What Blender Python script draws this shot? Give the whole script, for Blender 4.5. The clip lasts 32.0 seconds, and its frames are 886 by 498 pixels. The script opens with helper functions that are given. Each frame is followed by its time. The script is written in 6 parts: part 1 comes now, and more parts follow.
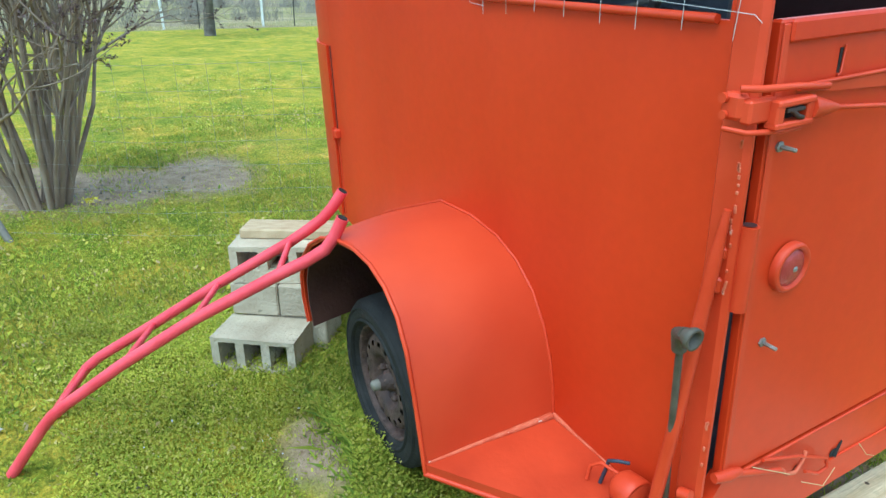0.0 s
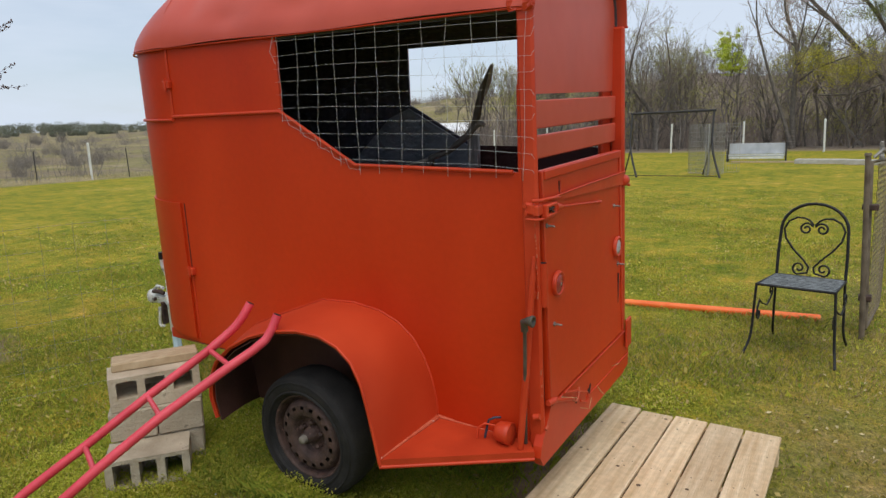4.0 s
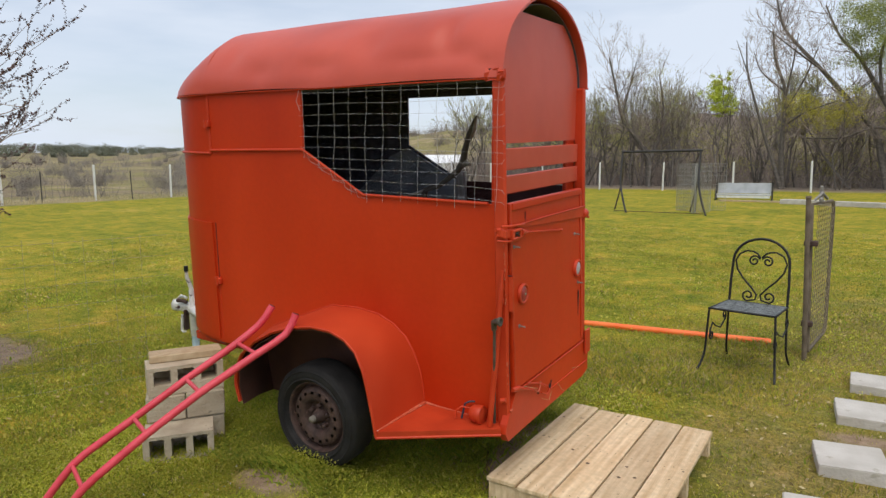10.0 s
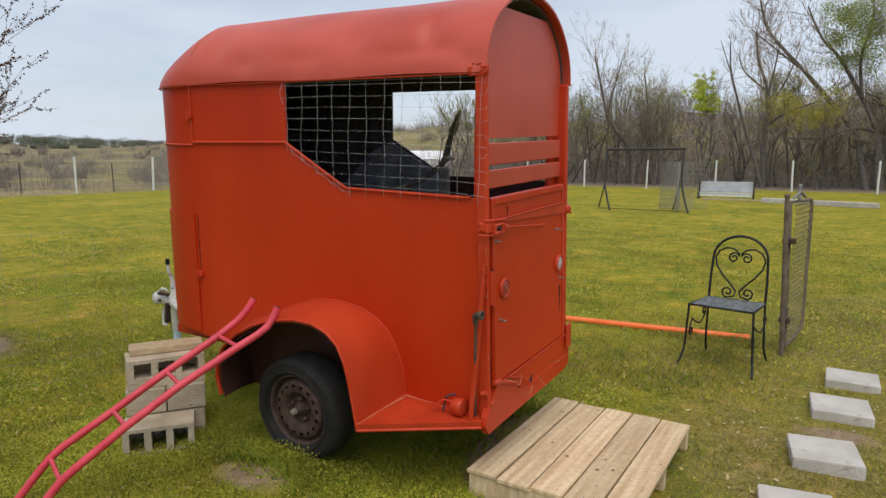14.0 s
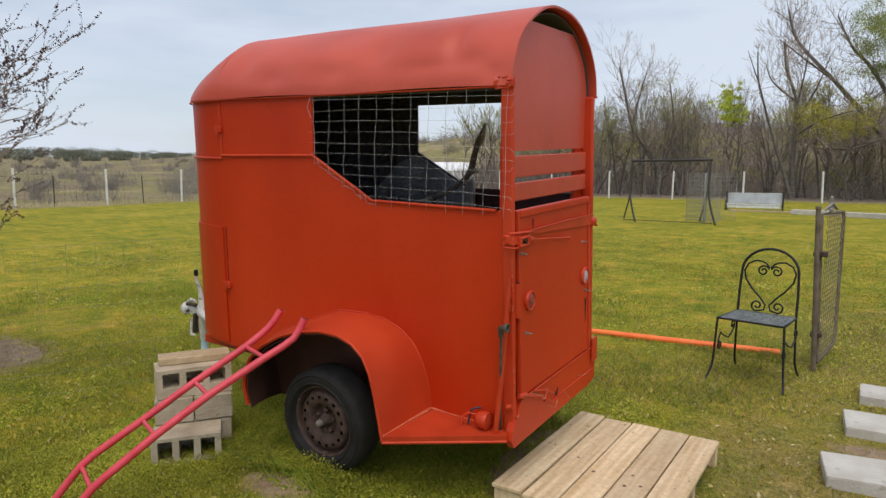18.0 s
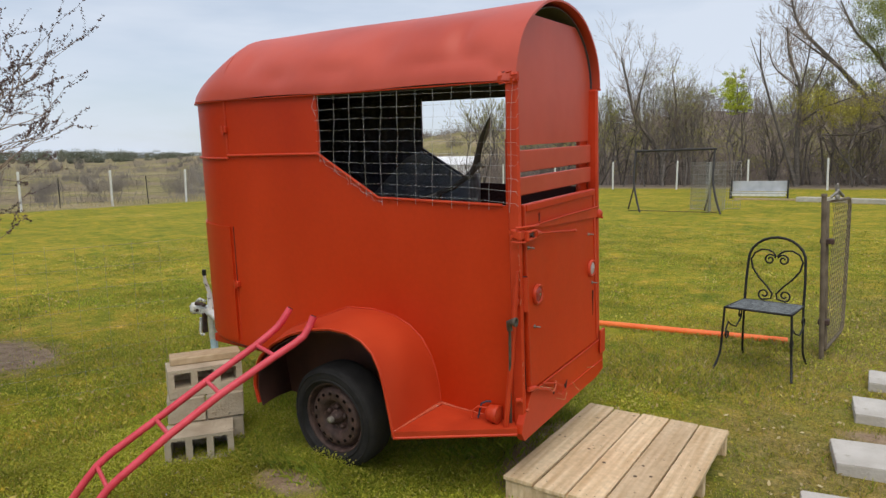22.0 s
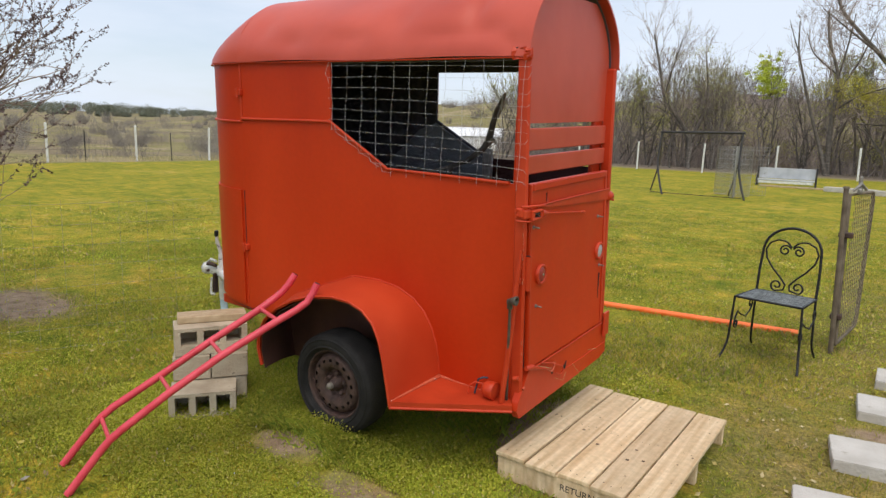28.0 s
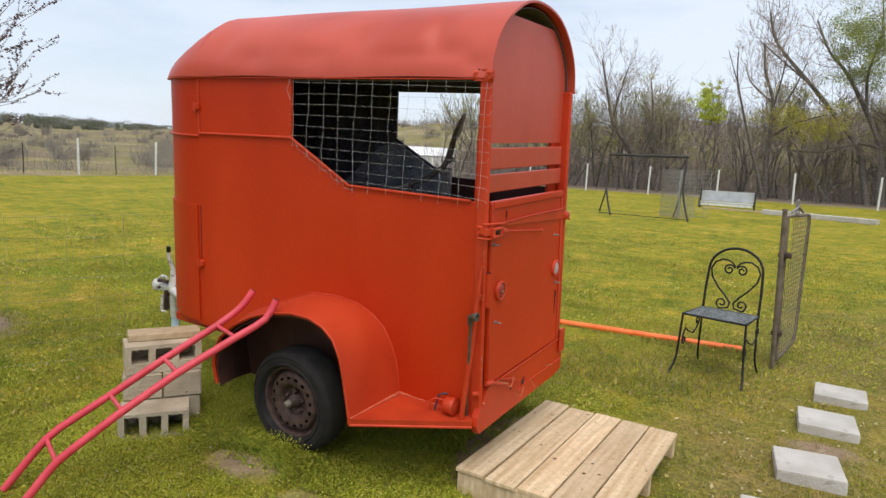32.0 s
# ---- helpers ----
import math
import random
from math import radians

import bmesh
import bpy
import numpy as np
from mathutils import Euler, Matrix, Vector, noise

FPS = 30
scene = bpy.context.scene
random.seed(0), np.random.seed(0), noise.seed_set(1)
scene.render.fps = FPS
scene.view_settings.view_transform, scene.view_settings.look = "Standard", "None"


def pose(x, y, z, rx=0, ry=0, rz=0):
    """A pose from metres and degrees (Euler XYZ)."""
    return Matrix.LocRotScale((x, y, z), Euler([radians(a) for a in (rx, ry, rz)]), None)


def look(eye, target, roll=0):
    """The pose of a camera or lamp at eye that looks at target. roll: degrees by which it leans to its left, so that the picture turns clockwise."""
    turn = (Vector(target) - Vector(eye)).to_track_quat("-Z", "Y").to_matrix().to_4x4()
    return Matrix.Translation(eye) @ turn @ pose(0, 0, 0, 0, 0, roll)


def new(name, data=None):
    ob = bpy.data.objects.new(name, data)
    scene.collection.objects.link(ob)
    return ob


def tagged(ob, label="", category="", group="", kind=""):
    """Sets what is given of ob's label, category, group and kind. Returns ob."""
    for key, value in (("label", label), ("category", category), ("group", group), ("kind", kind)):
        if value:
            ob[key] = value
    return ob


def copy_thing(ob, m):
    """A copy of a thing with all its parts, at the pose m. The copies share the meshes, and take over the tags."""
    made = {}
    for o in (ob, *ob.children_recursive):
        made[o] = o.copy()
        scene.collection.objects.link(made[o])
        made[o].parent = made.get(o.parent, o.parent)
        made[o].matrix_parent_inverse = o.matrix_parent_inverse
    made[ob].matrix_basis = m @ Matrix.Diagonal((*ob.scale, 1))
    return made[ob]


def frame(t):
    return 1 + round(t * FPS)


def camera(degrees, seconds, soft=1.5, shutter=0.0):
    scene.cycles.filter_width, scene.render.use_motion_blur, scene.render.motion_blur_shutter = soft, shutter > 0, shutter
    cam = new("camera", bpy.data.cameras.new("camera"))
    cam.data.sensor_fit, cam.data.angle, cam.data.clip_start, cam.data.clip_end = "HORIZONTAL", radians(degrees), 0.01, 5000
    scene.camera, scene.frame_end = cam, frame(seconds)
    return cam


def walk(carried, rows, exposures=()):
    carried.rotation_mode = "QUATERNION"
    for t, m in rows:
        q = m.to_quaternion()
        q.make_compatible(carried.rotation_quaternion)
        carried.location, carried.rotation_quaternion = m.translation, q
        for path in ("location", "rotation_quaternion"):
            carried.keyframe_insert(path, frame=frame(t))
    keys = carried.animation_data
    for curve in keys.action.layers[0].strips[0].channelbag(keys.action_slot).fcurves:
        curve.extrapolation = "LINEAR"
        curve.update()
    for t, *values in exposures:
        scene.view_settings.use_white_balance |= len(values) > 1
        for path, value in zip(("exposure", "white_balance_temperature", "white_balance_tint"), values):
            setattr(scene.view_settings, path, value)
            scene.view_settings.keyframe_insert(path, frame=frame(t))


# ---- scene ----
cam = camera(68.6, 32.0, soft=1.45)
PATH = [
    (0, (0.682, -0.922, 1.39), (-0.944, -0.025, 0.648), -0.1),
    (0.2, (0.688, -1.012, 1.364), (-0.878, 0.019, 0.67), 1.7),
    (0.5, (0.687, -1.11, 1.421), (-0.788, 0.114, 0.851), 4.6),
    (0.8, (0.739, -1.249, 1.444), (-0.774, -0.061, 0.895), -0.1),
    (1, (0.738, -1.306, 1.429), (-0.792, -0.18, 0.803), -0.6),
    (1.5, (0.731, -1.4, 1.457), (-0.696, -0.087, 0.966), -1.1),
    (2, (0.714, -1.491, 1.548), (-0.529, 0.074, 1.475), -1.3),
    (2.3, (0.748, -1.618, 1.557), (-0.464, -0.027, 1.566), 2.2),
    (2.5, (0.81, -1.667, 1.532), (-0.417, -0.088, 1.571), 2.3),
    (3, (0.902, -1.822, 1.5), (-0.386, -0.309, 1.271), 2.0),
    (3.5, (0.906, -1.934, 1.481), (-0.204, -0.308, 1.13), -2.3),
    (5.5, (1.099, -2.195, 1.487), (0.071, -0.498, 1.232), -0.9),
    (6, (1.093, -2.31, 1.495), (0.123, -0.573, 1.293), -0.9),
    (6.5, (1.145, -2.366, 1.482), (0.369, -0.536, 1.258), 0.1),
    (7, (1.224, -2.378, 1.489), (0.313, -0.613, 1.258), -0.5),
    (7.5, (1.285, -2.376, 1.506), (0.233, -0.698, 1.226), -0.2),
    (8, (1.273, -2.432, 1.519), (0.262, -0.724, 1.27), 0.9),
    (8.5, (1.279, -2.433, 1.519), (0.286, -0.719, 1.241), -0.1),
    (9, (1.275, -2.458, 1.512), (0.28, -0.744, 1.242), 1.4),
    (9.5, (1.297, -2.45, 1.507), (0.256, -0.765, 1.229), 0.2),
    (10, (1.279, -2.469, 1.513), (0.218, -0.793, 1.255), -0.3),
    (10.5, (1.285, -2.479, 1.518), (0.248, -0.784, 1.285), -0.1),
    (11, (1.29, -2.482, 1.517), (0.268, -0.778, 1.29), -0.4),
    (11.5, (1.276, -2.492, 1.517), (0.262, -0.783, 1.29), -0.7),
    (12, (1.278, -2.484, 1.517), (0.278, -0.771, 1.263), -0.9),
    (12.5, (1.277, -2.485, 1.511), (0.287, -0.766, 1.261), -0.1),
    (13, (1.283, -2.48, 1.511), (0.31, -0.753, 1.242), -0.6),
    (13.5, (1.293, -2.469, 1.508), (0.316, -0.745, 1.235), -1.1),
    (14, (1.296, -2.474, 1.505), (0.275, -0.775, 1.235), 0.3),
    (14.5, (1.289, -2.483, 1.511), (0.259, -0.787, 1.258), 0.8),
    (16.5, (1.295, -2.49, 1.515), (0.201, -0.833, 1.279), 0.5),
    (17, (1.293, -2.482, 1.511), (0.207, -0.82, 1.269), 0.3),
    (17.5, (1.29, -2.472, 1.51), (0.196, -0.815, 1.273), -0.6),
    (18, (1.29, -2.482, 1.511), (0.206, -0.818, 1.275), 0.2),
    (18.5, (1.297, -2.478, 1.506), (0.197, -0.826, 1.257), 1.0),
    (19, (1.297, -2.489, 1.504), (0.178, -0.851, 1.243), 1.1),
    (19.5, (1.29, -2.495, 1.504), (0.166, -0.863, 1.237), 1.2),
    (20, (1.274, -2.508, 1.51), (0.145, -0.881, 1.234), 0.8),
    (20.5, (1.27, -2.489, 1.512), (0.181, -0.834, 1.24), 0.5),
    (21, (1.285, -2.471, 1.512), (0.222, -0.797, 1.254), 0.1),
    (21.5, (1.3, -2.457, 1.51), (0.201, -0.806, 1.253), -1.0),
    (22, (1.288, -2.5, 1.518), (0.193, -0.845, 1.265), -1.0),
    (22.5, (1.308, -2.479, 1.51), (0.203, -0.831, 1.259), -0.3),
    (23, (1.29, -2.494, 1.513), (0.189, -0.847, 1.235), 0.2),
    (23.5, (1.296, -2.486, 1.51), (0.211, -0.827, 1.249), 0.2),
    (24, (1.3, -2.482, 1.508), (0.202, -0.829, 1.256), -0.1),
    (24.5, (1.296, -2.488, 1.511), (0.194, -0.837, 1.267), 0.0),
    (25, (1.3, -2.487, 1.51), (0.2, -0.833, 1.275), -0.3),
    (25.5, (1.302, -2.477, 1.512), (0.21, -0.819, 1.273), -0.8),
    (27.5, (1.337, -2.443, 1.528), (0.219, -0.82, 1.189), 1.2),
    (28, (1.337, -2.459, 1.535), (0.202, -0.848, 1.193), 1.8),
    (28.5, (1.323, -2.475, 1.525), (0.148, -0.892, 1.189), 1.4),
    (29, (1.307, -2.5, 1.52), (0.173, -0.887, 1.185), 1.8),
    (29.5, (1.292, -2.524, 1.516), (0.173, -0.909, 1.144), 2.5),
    (30, (1.279, -2.538, 1.525), (0.172, -0.914, 1.152), 0.9),
    (30.5, (1.315, -2.486, 1.513), (0.202, -0.852, 1.208), 2.5),
    (31, (1.302, -2.522, 1.53), (0.248, -0.846, 1.248), 2.5),
    (31.5, (1.306, -2.514, 1.527), (0.284, -0.817, 1.252), 3.1),
    (32, (1.319, -2.508, 1.529), (0.301, -0.809, 1.25), 2.8),
]
walk(cam, [(t, look(eye, target, roll)) for t, eye, target, roll in PATH], [(0.0, 0.88, 5000, -12), (1.4, 0.82, 5000, -12), (1.8, 0.64, 5350, -4), (2.0, 0.34, 5650, 2), (2.4, -0.32, 5900, 6), (3.0, -0.38, 6100, 6), (3.5, -0.26, 6350, 8), (5.5, 0.02, 6650, 11), (10.0, -0.01, 6700, 11), (12.5, -0.14, 6700, 11), (20.0, -0.10, 6700, 11), (25.5, -0.05, 6700, 11), (27.5, 0.10, 6700, 11), (30.0, 0.05, 6700, 11), (32.0, 0.14, 6700, 11)])
import itertools

# ---------------------------------------------------------------- light
world = bpy.data.worlds.new("sky")
scene.world = world
world.use_nodes = True
wt = world.node_tree
wt.nodes.clear()
SUN_ELEV, SUN_ROT = 62.0, 146.0


def build_sky():
    n, l = wt.nodes, wt.links
    sky = n.new("ShaderNodeTexSky")
    sky.sky_type, sky.sun_disc = "NISHITA", False
    sky.sun_elevation, sky.sun_rotation = radians(SUN_ELEV), radians(SUN_ROT)
    sky.air_density, sky.dust_density = 1.0, 1.5
    scale = n.new("ShaderNodeMix")
    scale.data_type, scale.blend_type = "RGBA", "MULTIPLY"
    scale.inputs[0].default_value = 1.0
    scale.inputs[7].default_value = (0.15, 0.15, 0.15, 1)
    l.new(sky.outputs[0], scale.inputs[6])
    tc = n.new("ShaderNodeTexCoord")
    mp = n.new("ShaderNodeMapping")
    mp.inputs[3].default_value = (1.0, 1.0, 4.5)
    l.new(tc.outputs[0], mp.inputs[0])
    no = n.new("ShaderNodeTexNoise")
    no.inputs["Scale"].default_value, no.inputs["Detail"].default_value = 1.6, 5.0
    no.inputs["Roughness"].default_value = 0.55
    l.new(mp.outputs[0], no.inputs["Vector"])
    ramp = n.new("ShaderNodeValToRGB")
    ramp.color_ramp.elements[0].position, ramp.color_ramp.elements[1].position = 0.36, 0.62
    ramp.color_ramp.elements[0].color = (0.38, 0.38, 0.38, 1)
    ramp.color_ramp.elements[1].color = (0.93, 0.93, 0.93, 1)
    l.new(no.outputs[0], ramp.inputs[0])
    mix = n.new("ShaderNodeMix")
    mix.data_type = "RGBA"
    mix.inputs[7].default_value = (0.80, 0.905, 1.06, 1)
    l.new(ramp.outputs[0], mix.inputs[0])
    l.new(scale.outputs[2], mix.inputs[6])
    bg = n.new("ShaderNodeBackground")
    bg.inputs[1].default_value = SKY
    l.new(mix.outputs[2], bg.inputs[0])
    out = n.new("ShaderNodeOutputWorld")
    l.new(bg.outputs[0], out.inputs[0])


SKY = 0.93
build_sky()
sun = new("sun", bpy.data.lights.new("sun", "SUN"))
sun.data.energy, sun.data.angle, sun.data.color = 1.95, radians(55), (1.0, 0.94, 0.84)
sa, se = radians(SUN_ROT), radians(SUN_ELEV)
sun.matrix_world = look((30 * math.sin(sa) * math.cos(se), 30 * math.cos(sa) * math.cos(se), 30 * math.sin(se)), (0, 0, 0))


# ---------------------------------------------------------------- materials
def surf(name, dark, light, scale=6.0, rough=0.6, metal=0.0, bump=0.2, bscale=60.0, stretch=(1, 1, 1), wear=None, wscale=9.0, wat=0.66, each=0.0, spec=0.5, dist=0.01, grain=0.0, bdetail=5.0):
    m = bpy.data.materials.new(name)
    m.use_nodes = True
    n, l = m.node_tree.nodes, m.node_tree.links
    b = n["Principled BSDF"]
    tc = n.new("ShaderNodeTexCoord")
    mp = n.new("ShaderNodeMapping")
    mp.inputs[3].default_value = stretch
    l.new(tc.outputs["Object"], mp.inputs[0])
    a = n.new("ShaderNodeTexNoise")
    a.inputs["Scale"].default_value, a.inputs["Detail"].default_value = scale, 6.0
    l.new(mp.outputs[0], a.inputs["Vector"])
    r = n.new("ShaderNodeValToRGB")
    r.color_ramp.elements[0].position, r.color_ramp.elements[1].position = 0.32, 0.68
    r.color_ramp.elements[0].color, r.color_ramp.elements[1].color = (*dark, 1), (*light, 1)
    l.new(a.outputs[0], r.inputs[0])
    col = r.outputs[0]
    if wear:
        w = n.new("ShaderNodeTexNoise")
        w.inputs["Scale"].default_value, w.inputs["Detail"].default_value = wscale, 9.0
        w.inputs["Roughness"].default_value = 0.7
        l.new(tc.outputs["Object"], w.inputs["Vector"])
        wr = n.new("ShaderNodeValToRGB")
        wr.color_ramp.elements[0].position, wr.color_ramp.elements[1].position = wat, wat + 0.05
        l.new(w.outputs[0], wr.inputs[0])
        x = n.new("ShaderNodeMix")
        x.data_type = "RGBA"
        x.inputs[7].default_value = (*wear, 1)
        l.new(wr.outputs[0], x.inputs[0])
        l.new(col, x.inputs[6])
        col = x.outputs[2]
    if grain:
        gn = n.new("ShaderNodeTexNoise")
        gn.inputs["Scale"].default_value, gn.inputs["Detail"].default_value = 38.0, 8.0
        l.new(tc.outputs["Object"], gn.inputs["Vector"])
        gr = n.new("ShaderNodeMapRange")
        gr.inputs[1].default_value, gr.inputs[2].default_value = 0.3, 0.7
        gr.inputs[3].default_value, gr.inputs[4].default_value = 1 - grain, 1 + grain
        l.new(gn.outputs[0], gr.inputs[0])
        gh = n.new("ShaderNodeHueSaturation")
        l.new(gr.outputs[0], gh.inputs["Value"])
        l.new(col, gh.inputs["Color"])
        col = gh.outputs[0]
    if each:
        oi = n.new("ShaderNodeObjectInfo")
        mr = n.new("ShaderNodeMapRange")
        mr.inputs[3].default_value, mr.inputs[4].default_value = 1 - each, 1 + each
        l.new(oi.outputs["Random"], mr.inputs[0])
        hs = n.new("ShaderNodeHueSaturation")
        l.new(mr.outputs[0], hs.inputs["Value"])
        l.new(col, hs.inputs["Color"])
        col = hs.outputs[0]
    l.new(col, b.inputs["Base Color"])
    b.inputs["Metallic"].default_value = metal
    b.inputs["Specular IOR Level"].default_value = spec
    rr = n.new("ShaderNodeMapRange")
    rr.inputs[3].default_value, rr.inputs[4].default_value = max(0.05, rough - 0.1), min(1.0, rough + 0.1)
    l.new(a.outputs[0], rr.inputs[0])
    l.new(rr.outputs[0], b.inputs["Roughness"])
    if bump:
        f = n.new("ShaderNodeTexNoise")
        f.inputs["Scale"].default_value, f.inputs["Detail"].default_value = bscale, bdetail
        l.new(mp.outputs[0], f.inputs["Vector"])
        bp = n.new("ShaderNodeBump")
        bp.inputs["Strength"].default_value, bp.inputs["Distance"].default_value = bump, dist
        l.new(f.outputs[0], bp.inputs["Height"])
        l.new(bp.outputs[0], b.inputs["Normal"])
    return m


RED = surf("red_paint", (0.46, 0.028, 0.0040), (0.58, 0.044, 0.0072), 1.3, 0.42, spec=0.30, bump=0.30, bscale=2.6, bdetail=1.5, dist=0.03, stretch=(1.3, 1, 0.7), grain=0.035)
# Faded roof red, its pink lift painting in the sky's sheen.
RED_SHEEN = surf("faded_red_with_sky_sheen", (0.46, 0.055, 0.027), (0.60, 0.090, 0.052), 1.8, 0.40, bump=0.25, bscale=4, bdetail=2.0, dist=0.02)
RED_WORN = surf("worn_red_paint", (0.46, 0.034, 0.008), (0.58, 0.055, 0.016), 7.0, 0.45, spec=0.35, bump=0.3, bscale=20, bdetail=2.0, wear=(0.50, 0.22, 0.15), wscale=22, wat=0.74, dist=0.005)
RED_FENDER = surf("fender_paint", (0.44, 0.034, 0.007), (0.55, 0.054, 0.013), 3.0, 0.48, spec=0.42, bump=0.2, bscale=7, bdetail=2.0, wear=(0.60, 0.20, 0.13), wscale=9, wat=0.71, dist=0.012)
RED_STEP = surf("dirty_red_paint", (0.38, 0.033, 0.009), (0.52, 0.050, 0.013), 6.0, 0.5, spec=0.35, bump=0.3, bscale=26, wear=(0.24, 0.07, 0.03), wscale=10, wat=0.69, dist=0.005)
WELD = surf("chipped_weld", (0.46, 0.06, 0.02), (0.60, 0.16, 0.08), 30.0, 0.6, bump=0.5, bscale=60, wear=(0.68, 0.60, 0.52), wscale=45, wat=0.63)
KNOT = surf("dark_knot", (0.07, 0.045, 0.025), (0.16, 0.10, 0.06), 40.0, 0.9, bump=0)
# Dark blue-grey for inner walls, floor and roof undersheets.
INSIDE = surf("dark_inside", (0.050, 0.050, 0.072), (0.090, 0.090, 0.120), 5.0, 0.7, bump=0.3, stretch=(6, 1, 0.5))
# The body red darkened, with shade put into the colour.
SHADE_RED = surf("shaded_red_paint", (0.035, 0.008, 0.008), (0.06, 0.014, 0.012), 5.0, 0.7, bump=0.3)
MAT_GREY = surf("grey_rubber_sheet", (0.14, 0.155, 0.185), (0.24, 0.26, 0.30), 6.0, 0.6, bump=0.3)
BOARD_GREY = surf("weathered_board", (0.20, 0.19, 0.18), (0.34, 0.33, 0.32), 9.0, 0.8, stretch=(8, 8, 1))
BARK = surf("bark", (0.07, 0.06, 0.05), (0.16, 0.14, 0.12), 8.0, 0.9, bump=0.6, bscale=30)
BARK_GREY = surf("grey_bark", (0.115, 0.096, 0.083), (0.225, 0.195, 0.170), 3.0, 0.9, bump=0)
BARK_PALE = surf("pale_bark", (0.20, 0.17, 0.14), (0.36, 0.32, 0.27), 10.0, 0.9, bump=0.5, bscale=30, stretch=(1, 1, 0.3))
PINK = surf("pink_paint", (0.60, 0.042, 0.066), (0.72, 0.07, 0.10), 10.0, 0.4, bump=0.2, bscale=50, wear=(0.34, 0.06, 0.05), wscale=30, wat=0.68)
TYRE = surf("tyre_rubber", (0.012, 0.0115, 0.0115), (0.028, 0.026, 0.025), 12.0, 0.75, bump=0.3, bscale=90, spec=0.25)
RUST = surf("rusty_steel", (0.040, 0.024, 0.020), (0.105, 0.060, 0.048), 22.0, 0.7, metal=0.2, bump=0.5, bscale=90, wear=(0.17, 0.10, 0.075), wscale=30, wat=0.62)
STEEL = surf("dull_steel", (0.20, 0.185, 0.17), (0.36, 0.34, 0.31), 30.0, 0.55, metal=0.5, bump=0.3, bscale=90)
# Near-black for gaps and holes: the shade in their depth, as colour.
HOLE_SHADE = surf("painted_hole_shade", (0.01, 0.009, 0.008), (0.02, 0.018, 0.016), 20.0, 0.9, bump=0)
CONCRETE = surf("concrete_block", (0.33, 0.275, 0.195), (0.50, 0.43, 0.32), 7.0, 0.92, bump=0.7, bscale=70, wear=(0.24, 0.21, 0.15), wscale=14, wat=0.62, each=0.14)
PAVER = surf("pale_concrete", (0.42, 0.39, 0.34), (0.56, 0.53, 0.48), 5.0, 0.9, bump=0.5, bscale=60, wear=(0.40, 0.37, 0.31), wscale=7, wat=0.62, each=0.05)
PINE = surf("pale_pine", (0.53, 0.365, 0.195), (0.76, 0.595, 0.385), 2.4, 0.8, bump=0.45, bscale=16, stretch=(16, 0.8, 4), wear=(0.20, 0.135, 0.08), wscale=10, wat=0.665, each=0.13, grain=0.10)
CAP_WOOD = surf("weathered_plank", (0.38, 0.28, 0.16), (0.52, 0.41, 0.26), 8.0, 0.85, stretch=(2, 10, 2), bump=0.4)
IRON = surf("black_iron", (0.010, 0.010, 0.011), (0.022, 0.022, 0.024), 30.0, 0.5, metal=0.3, bump=0.2, bscale=120)
SEAT_GREY = surf("worn_grey_seat", (0.07, 0.08, 0.08), (0.24, 0.26, 0.26), 40.0, 0.6, metal=0.2, bump=0.3, bscale=100)
GALV = surf("galvanized_wire", (0.30, 0.29, 0.275), (0.45, 0.44, 0.41), 50.0, 0.45, metal=0.5, bump=0)
WIRE = surf("pale_wire", (0.40, 0.40, 0.41), (0.56, 0.56, 0.56), 50.0, 0.45, bump=0)
GALV_OLD = surf("old_galvanized_pipe", (0.19, 0.17, 0.14), (0.31, 0.28, 0.24), 20.0, 0.6, metal=0.4, bump=0.3, wear=(0.22, 0.11, 0.06), wscale=14, wat=0.6)
GATE_BROWN = surf("brown_weathered_metal", (0.10, 0.075, 0.05), (0.19, 0.15, 0.105), 14.0, 0.75, metal=0.2, bump=0.4)
PIPE_OLD = surf("dull_old_pipe", (0.065, 0.055, 0.042), (0.15, 0.125, 0.095), 20.0, 0.6, metal=0.3, bump=0.3)
CHAIN = surf("rusty_chain_link", (0.20, 0.155, 0.085), (0.34, 0.28, 0.17), 30.0, 0.6, metal=0.3, bump=0)
ORANGE = surf("orange_plastic", (0.88, 0.14, 0.02), (0.97, 0.21, 0.04), 6.0, 0.45, bump=0.1)
ORANGE_POST = surf("orange_paint", (0.48, 0.06, 0.018), (0.60, 0.10, 0.03), 9.0, 0.5, bump=0.2, wear=(0.30, 0.12, 0.08), wscale=20, wat=0.66)
WHITE = surf("white_paint", (0.62, 0.62, 0.60), (0.78, 0.78, 0.76), 8.0, 0.6, bump=0.2, wear=(0.35, 0.30, 0.25), wscale=16, wat=0.64)
WHITE_FAR = surf("white_metal", (0.74, 0.75, 0.76), (0.82, 0.83, 0.84), 2.0, 0.5, bump=0)
JACK_BLUE = surf("pale_blue_paint", (0.36, 0.50, 0.55), (0.50, 0.62, 0.66), 10.0, 0.5, bump=0.2)
GREY_FAR = surf("grey_painted_metal", (0.40, 0.42, 0.44), (0.54, 0.56, 0.58), 3.0, 0.5, bump=0.1)
DARK_STEEL = surf("dark_steel_tube", (0.022, 0.021, 0.022), (0.045, 0.043, 0.043), 9.0, 0.6, metal=0.2, bump=0)
FLOWER = surf("pale_blue_flower", (0.45, 0.47, 0.62), (0.6, 0.62, 0.75), 9.0, 0.8, bump=0)
LENS = surf("red_reflector", (0.25, 0.02, 0.02), (0.38, 0.05, 0.05), 30.0, 0.12, bump=0.2, bscale=200)
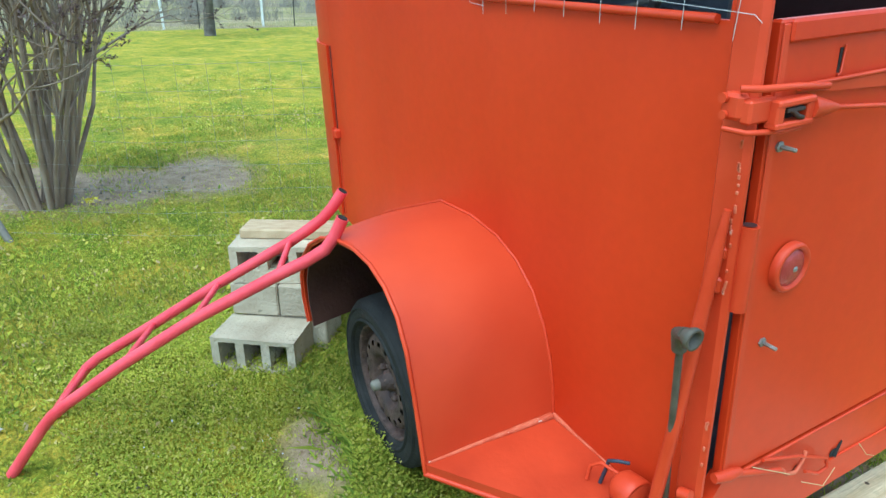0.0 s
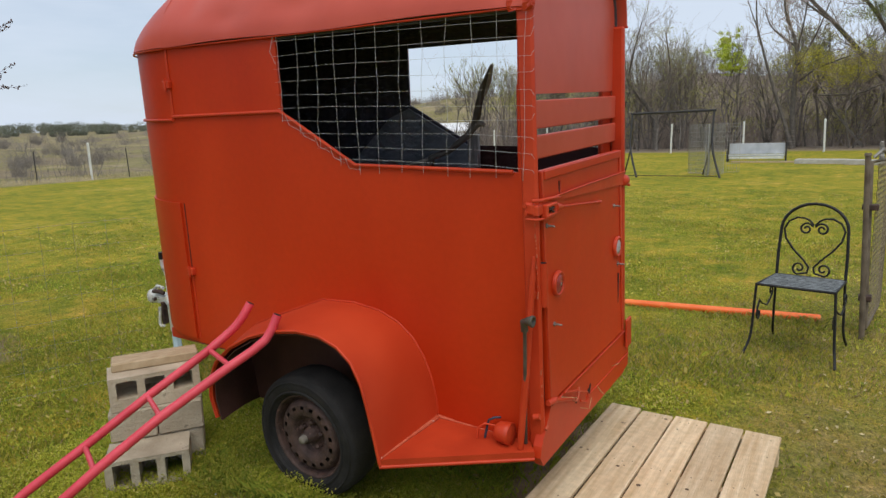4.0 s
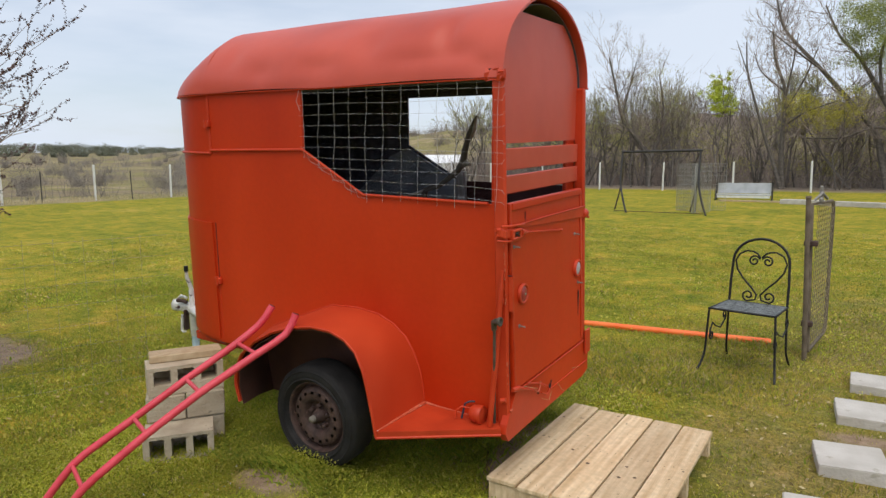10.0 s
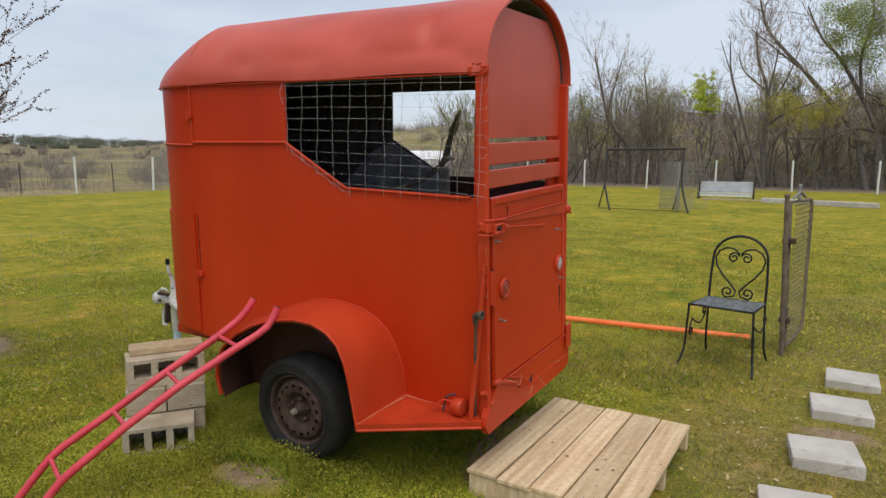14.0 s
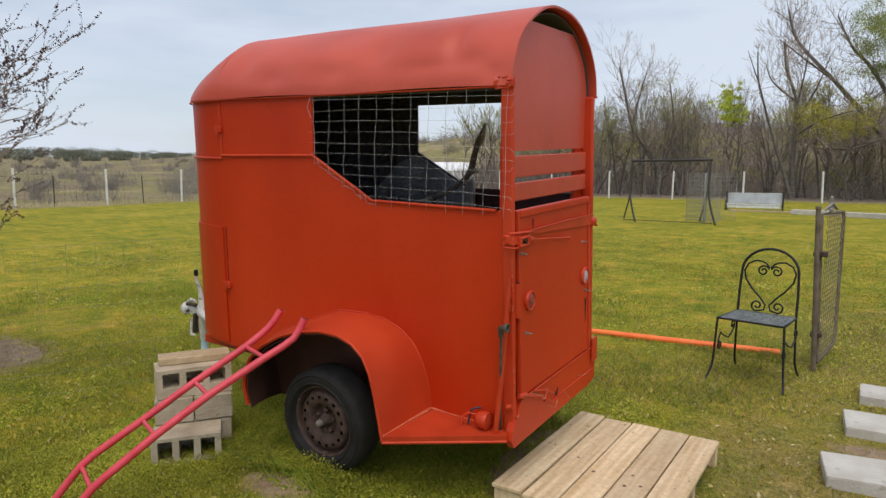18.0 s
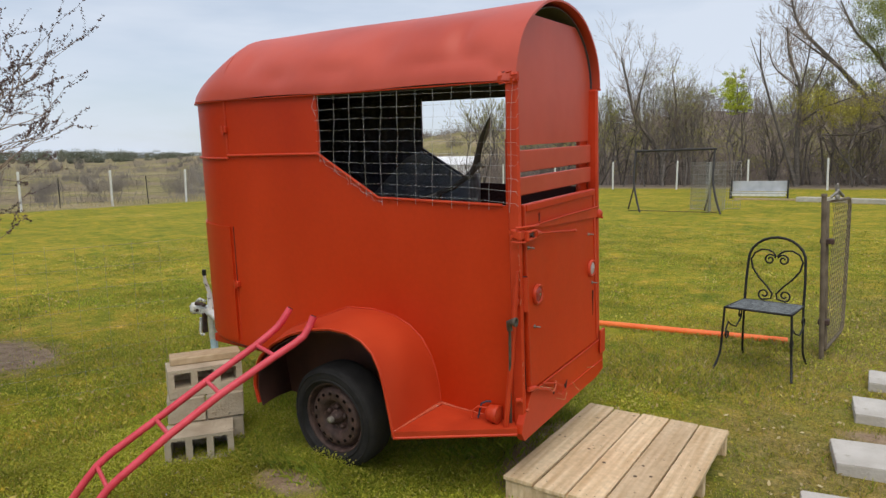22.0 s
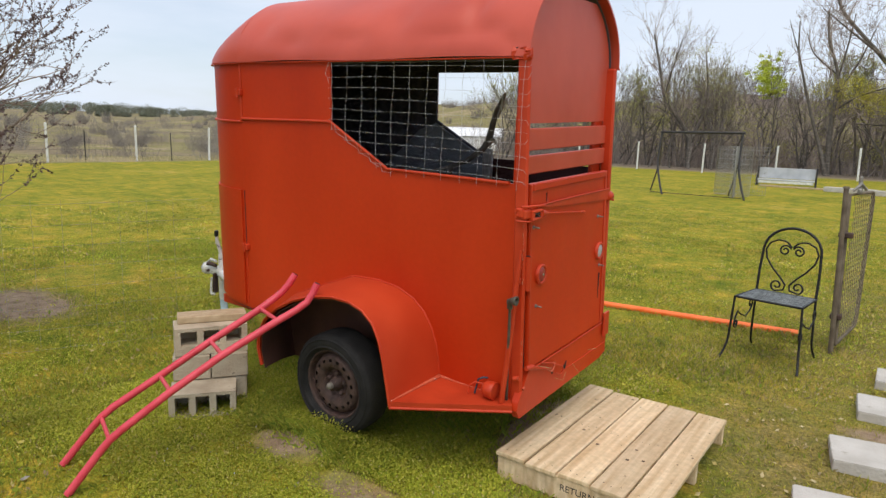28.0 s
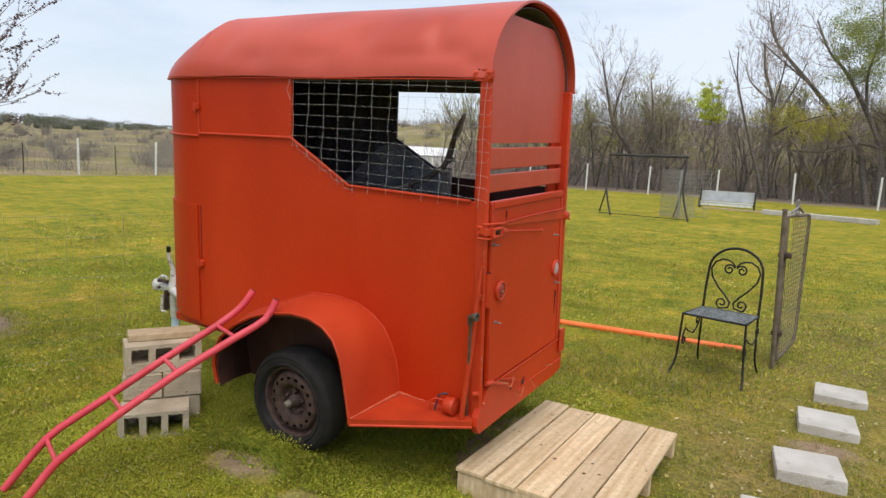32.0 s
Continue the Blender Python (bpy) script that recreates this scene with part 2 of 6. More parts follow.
LENS_PALE = surf("faded_reflector", (0.40, 0.34, 0.36), (0.52, 0.44, 0.46), 30.0, 0.12, bump=0.2, bscale=200)
INK = surf("black_stencil", (0.03, 0.026, 0.02), (0.07, 0.06, 0.05), 40.0, 0.9, bump=0)
TWIG = surf("twig", (0.075, 0.062, 0.052), (0.15, 0.13, 0.11), 3.0, 0.9, bump=0)
TWIG_GREY = surf("grey_twig", (0.205, 0.160, 0.138), (0.370, 0.300, 0.258), 0.5, 0.9, bump=0, each=0.15)
TWIG_FIELD = surf("field_twig", (0.19, 0.165, 0.14), (0.32, 0.285, 0.25), 0.3, 0.9, bump=0)
BUD = surf("buds", (0.075, 0.046, 0.048), (0.155, 0.098, 0.094), 9.0, 0.8, bump=0)
LEAF = surf("spring_leaf", (0.34, 0.42, 0.02), (0.52, 0.56, 0.05), 1.2, 0.6, bump=0, each=0.15)
LEAF_OLIVE = surf("olive_leaf", (0.30, 0.32, 0.08), (0.48, 0.48, 0.13), 0.8, 0.7, bump=0, each=0.15)
BRONZE_LEAF = surf("bronze_young_leaf", (0.24, 0.18, 0.065), (0.40, 0.33, 0.11), 2.0, 0.7, bump=0)
# Dark maroon that paints the shade under the fenders.
WELL_SHADE = surf("wheel_well_shade", (0.070, 0.026, 0.020), (0.125, 0.050, 0.036), 6.0, 0.8, bump=0.3)
JACK_WHITE = surf("chipped_white_paint", (0.55, 0.55, 0.52), (0.74, 0.74, 0.70), 20.0, 0.6, bump=0.3, wear=(0.10, 0.08, 0.07), wscale=26, wat=0.57)
SHRUB_BARK = surf("shrub_bark", (0.20, 0.145, 0.110), (0.37, 0.285, 0.22), 10.0, 0.9, bump=0.5, bscale=30, stretch=(1, 1, 0.3))
SHRUB_TWIG = surf("shrub_twig", (0.10, 0.075, 0.065), (0.21, 0.17, 0.145), 5.0, 0.9, bump=0)
STRAW = surf("straw", (0.45, 0.36, 0.18), (0.60, 0.50, 0.28), 9.0, 0.9, bump=0)
YELLOW = surf("yellow_blossom", (0.60, 0.50, 0.03), (0.75, 0.62, 0.06), 9.0, 0.7, bump=0)
BLUE_RAG = surf("blue_plastic", (0.015, 0.025, 0.045), (0.03, 0.042, 0.07), 9.0, 0.5, bump=0)


def ground_material():
    m = bpy.data.materials.new("grass_ground")
    m.use_nodes = True
    n, l = m.node_tree.nodes, m.node_tree.links
    b = n["Principled BSDF"]
    b.inputs["Roughness"].default_value = 0.95
    b.inputs["Specular IOR Level"].default_value = 0.15
    tc = n.new("ShaderNodeTexCoord")
    pos = tc.outputs["Object"]

    def noise_at(scale, detail=5, rough=0.55):
        t = n.new("ShaderNodeTexNoise")
        t.inputs["Scale"].default_value, t.inputs["Detail"].default_value, t.inputs["Roughness"].default_value = scale, detail, rough
        l.new(pos, t.inputs["Vector"])
        return t.outputs[0]

    def ramp(src, stops):
        r = n.new("ShaderNodeValToRGB")
        e = r.color_ramp.elements
        while len(e) < len(stops):
            e.new(0.5)
        for s, (p, c) in zip(e, stops):
            s.position, s.color = p, (*c, 1)
        l.new(src, r.inputs[0])
        return r.outputs[0]

    def mix(fac, a, c, mode="MIX"):
        x = n.new("ShaderNodeMix")
        x.data_type, x.blend_type = "RGBA", mode
        if isinstance(fac, float):
            x.inputs[0].default_value = fac
        else:
            l.new(fac, x.inputs[0])
        l.new(a, x.inputs[6])
        l.new(c, x.inputs[7])
        return x.outputs[2]

    def attr(name):
        a = n.new("ShaderNodeAttribute")
        a.attribute_name = name
        return a.outputs["Fac"]

    green = ramp(noise_at(0.42, 7, 0.6), [(0.30, (0.165, 0.190, 0.018)), (0.45, (0.243, 0.242, 0.024)), (0.57, (0.340, 0.292, 0.034)), (0.72, (0.400, 0.318, 0.080))])
    patch = ramp(noise_at(6.5, 6, 0.65), [(0.30, (0.070, 0.106, 0.015)), (0.43, (0.192, 0.192, 0.022)), (0.56, (0.350, 0.277, 0.042)), (0.70, (0.370, 0.285, 0.100))])
    fine = ramp(noise_at(52, 7, 0.78), [(0.30, (0.36, 0.40, 0.34)), (0.48, (1.0, 0.98, 0.85)), (0.68, (1.85, 1.65, 1.3))])
    blotch = ramp(noise_at(1.7, 7, 0.62), [(0.32, (0.66, 0.78, 0.65)), (0.46, (0.84, 0.90, 0.83)), (0.56, (0.96, 0.94, 0.88)), (0.68, (1.10, 1.01, 1.10))])
    tuft = ramp(noise_at(3.4, 9, 0.72), [(0.34, (0.60, 0.76, 0.60)), (0.46, (0.94, 1.0, 0.92)), (0.55, (1.08, 1.04, 1.02)), (0.66, (1.42, 1.22, 1.45))])
    lawn = mix(1.0, mix(1.0, mix(1.0, mix(0.38, green, patch), blotch, "MULTIPLY"), tuft, "MULTIPLY"), fine, "MULTIPLY")
    thatch = ramp(noise_at(11, 7, 0.7), [(0.30, (0.090, 0.080, 0.028)), (0.48, (0.195, 0.155, 0.066)), (0.66, (0.320, 0.242, 0.135))])
    dirt = ramp(noise_at(9, 7, 0.7), [(0.35, (0.235, 0.160, 0.100)), (0.65, (0.41, 0.300, 0.200))])
    dry = ramp(noise_at(0.11, 8, 0.62), [(0.32, (0.145, 0.115, 0.082)), (0.43, (0.260, 0.205, 0.130)), (0.52, (0.235, 0.210, 0.085)), (0.60, (0.350, 0.280, 0.170)), (0.70, (0.215, 0.195, 0.080))])
    dry = mix(1.0, dry, ramp(noise_at(3, 6, 0.7), [(0.3, (0.6, 0.6, 0.6)), (0.7, (1.3, 1.3, 1.25))]), "MULTIPLY")

    def edge(name, scale, soft=0.16):
        s = n.new("ShaderNodeMath")
        s.operation = "ADD"
        l.new(attr(name), s.inputs[0])
        k = n.new("ShaderNodeMapRange")
        k.inputs[3].default_value, k.inputs[4].default_value = -0.32, 0.32
        l.new(noise_at(scale, 6, 0.65), k.inputs[0])
        l.new(k.outputs[0], s.inputs[1])
        q = n.new("ShaderNodeMapRange")
        q.inputs[1].default_value, q.inputs[2].default_value = 0.5 - soft, 0.5 + soft
        l.new(s.outputs[0], q.inputs[0])
        return q.outputs[0]

    col = mix(edge("field", 0.3, 0.1), lawn, dry)
    litter = ramp(noise_at(1.3, 8, 0.7), [(0.32, (0.095, 0.074, 0.058)), (0.55, (0.185, 0.148, 0.115)), (0.72, (0.235, 0.205, 0.115))])
    col = mix(edge("woods", 0.5, 0.1), col, litter)
    col = mix(edge("worn", 2.2, 0.25), col, mix(1.0, thatch, fine, "MULTIPLY"))
    col = mix(edge("bare", 4.0), col, dirt)
    l.new(col, b.inputs["Base Color"])
    bp = n.new("ShaderNodeBump")
    bp.inputs["Strength"].default_value, bp.inputs["Distance"].default_value = 0.8, 0.03
    l.new(noise_at(22, 6, 0.7), bp.inputs["Height"])
    l.new(bp.outputs[0], b.inputs["Normal"])
    return m


GROUND = ground_material()


def blade_material(name, stops, up=0.0, through_light=0.38):
    m = bpy.data.materials.new(name)
    m.use_nodes = True
    n, l = m.node_tree.nodes, m.node_tree.links
    b = n["Principled BSDF"]
    b.inputs["Roughness"].default_value = 0.7
    b.inputs["Specular IOR Level"].default_value = 0.25
    g = n.new("ShaderNodeNewGeometry")
    r = n.new("ShaderNodeValToRGB")
    e = r.color_ramp.elements
    while len(e) < len(stops):
        e.new(0.5)
    for s, (p, c) in zip(e, stops):
        s.position, s.color = p, (*c, 1)
    l.new(g.outputs["Random Per Island"], r.inputs[0])
    tc = n.new("ShaderNodeTexCoord")
    t = n.new("ShaderNodeTexNoise")
    t.inputs["Scale"].default_value, t.inputs["Detail"].default_value = 1.1, 6.0
    l.new(tc.outputs["Object"], t.inputs["Vector"])
    hs = n.new("ShaderNodeHueSaturation")
    mr = n.new("ShaderNodeMapRange")
    mr.inputs[1].default_value, mr.inputs[2].default_value = 0.3, 0.7
    mr.inputs[3].default_value, mr.inputs[4].default_value = 0.6, 1.4
    l.new(t.outputs[0], mr.inputs[0])
    l.new(mr.outputs[0], hs.inputs["Value"])
    l.new(r.outputs[0], hs.inputs["Color"])
    l.new(hs.outputs[0], b.inputs["Base Color"])
    tl = n.new("ShaderNodeBsdfTranslucent")
    l.new(hs.outputs[0], tl.inputs[0])
    mx = n.new("ShaderNodeMixShader")
    mx.inputs[0].default_value = through_light
    if up:
        soft = n.new("ShaderNodeVectorMath")
        soft.operation = "MULTIPLY_ADD"
        soft.inputs[1].default_value = (1 - up, 1 - up, 1 - up)
        soft.inputs[2].default_value = (0, 0, up)
        l.new(g.outputs["Normal"], soft.inputs[0])
        unit = n.new("ShaderNodeVectorMath")
        unit.operation = "NORMALIZE"
        l.new(soft.outputs[0], unit.inputs[0])
        l.new(unit.outputs[0], b.inputs["Normal"])
    l.new(b.outputs[0], mx.inputs[1])
    l.new(tl.outputs[0], mx.inputs[2])
    l.new(mx.outputs[0], n["Material Output"].inputs[0])
    return m


BLADES = blade_material("grass_blades", [(0.0, (0.14, 0.20, 0.018)), (0.25, (0.26, 0.305, 0.025)), (0.50, (0.42, 0.40, 0.035)), (0.78, (0.56, 0.48, 0.080)), (0.93, (0.54, 0.42, 0.17)), (1.0, (0.34, 0.25, 0.14))], 0.75, 0.25)
DRY_BLADES = blade_material("dry_blades", [(0.0, (0.19, 0.155, 0.05)), (0.4, (0.33, 0.26, 0.095)), (0.8, (0.44, 0.35, 0.165)), (1.0, (0.54, 0.44, 0.25))], 0.7, 0.25)
WEEDS = blade_material("green_weeds", [(0.0, (0.20, 0.30, 0.028)), (0.5, (0.38, 0.47, 0.045)), (0.85, (0.56, 0.58, 0.065)), (1.0, (0.50, 0.44, 0.06))], 0.75, 0.30)
CLOVER = blade_material("clover_leaves", [(0.0, (0.22, 0.28, 0.026)), (0.40, (0.35, 0.38, 0.034)), (0.75, (0.475, 0.462, 0.052)), (0.94, (0.55, 0.51, 0.090)), (1.0, (0.56, 0.46, 0.19))], 0.65, 0.32)


# Leaf greens paled and greyed; distance haze is in the colour.
WOODS = blade_material("hazed_far_woods", [(0.0, (0.15, 0.175, 0.13)), (0.5, (0.19, 0.21, 0.15)), (0.85, (0.235, 0.235, 0.17)), (1.0, (0.27, 0.24, 0.19))])
LEAF_GREEN = blade_material("green_leaf_haze", [(0.0, (0.25, 0.27, 0.10)), (0.6, (0.35, 0.40, 0.12)), (1.0, (0.46, 0.50, 0.14))])
LEAF_YELLOW = blade_material("yellow_olive_leaf", [(0.0, (0.42, 0.38, 0.07)), (0.6, (0.58, 0.52, 0.09)), (1.0, (0.66, 0.62, 0.12))])
HAZE = blade_material("young_leaf_haze", [(0.0, (0.27, 0.25, 0.10)), (0.5, (0.38, 0.37, 0.12)), (0.85, (0.50, 0.48, 0.14)), (1.0, (0.60, 0.55, 0.14))])


# ---------------------------------------------------------------- mesh tools
class Soup:
    """Vertices and faces gathered for one mesh."""

    def __init__(self):
        self.v, self.f, self.sharp = [], [], []

    def add(self, verts, faces, smooth=True):
        o = len(self.v)
        self.v += [tuple(p) for p in verts]
        self.f += [tuple(i + o for i in q) for q in faces]
        self.sharp += [not smooth] * len(faces)
        return self

    def box(self, lo, hi, bevel=0.0, m=None):
        x0, y0, z0 = lo
        x1, y1, z1 = hi
        b = min(bevel, (x1 - x0) / 2.1, (y1 - y0) / 2.1, (z1 - z0) / 2.1)
        if b <= 0:
            v = [(x, y, z) for x in (x0, x1) for y in (y0, y1) for z in (z0, z1)]
            f = [(0, 1, 3, 2), (4, 6, 7, 5), (0, 4, 5, 1), (2, 3, 7, 6), (0, 2, 6, 4), (1, 5, 7, 3)]
        else:
            bm = bmesh.new()
            bmesh.ops.create_cube(bm, size=1.0)
            for q in bm.verts:
                q.co = Vector((x0 if q.co.x < 0 else x1, y0 if q.co.y < 0 else y1, z0 if q.co.z < 0 else z1))
            bmesh.ops.bevel(bm, geom=bm.edges[:], offset=b, segments=1, affect="EDGES")
            bm.verts.index_update()
            v, f = [q.co.copy() for q in bm.verts], [[q.index for q in s.verts] for s in bm.faces]
            bm.free()
        if m is not None:
            v = [m @ Vector(p) for p in v]
        return self.add(v, f, False)

    def tube(self, path, r, sides=8, caps=True, smooth=True):
        path = [Vector(p) for p in path]
        rs = r if isinstance(r, (list, tuple)) else [r] * len(path)
        v, f = [], []
        side = None
        for i, p in enumerate(path):
            d = (path[min(i + 1, len(path) - 1)] - path[max(i - 1, 0)]).normalized()
            if side is None:
                side = d.orthogonal().normalized()
            side = (side - d * side.dot(d)).normalized()
            up = d.cross(side)
            for k in range(sides):
                a = 2 * math.pi * k / sides
                v.append(p + (side * math.cos(a) + up * math.sin(a)) * rs[i])
        for i in range(len(path) - 1):
            for k in range(sides):
                a, b = i * sides + k, i * sides + (k + 1) % sides
                f.append((a, b, b + sides, a + sides))
        self.add(v, f, smooth)
        if caps:
            self.add(v[:sides], [tuple(reversed(range(sides)))], False)
            self.add(v[-sides:], [tuple(range(sides))], False)
        return self

    def prism(self, outline, y0, y1, shear=None):
        """A flat outline in x, z given thickness along y."""
        n = len(outline)
        v = [(x, y0, z) for x, z in outline] + [(x, y1, z) for x, z in outline]
        if shear:
            v = [(x, y + shear(z), z) for x, y, z in v]
        f = [tuple(range(n)), tuple(reversed(range(n, 2 * n)))] + [(i, i + n, (i + 1) % n + n, (i + 1) % n) for i in range(n)]
        return self.add(v, f, False)

    def slab(self, outline, z0, z1):
        """A flat outline in x, y given thickness along z."""
        n = len(outline)
        v = [(x, y, z0) for x, y in outline] + [(x, y, z1) for x, y in outline]
        f = [tuple(reversed(range(n))), tuple(range(n, 2 * n))] + [(i, (i + 1) % n, (i + 1) % n + n, i + n) for i in range(n)]
        return self.add(v, f, False)

    def lathe(self, profile, centre, axis="y", sides=32, smooth=True):
        """Rings of (distance along the axis, radius)."""
        c = Vector(centre)
        v, f = [], []
        for d, r in profile:
            for k in range(sides):
                a = 2 * math.pi * k / sides
                s, t = r * math.cos(a), r * math.sin(a)
                v.append(c + Vector({"y": (s, d, t), "x": (d, s, t), "z": (s, t, d)}[axis]))
        for i in range(len(profile) - 1):
            for k in range(sides):
                a, b = i * sides + k, i * sides + (k + 1) % sides
                f.append((a, b, b + sides, a + sides))
        return self.add(v, f, smooth)

    def sheet(self, grid, smooth=True, thick=0.0):
        rows, cols = len(grid), len(grid[0])
        v = [Vector(p) for r in grid for p in r]
        f = [(i * cols + j, i * cols + j + 1, (i + 1) * cols + j + 1, (i + 1) * cols + j) for i in range(rows - 1) for j in range(cols - 1)]
        self.add(v, f, smooth)
        if thick:
            nrm = [Vector() for _ in v]
            for q in f:
                k = (v[q[1]] - v[q[0]]).cross(v[q[3]] - v[q[0]])
                for i in q:
                    nrm[i] += k
            w = [p - k.normalized() * thick if k.length > 1e-12 else p for p, k in zip(v, nrm)]
            self.add(w, [tuple(reversed(q)) for q in f], smooth)
            rim = [i for i in range(cols)] + [i * cols + cols - 1 for i in range(1, rows)]
            rim += [(rows - 1) * cols + j for j in range(cols - 2, -1, -1)] + [i * cols for i in range(rows - 2, 0, -1)]
            n = len(rim)
            self.add([v[i] for i in rim] + [w[i] for i in rim], [(i, i + n, (i + 1) % n + n, (i + 1) % n) for i in range(n)], False)
        return self

    def mesh(self, name, material):
        me = bpy.data.meshes.new(name)
        me.from_pydata(self.v, [], self.f)
        me.polygons.foreach_set("use_smooth", [not s for s in self.sharp])
        me.materials.append(material)
        me.update()
        return me


def part(name, soup, material, parent=None, label="", kind=""):
    ob = new(name, soup.mesh(name, material) if isinstance(soup, Soup) else soup)
    if parent is not None:
        ob.parent = parent
    if label or kind:
        tagged(ob, label, kind=kind)
    return ob


def thing(name, label, category, group="", m=None, kind=""):
    ob = new(name)
    ob.empty_display_size = 0.1
    if m is not None:
        ob.matrix_world = m
    return tagged(ob, label, category, group, kind)


def sticks(segs, sides=3):
    """Many tapered sticks at once: rows of start, end and the two radii. Gives vertices and faces."""
    s = np.array(segs, float)
    p, q, r0, r1 = s[:, :3], s[:, 3:6], s[:, 6], s[:, 7]
    d = q - p
    d /= np.linalg.norm(d, axis=1)[:, None] + 1e-9
    ref = np.where(np.abs(d[:, 2:3]) > 0.9, [[1.0, 0, 0]], [[0, 0, 1.0]])
    u = np.cross(d, ref)
    u /= np.linalg.norm(u, axis=1)[:, None] + 1e-9
    w = np.cross(d, u)
    rings = []
    for c, r in ((p, r0), (q, r1)):
        for k in range(sides):
            a = 2 * math.pi * k / sides
            rings.append(c + (u * math.cos(a) + w * math.sin(a)) * r[:, None])
    v = np.stack(rings, 1).reshape(-1, 3)
    base = (np.arange(len(s)) * 2 * sides)[:, None]
    f = np.concatenate([base + np.array([k, (k + 1) % sides, (k + 1) % sides + sides, k + sides]) for k in range(sides)])
    return v, f


def mesh_np(name, v, f, material, smooth=False):
    me = bpy.data.meshes.new(name)
    v, f = np.asarray(v, np.float32), np.asarray(f, np.int32)
    me.vertices.add(len(v))
    me.vertices.foreach_set("co", v.ravel())
    me.loops.add(f.size)
    me.loops.foreach_set("vertex_index", f.ravel())
    me.polygons.add(len(f))
    me.polygons.foreach_set("loop_start", np.arange(len(f), dtype=np.int32) * f.shape[1])
    me.polygons.foreach_set("use_smooth", np.full(len(f), smooth))
    me.materials.append(material)
    me.update(calc_edges=True)
    return me


def leaf_quads(centres, size, rng):
    c = np.asarray(centres, float)
    k = len(c)
    a = rng.normal(size=(k, 3))
    a /= np.linalg.norm(a, axis=1)[:, None]
    b = np.cross(a, rng.normal(size=(k, 3)))
    b /= np.linalg.norm(b, axis=1)[:, None] + 1e-9
    s = (size * rng.uniform(0.6, 1.4, k))[:, None]
    v = np.stack([c - a * s, c + b * s * 0.5, c + a * s, c - b * s * 0.5], 1).reshape(-1, 3)
    return v, np.arange(4 * k).reshape(-1, 4)


# ---------------------------------------------------------------- ground
def rise(x, y):
    """Height of the land: level round the trailer, rising beyond the fences."""
    z = 0.026 * np.clip(-x - 30, 0, 220) + 0.012 * np.clip(y - 50, 0, 200)
    k = np.clip((y - 58) / 42, 0, 1)
    side = np.clip((x + 150) / 70, 0, 1) * (0.72 + 0.28 * np.clip((x + 38) / 16, 0, 1))
    return z + 8.5 * k * k * (3 - 2 * k) * side * (1 + 0.10 * np.sin(x * 0.11) + 0.06 * np.sin(x * 0.31 + 1))


def mound(x, y):
    """Turf grown up round the wheel."""
    return 0.078 * np.exp(-((x + 0.86) / 0.42) ** 2 - ((y + 0.33) / 0.17) ** 2)


BARE = [(-4.75, -0.15, 0.80, 0.45), (-4.70, -0.80, 0.75, 0.55), (-5.0, -1.35, 0.9, 0.5), (-0.95, -0.48, 0.30, 0.12), (1.42, 1.60, 0.26, 0.12), (0.0, 0.55, 0.35, 0.7), (-0.4, -0.55, 0.3, 0.12)]


def build_ground():
    near = np.arange(-9, 9.01, 0.15)
    out = np.concatenate([np.linspace(-900, -320, 8), np.linspace(-290, -60, 40), np.linspace(-54, -10, 30)])
    g = np.concatenate([out, near, -out[::-1]])
    X, Y = np.meshgrid(g, g, indexing="ij")
    Z = rise(X, Y)
    rng = np.random.default_rng(3)
    close = (np.hypot(X, Y) < 14)
    Z = Z + np.where(close, 0.012 * np.sin(X * 2.1 + 0.6) * np.sin(Y * 1.7) + rng.normal(0, 0.004, X.shape), 0) + mound(X, Y)
    k = len(g)
    idx = np.arange(k * k).reshape(k, k)
    f = np.stack([idx[:-1, :-1], idx[1:, :-1], idx[1:, 1:], idx[:-1, 1:]], -1).reshape(-1, 4)
    me = mesh_np("ground", np.stack([X, Y, Z], -1).reshape(-1, 3), f, GROUND, True)
    field = np.clip(np.maximum((-X - 26.5) / 2.0, (Y - 36) / 2.5) + 0.5, 0, 1)
    bare = np.zeros_like(X)
    for cx, cy, a, b in BARE:
        bare = np.maximum(bare, np.clip(1.25 - 0.75 * np.hypot((X - cx) / a, (Y - cy) / b), 0, 1) * 0.85)
    worn = np.clip(1.15 - np.hypot((X - 1.15) / 1.25, (Y - 1.2) / 1.9), 0, 1) * 0.62
    worn = np.maximum(worn, np.clip(1.2 - np.hypot((X - 2.3) / 3.2, (Y - 3.6) / 5.2), 0, 1) * 0.58)
    woods = np.clip((Y - 37.2) / 2.0, 0, 1) * np.clip((X + 33) / 8, 0, 1)
    for name, data in (("woods", woods), ("field", field), ("bare", bare), ("worn", worn)):
        at = me.attributes.new(name, "FLOAT", "POINT")
        at.data.foreach_set("value", data.astype(np.float32).ravel())
    tagged(new("ground", me), "mown spring lawn of patchy green and yellow grass with bare dirt", "ground", kind="structure")


build_ground()

# ---------------------------------------------------------------- horse trailer
UP = Vector((-0.02454, 0.04638, 0.99862)).normalized()
XA = (Vector((1, 0, 0)) - UP * UP.x).normalized()
TILT = Matrix((XA, UP.cross(XA), UP)).to_4x4()
W, MID, EAVE, TOP = 0.92, 0.46, 1.862, 2.222
X0, NOSE = -1.80, 0.565
trailer = thing("horse_trailer", "small red-painted steel horse trailer with a rounded roof, parked on grass", "trailer", m=TILT)


def rear_x(z):
    return 0.038 * min(1.0, max(0.0, (1.40 - z) / 0.9))


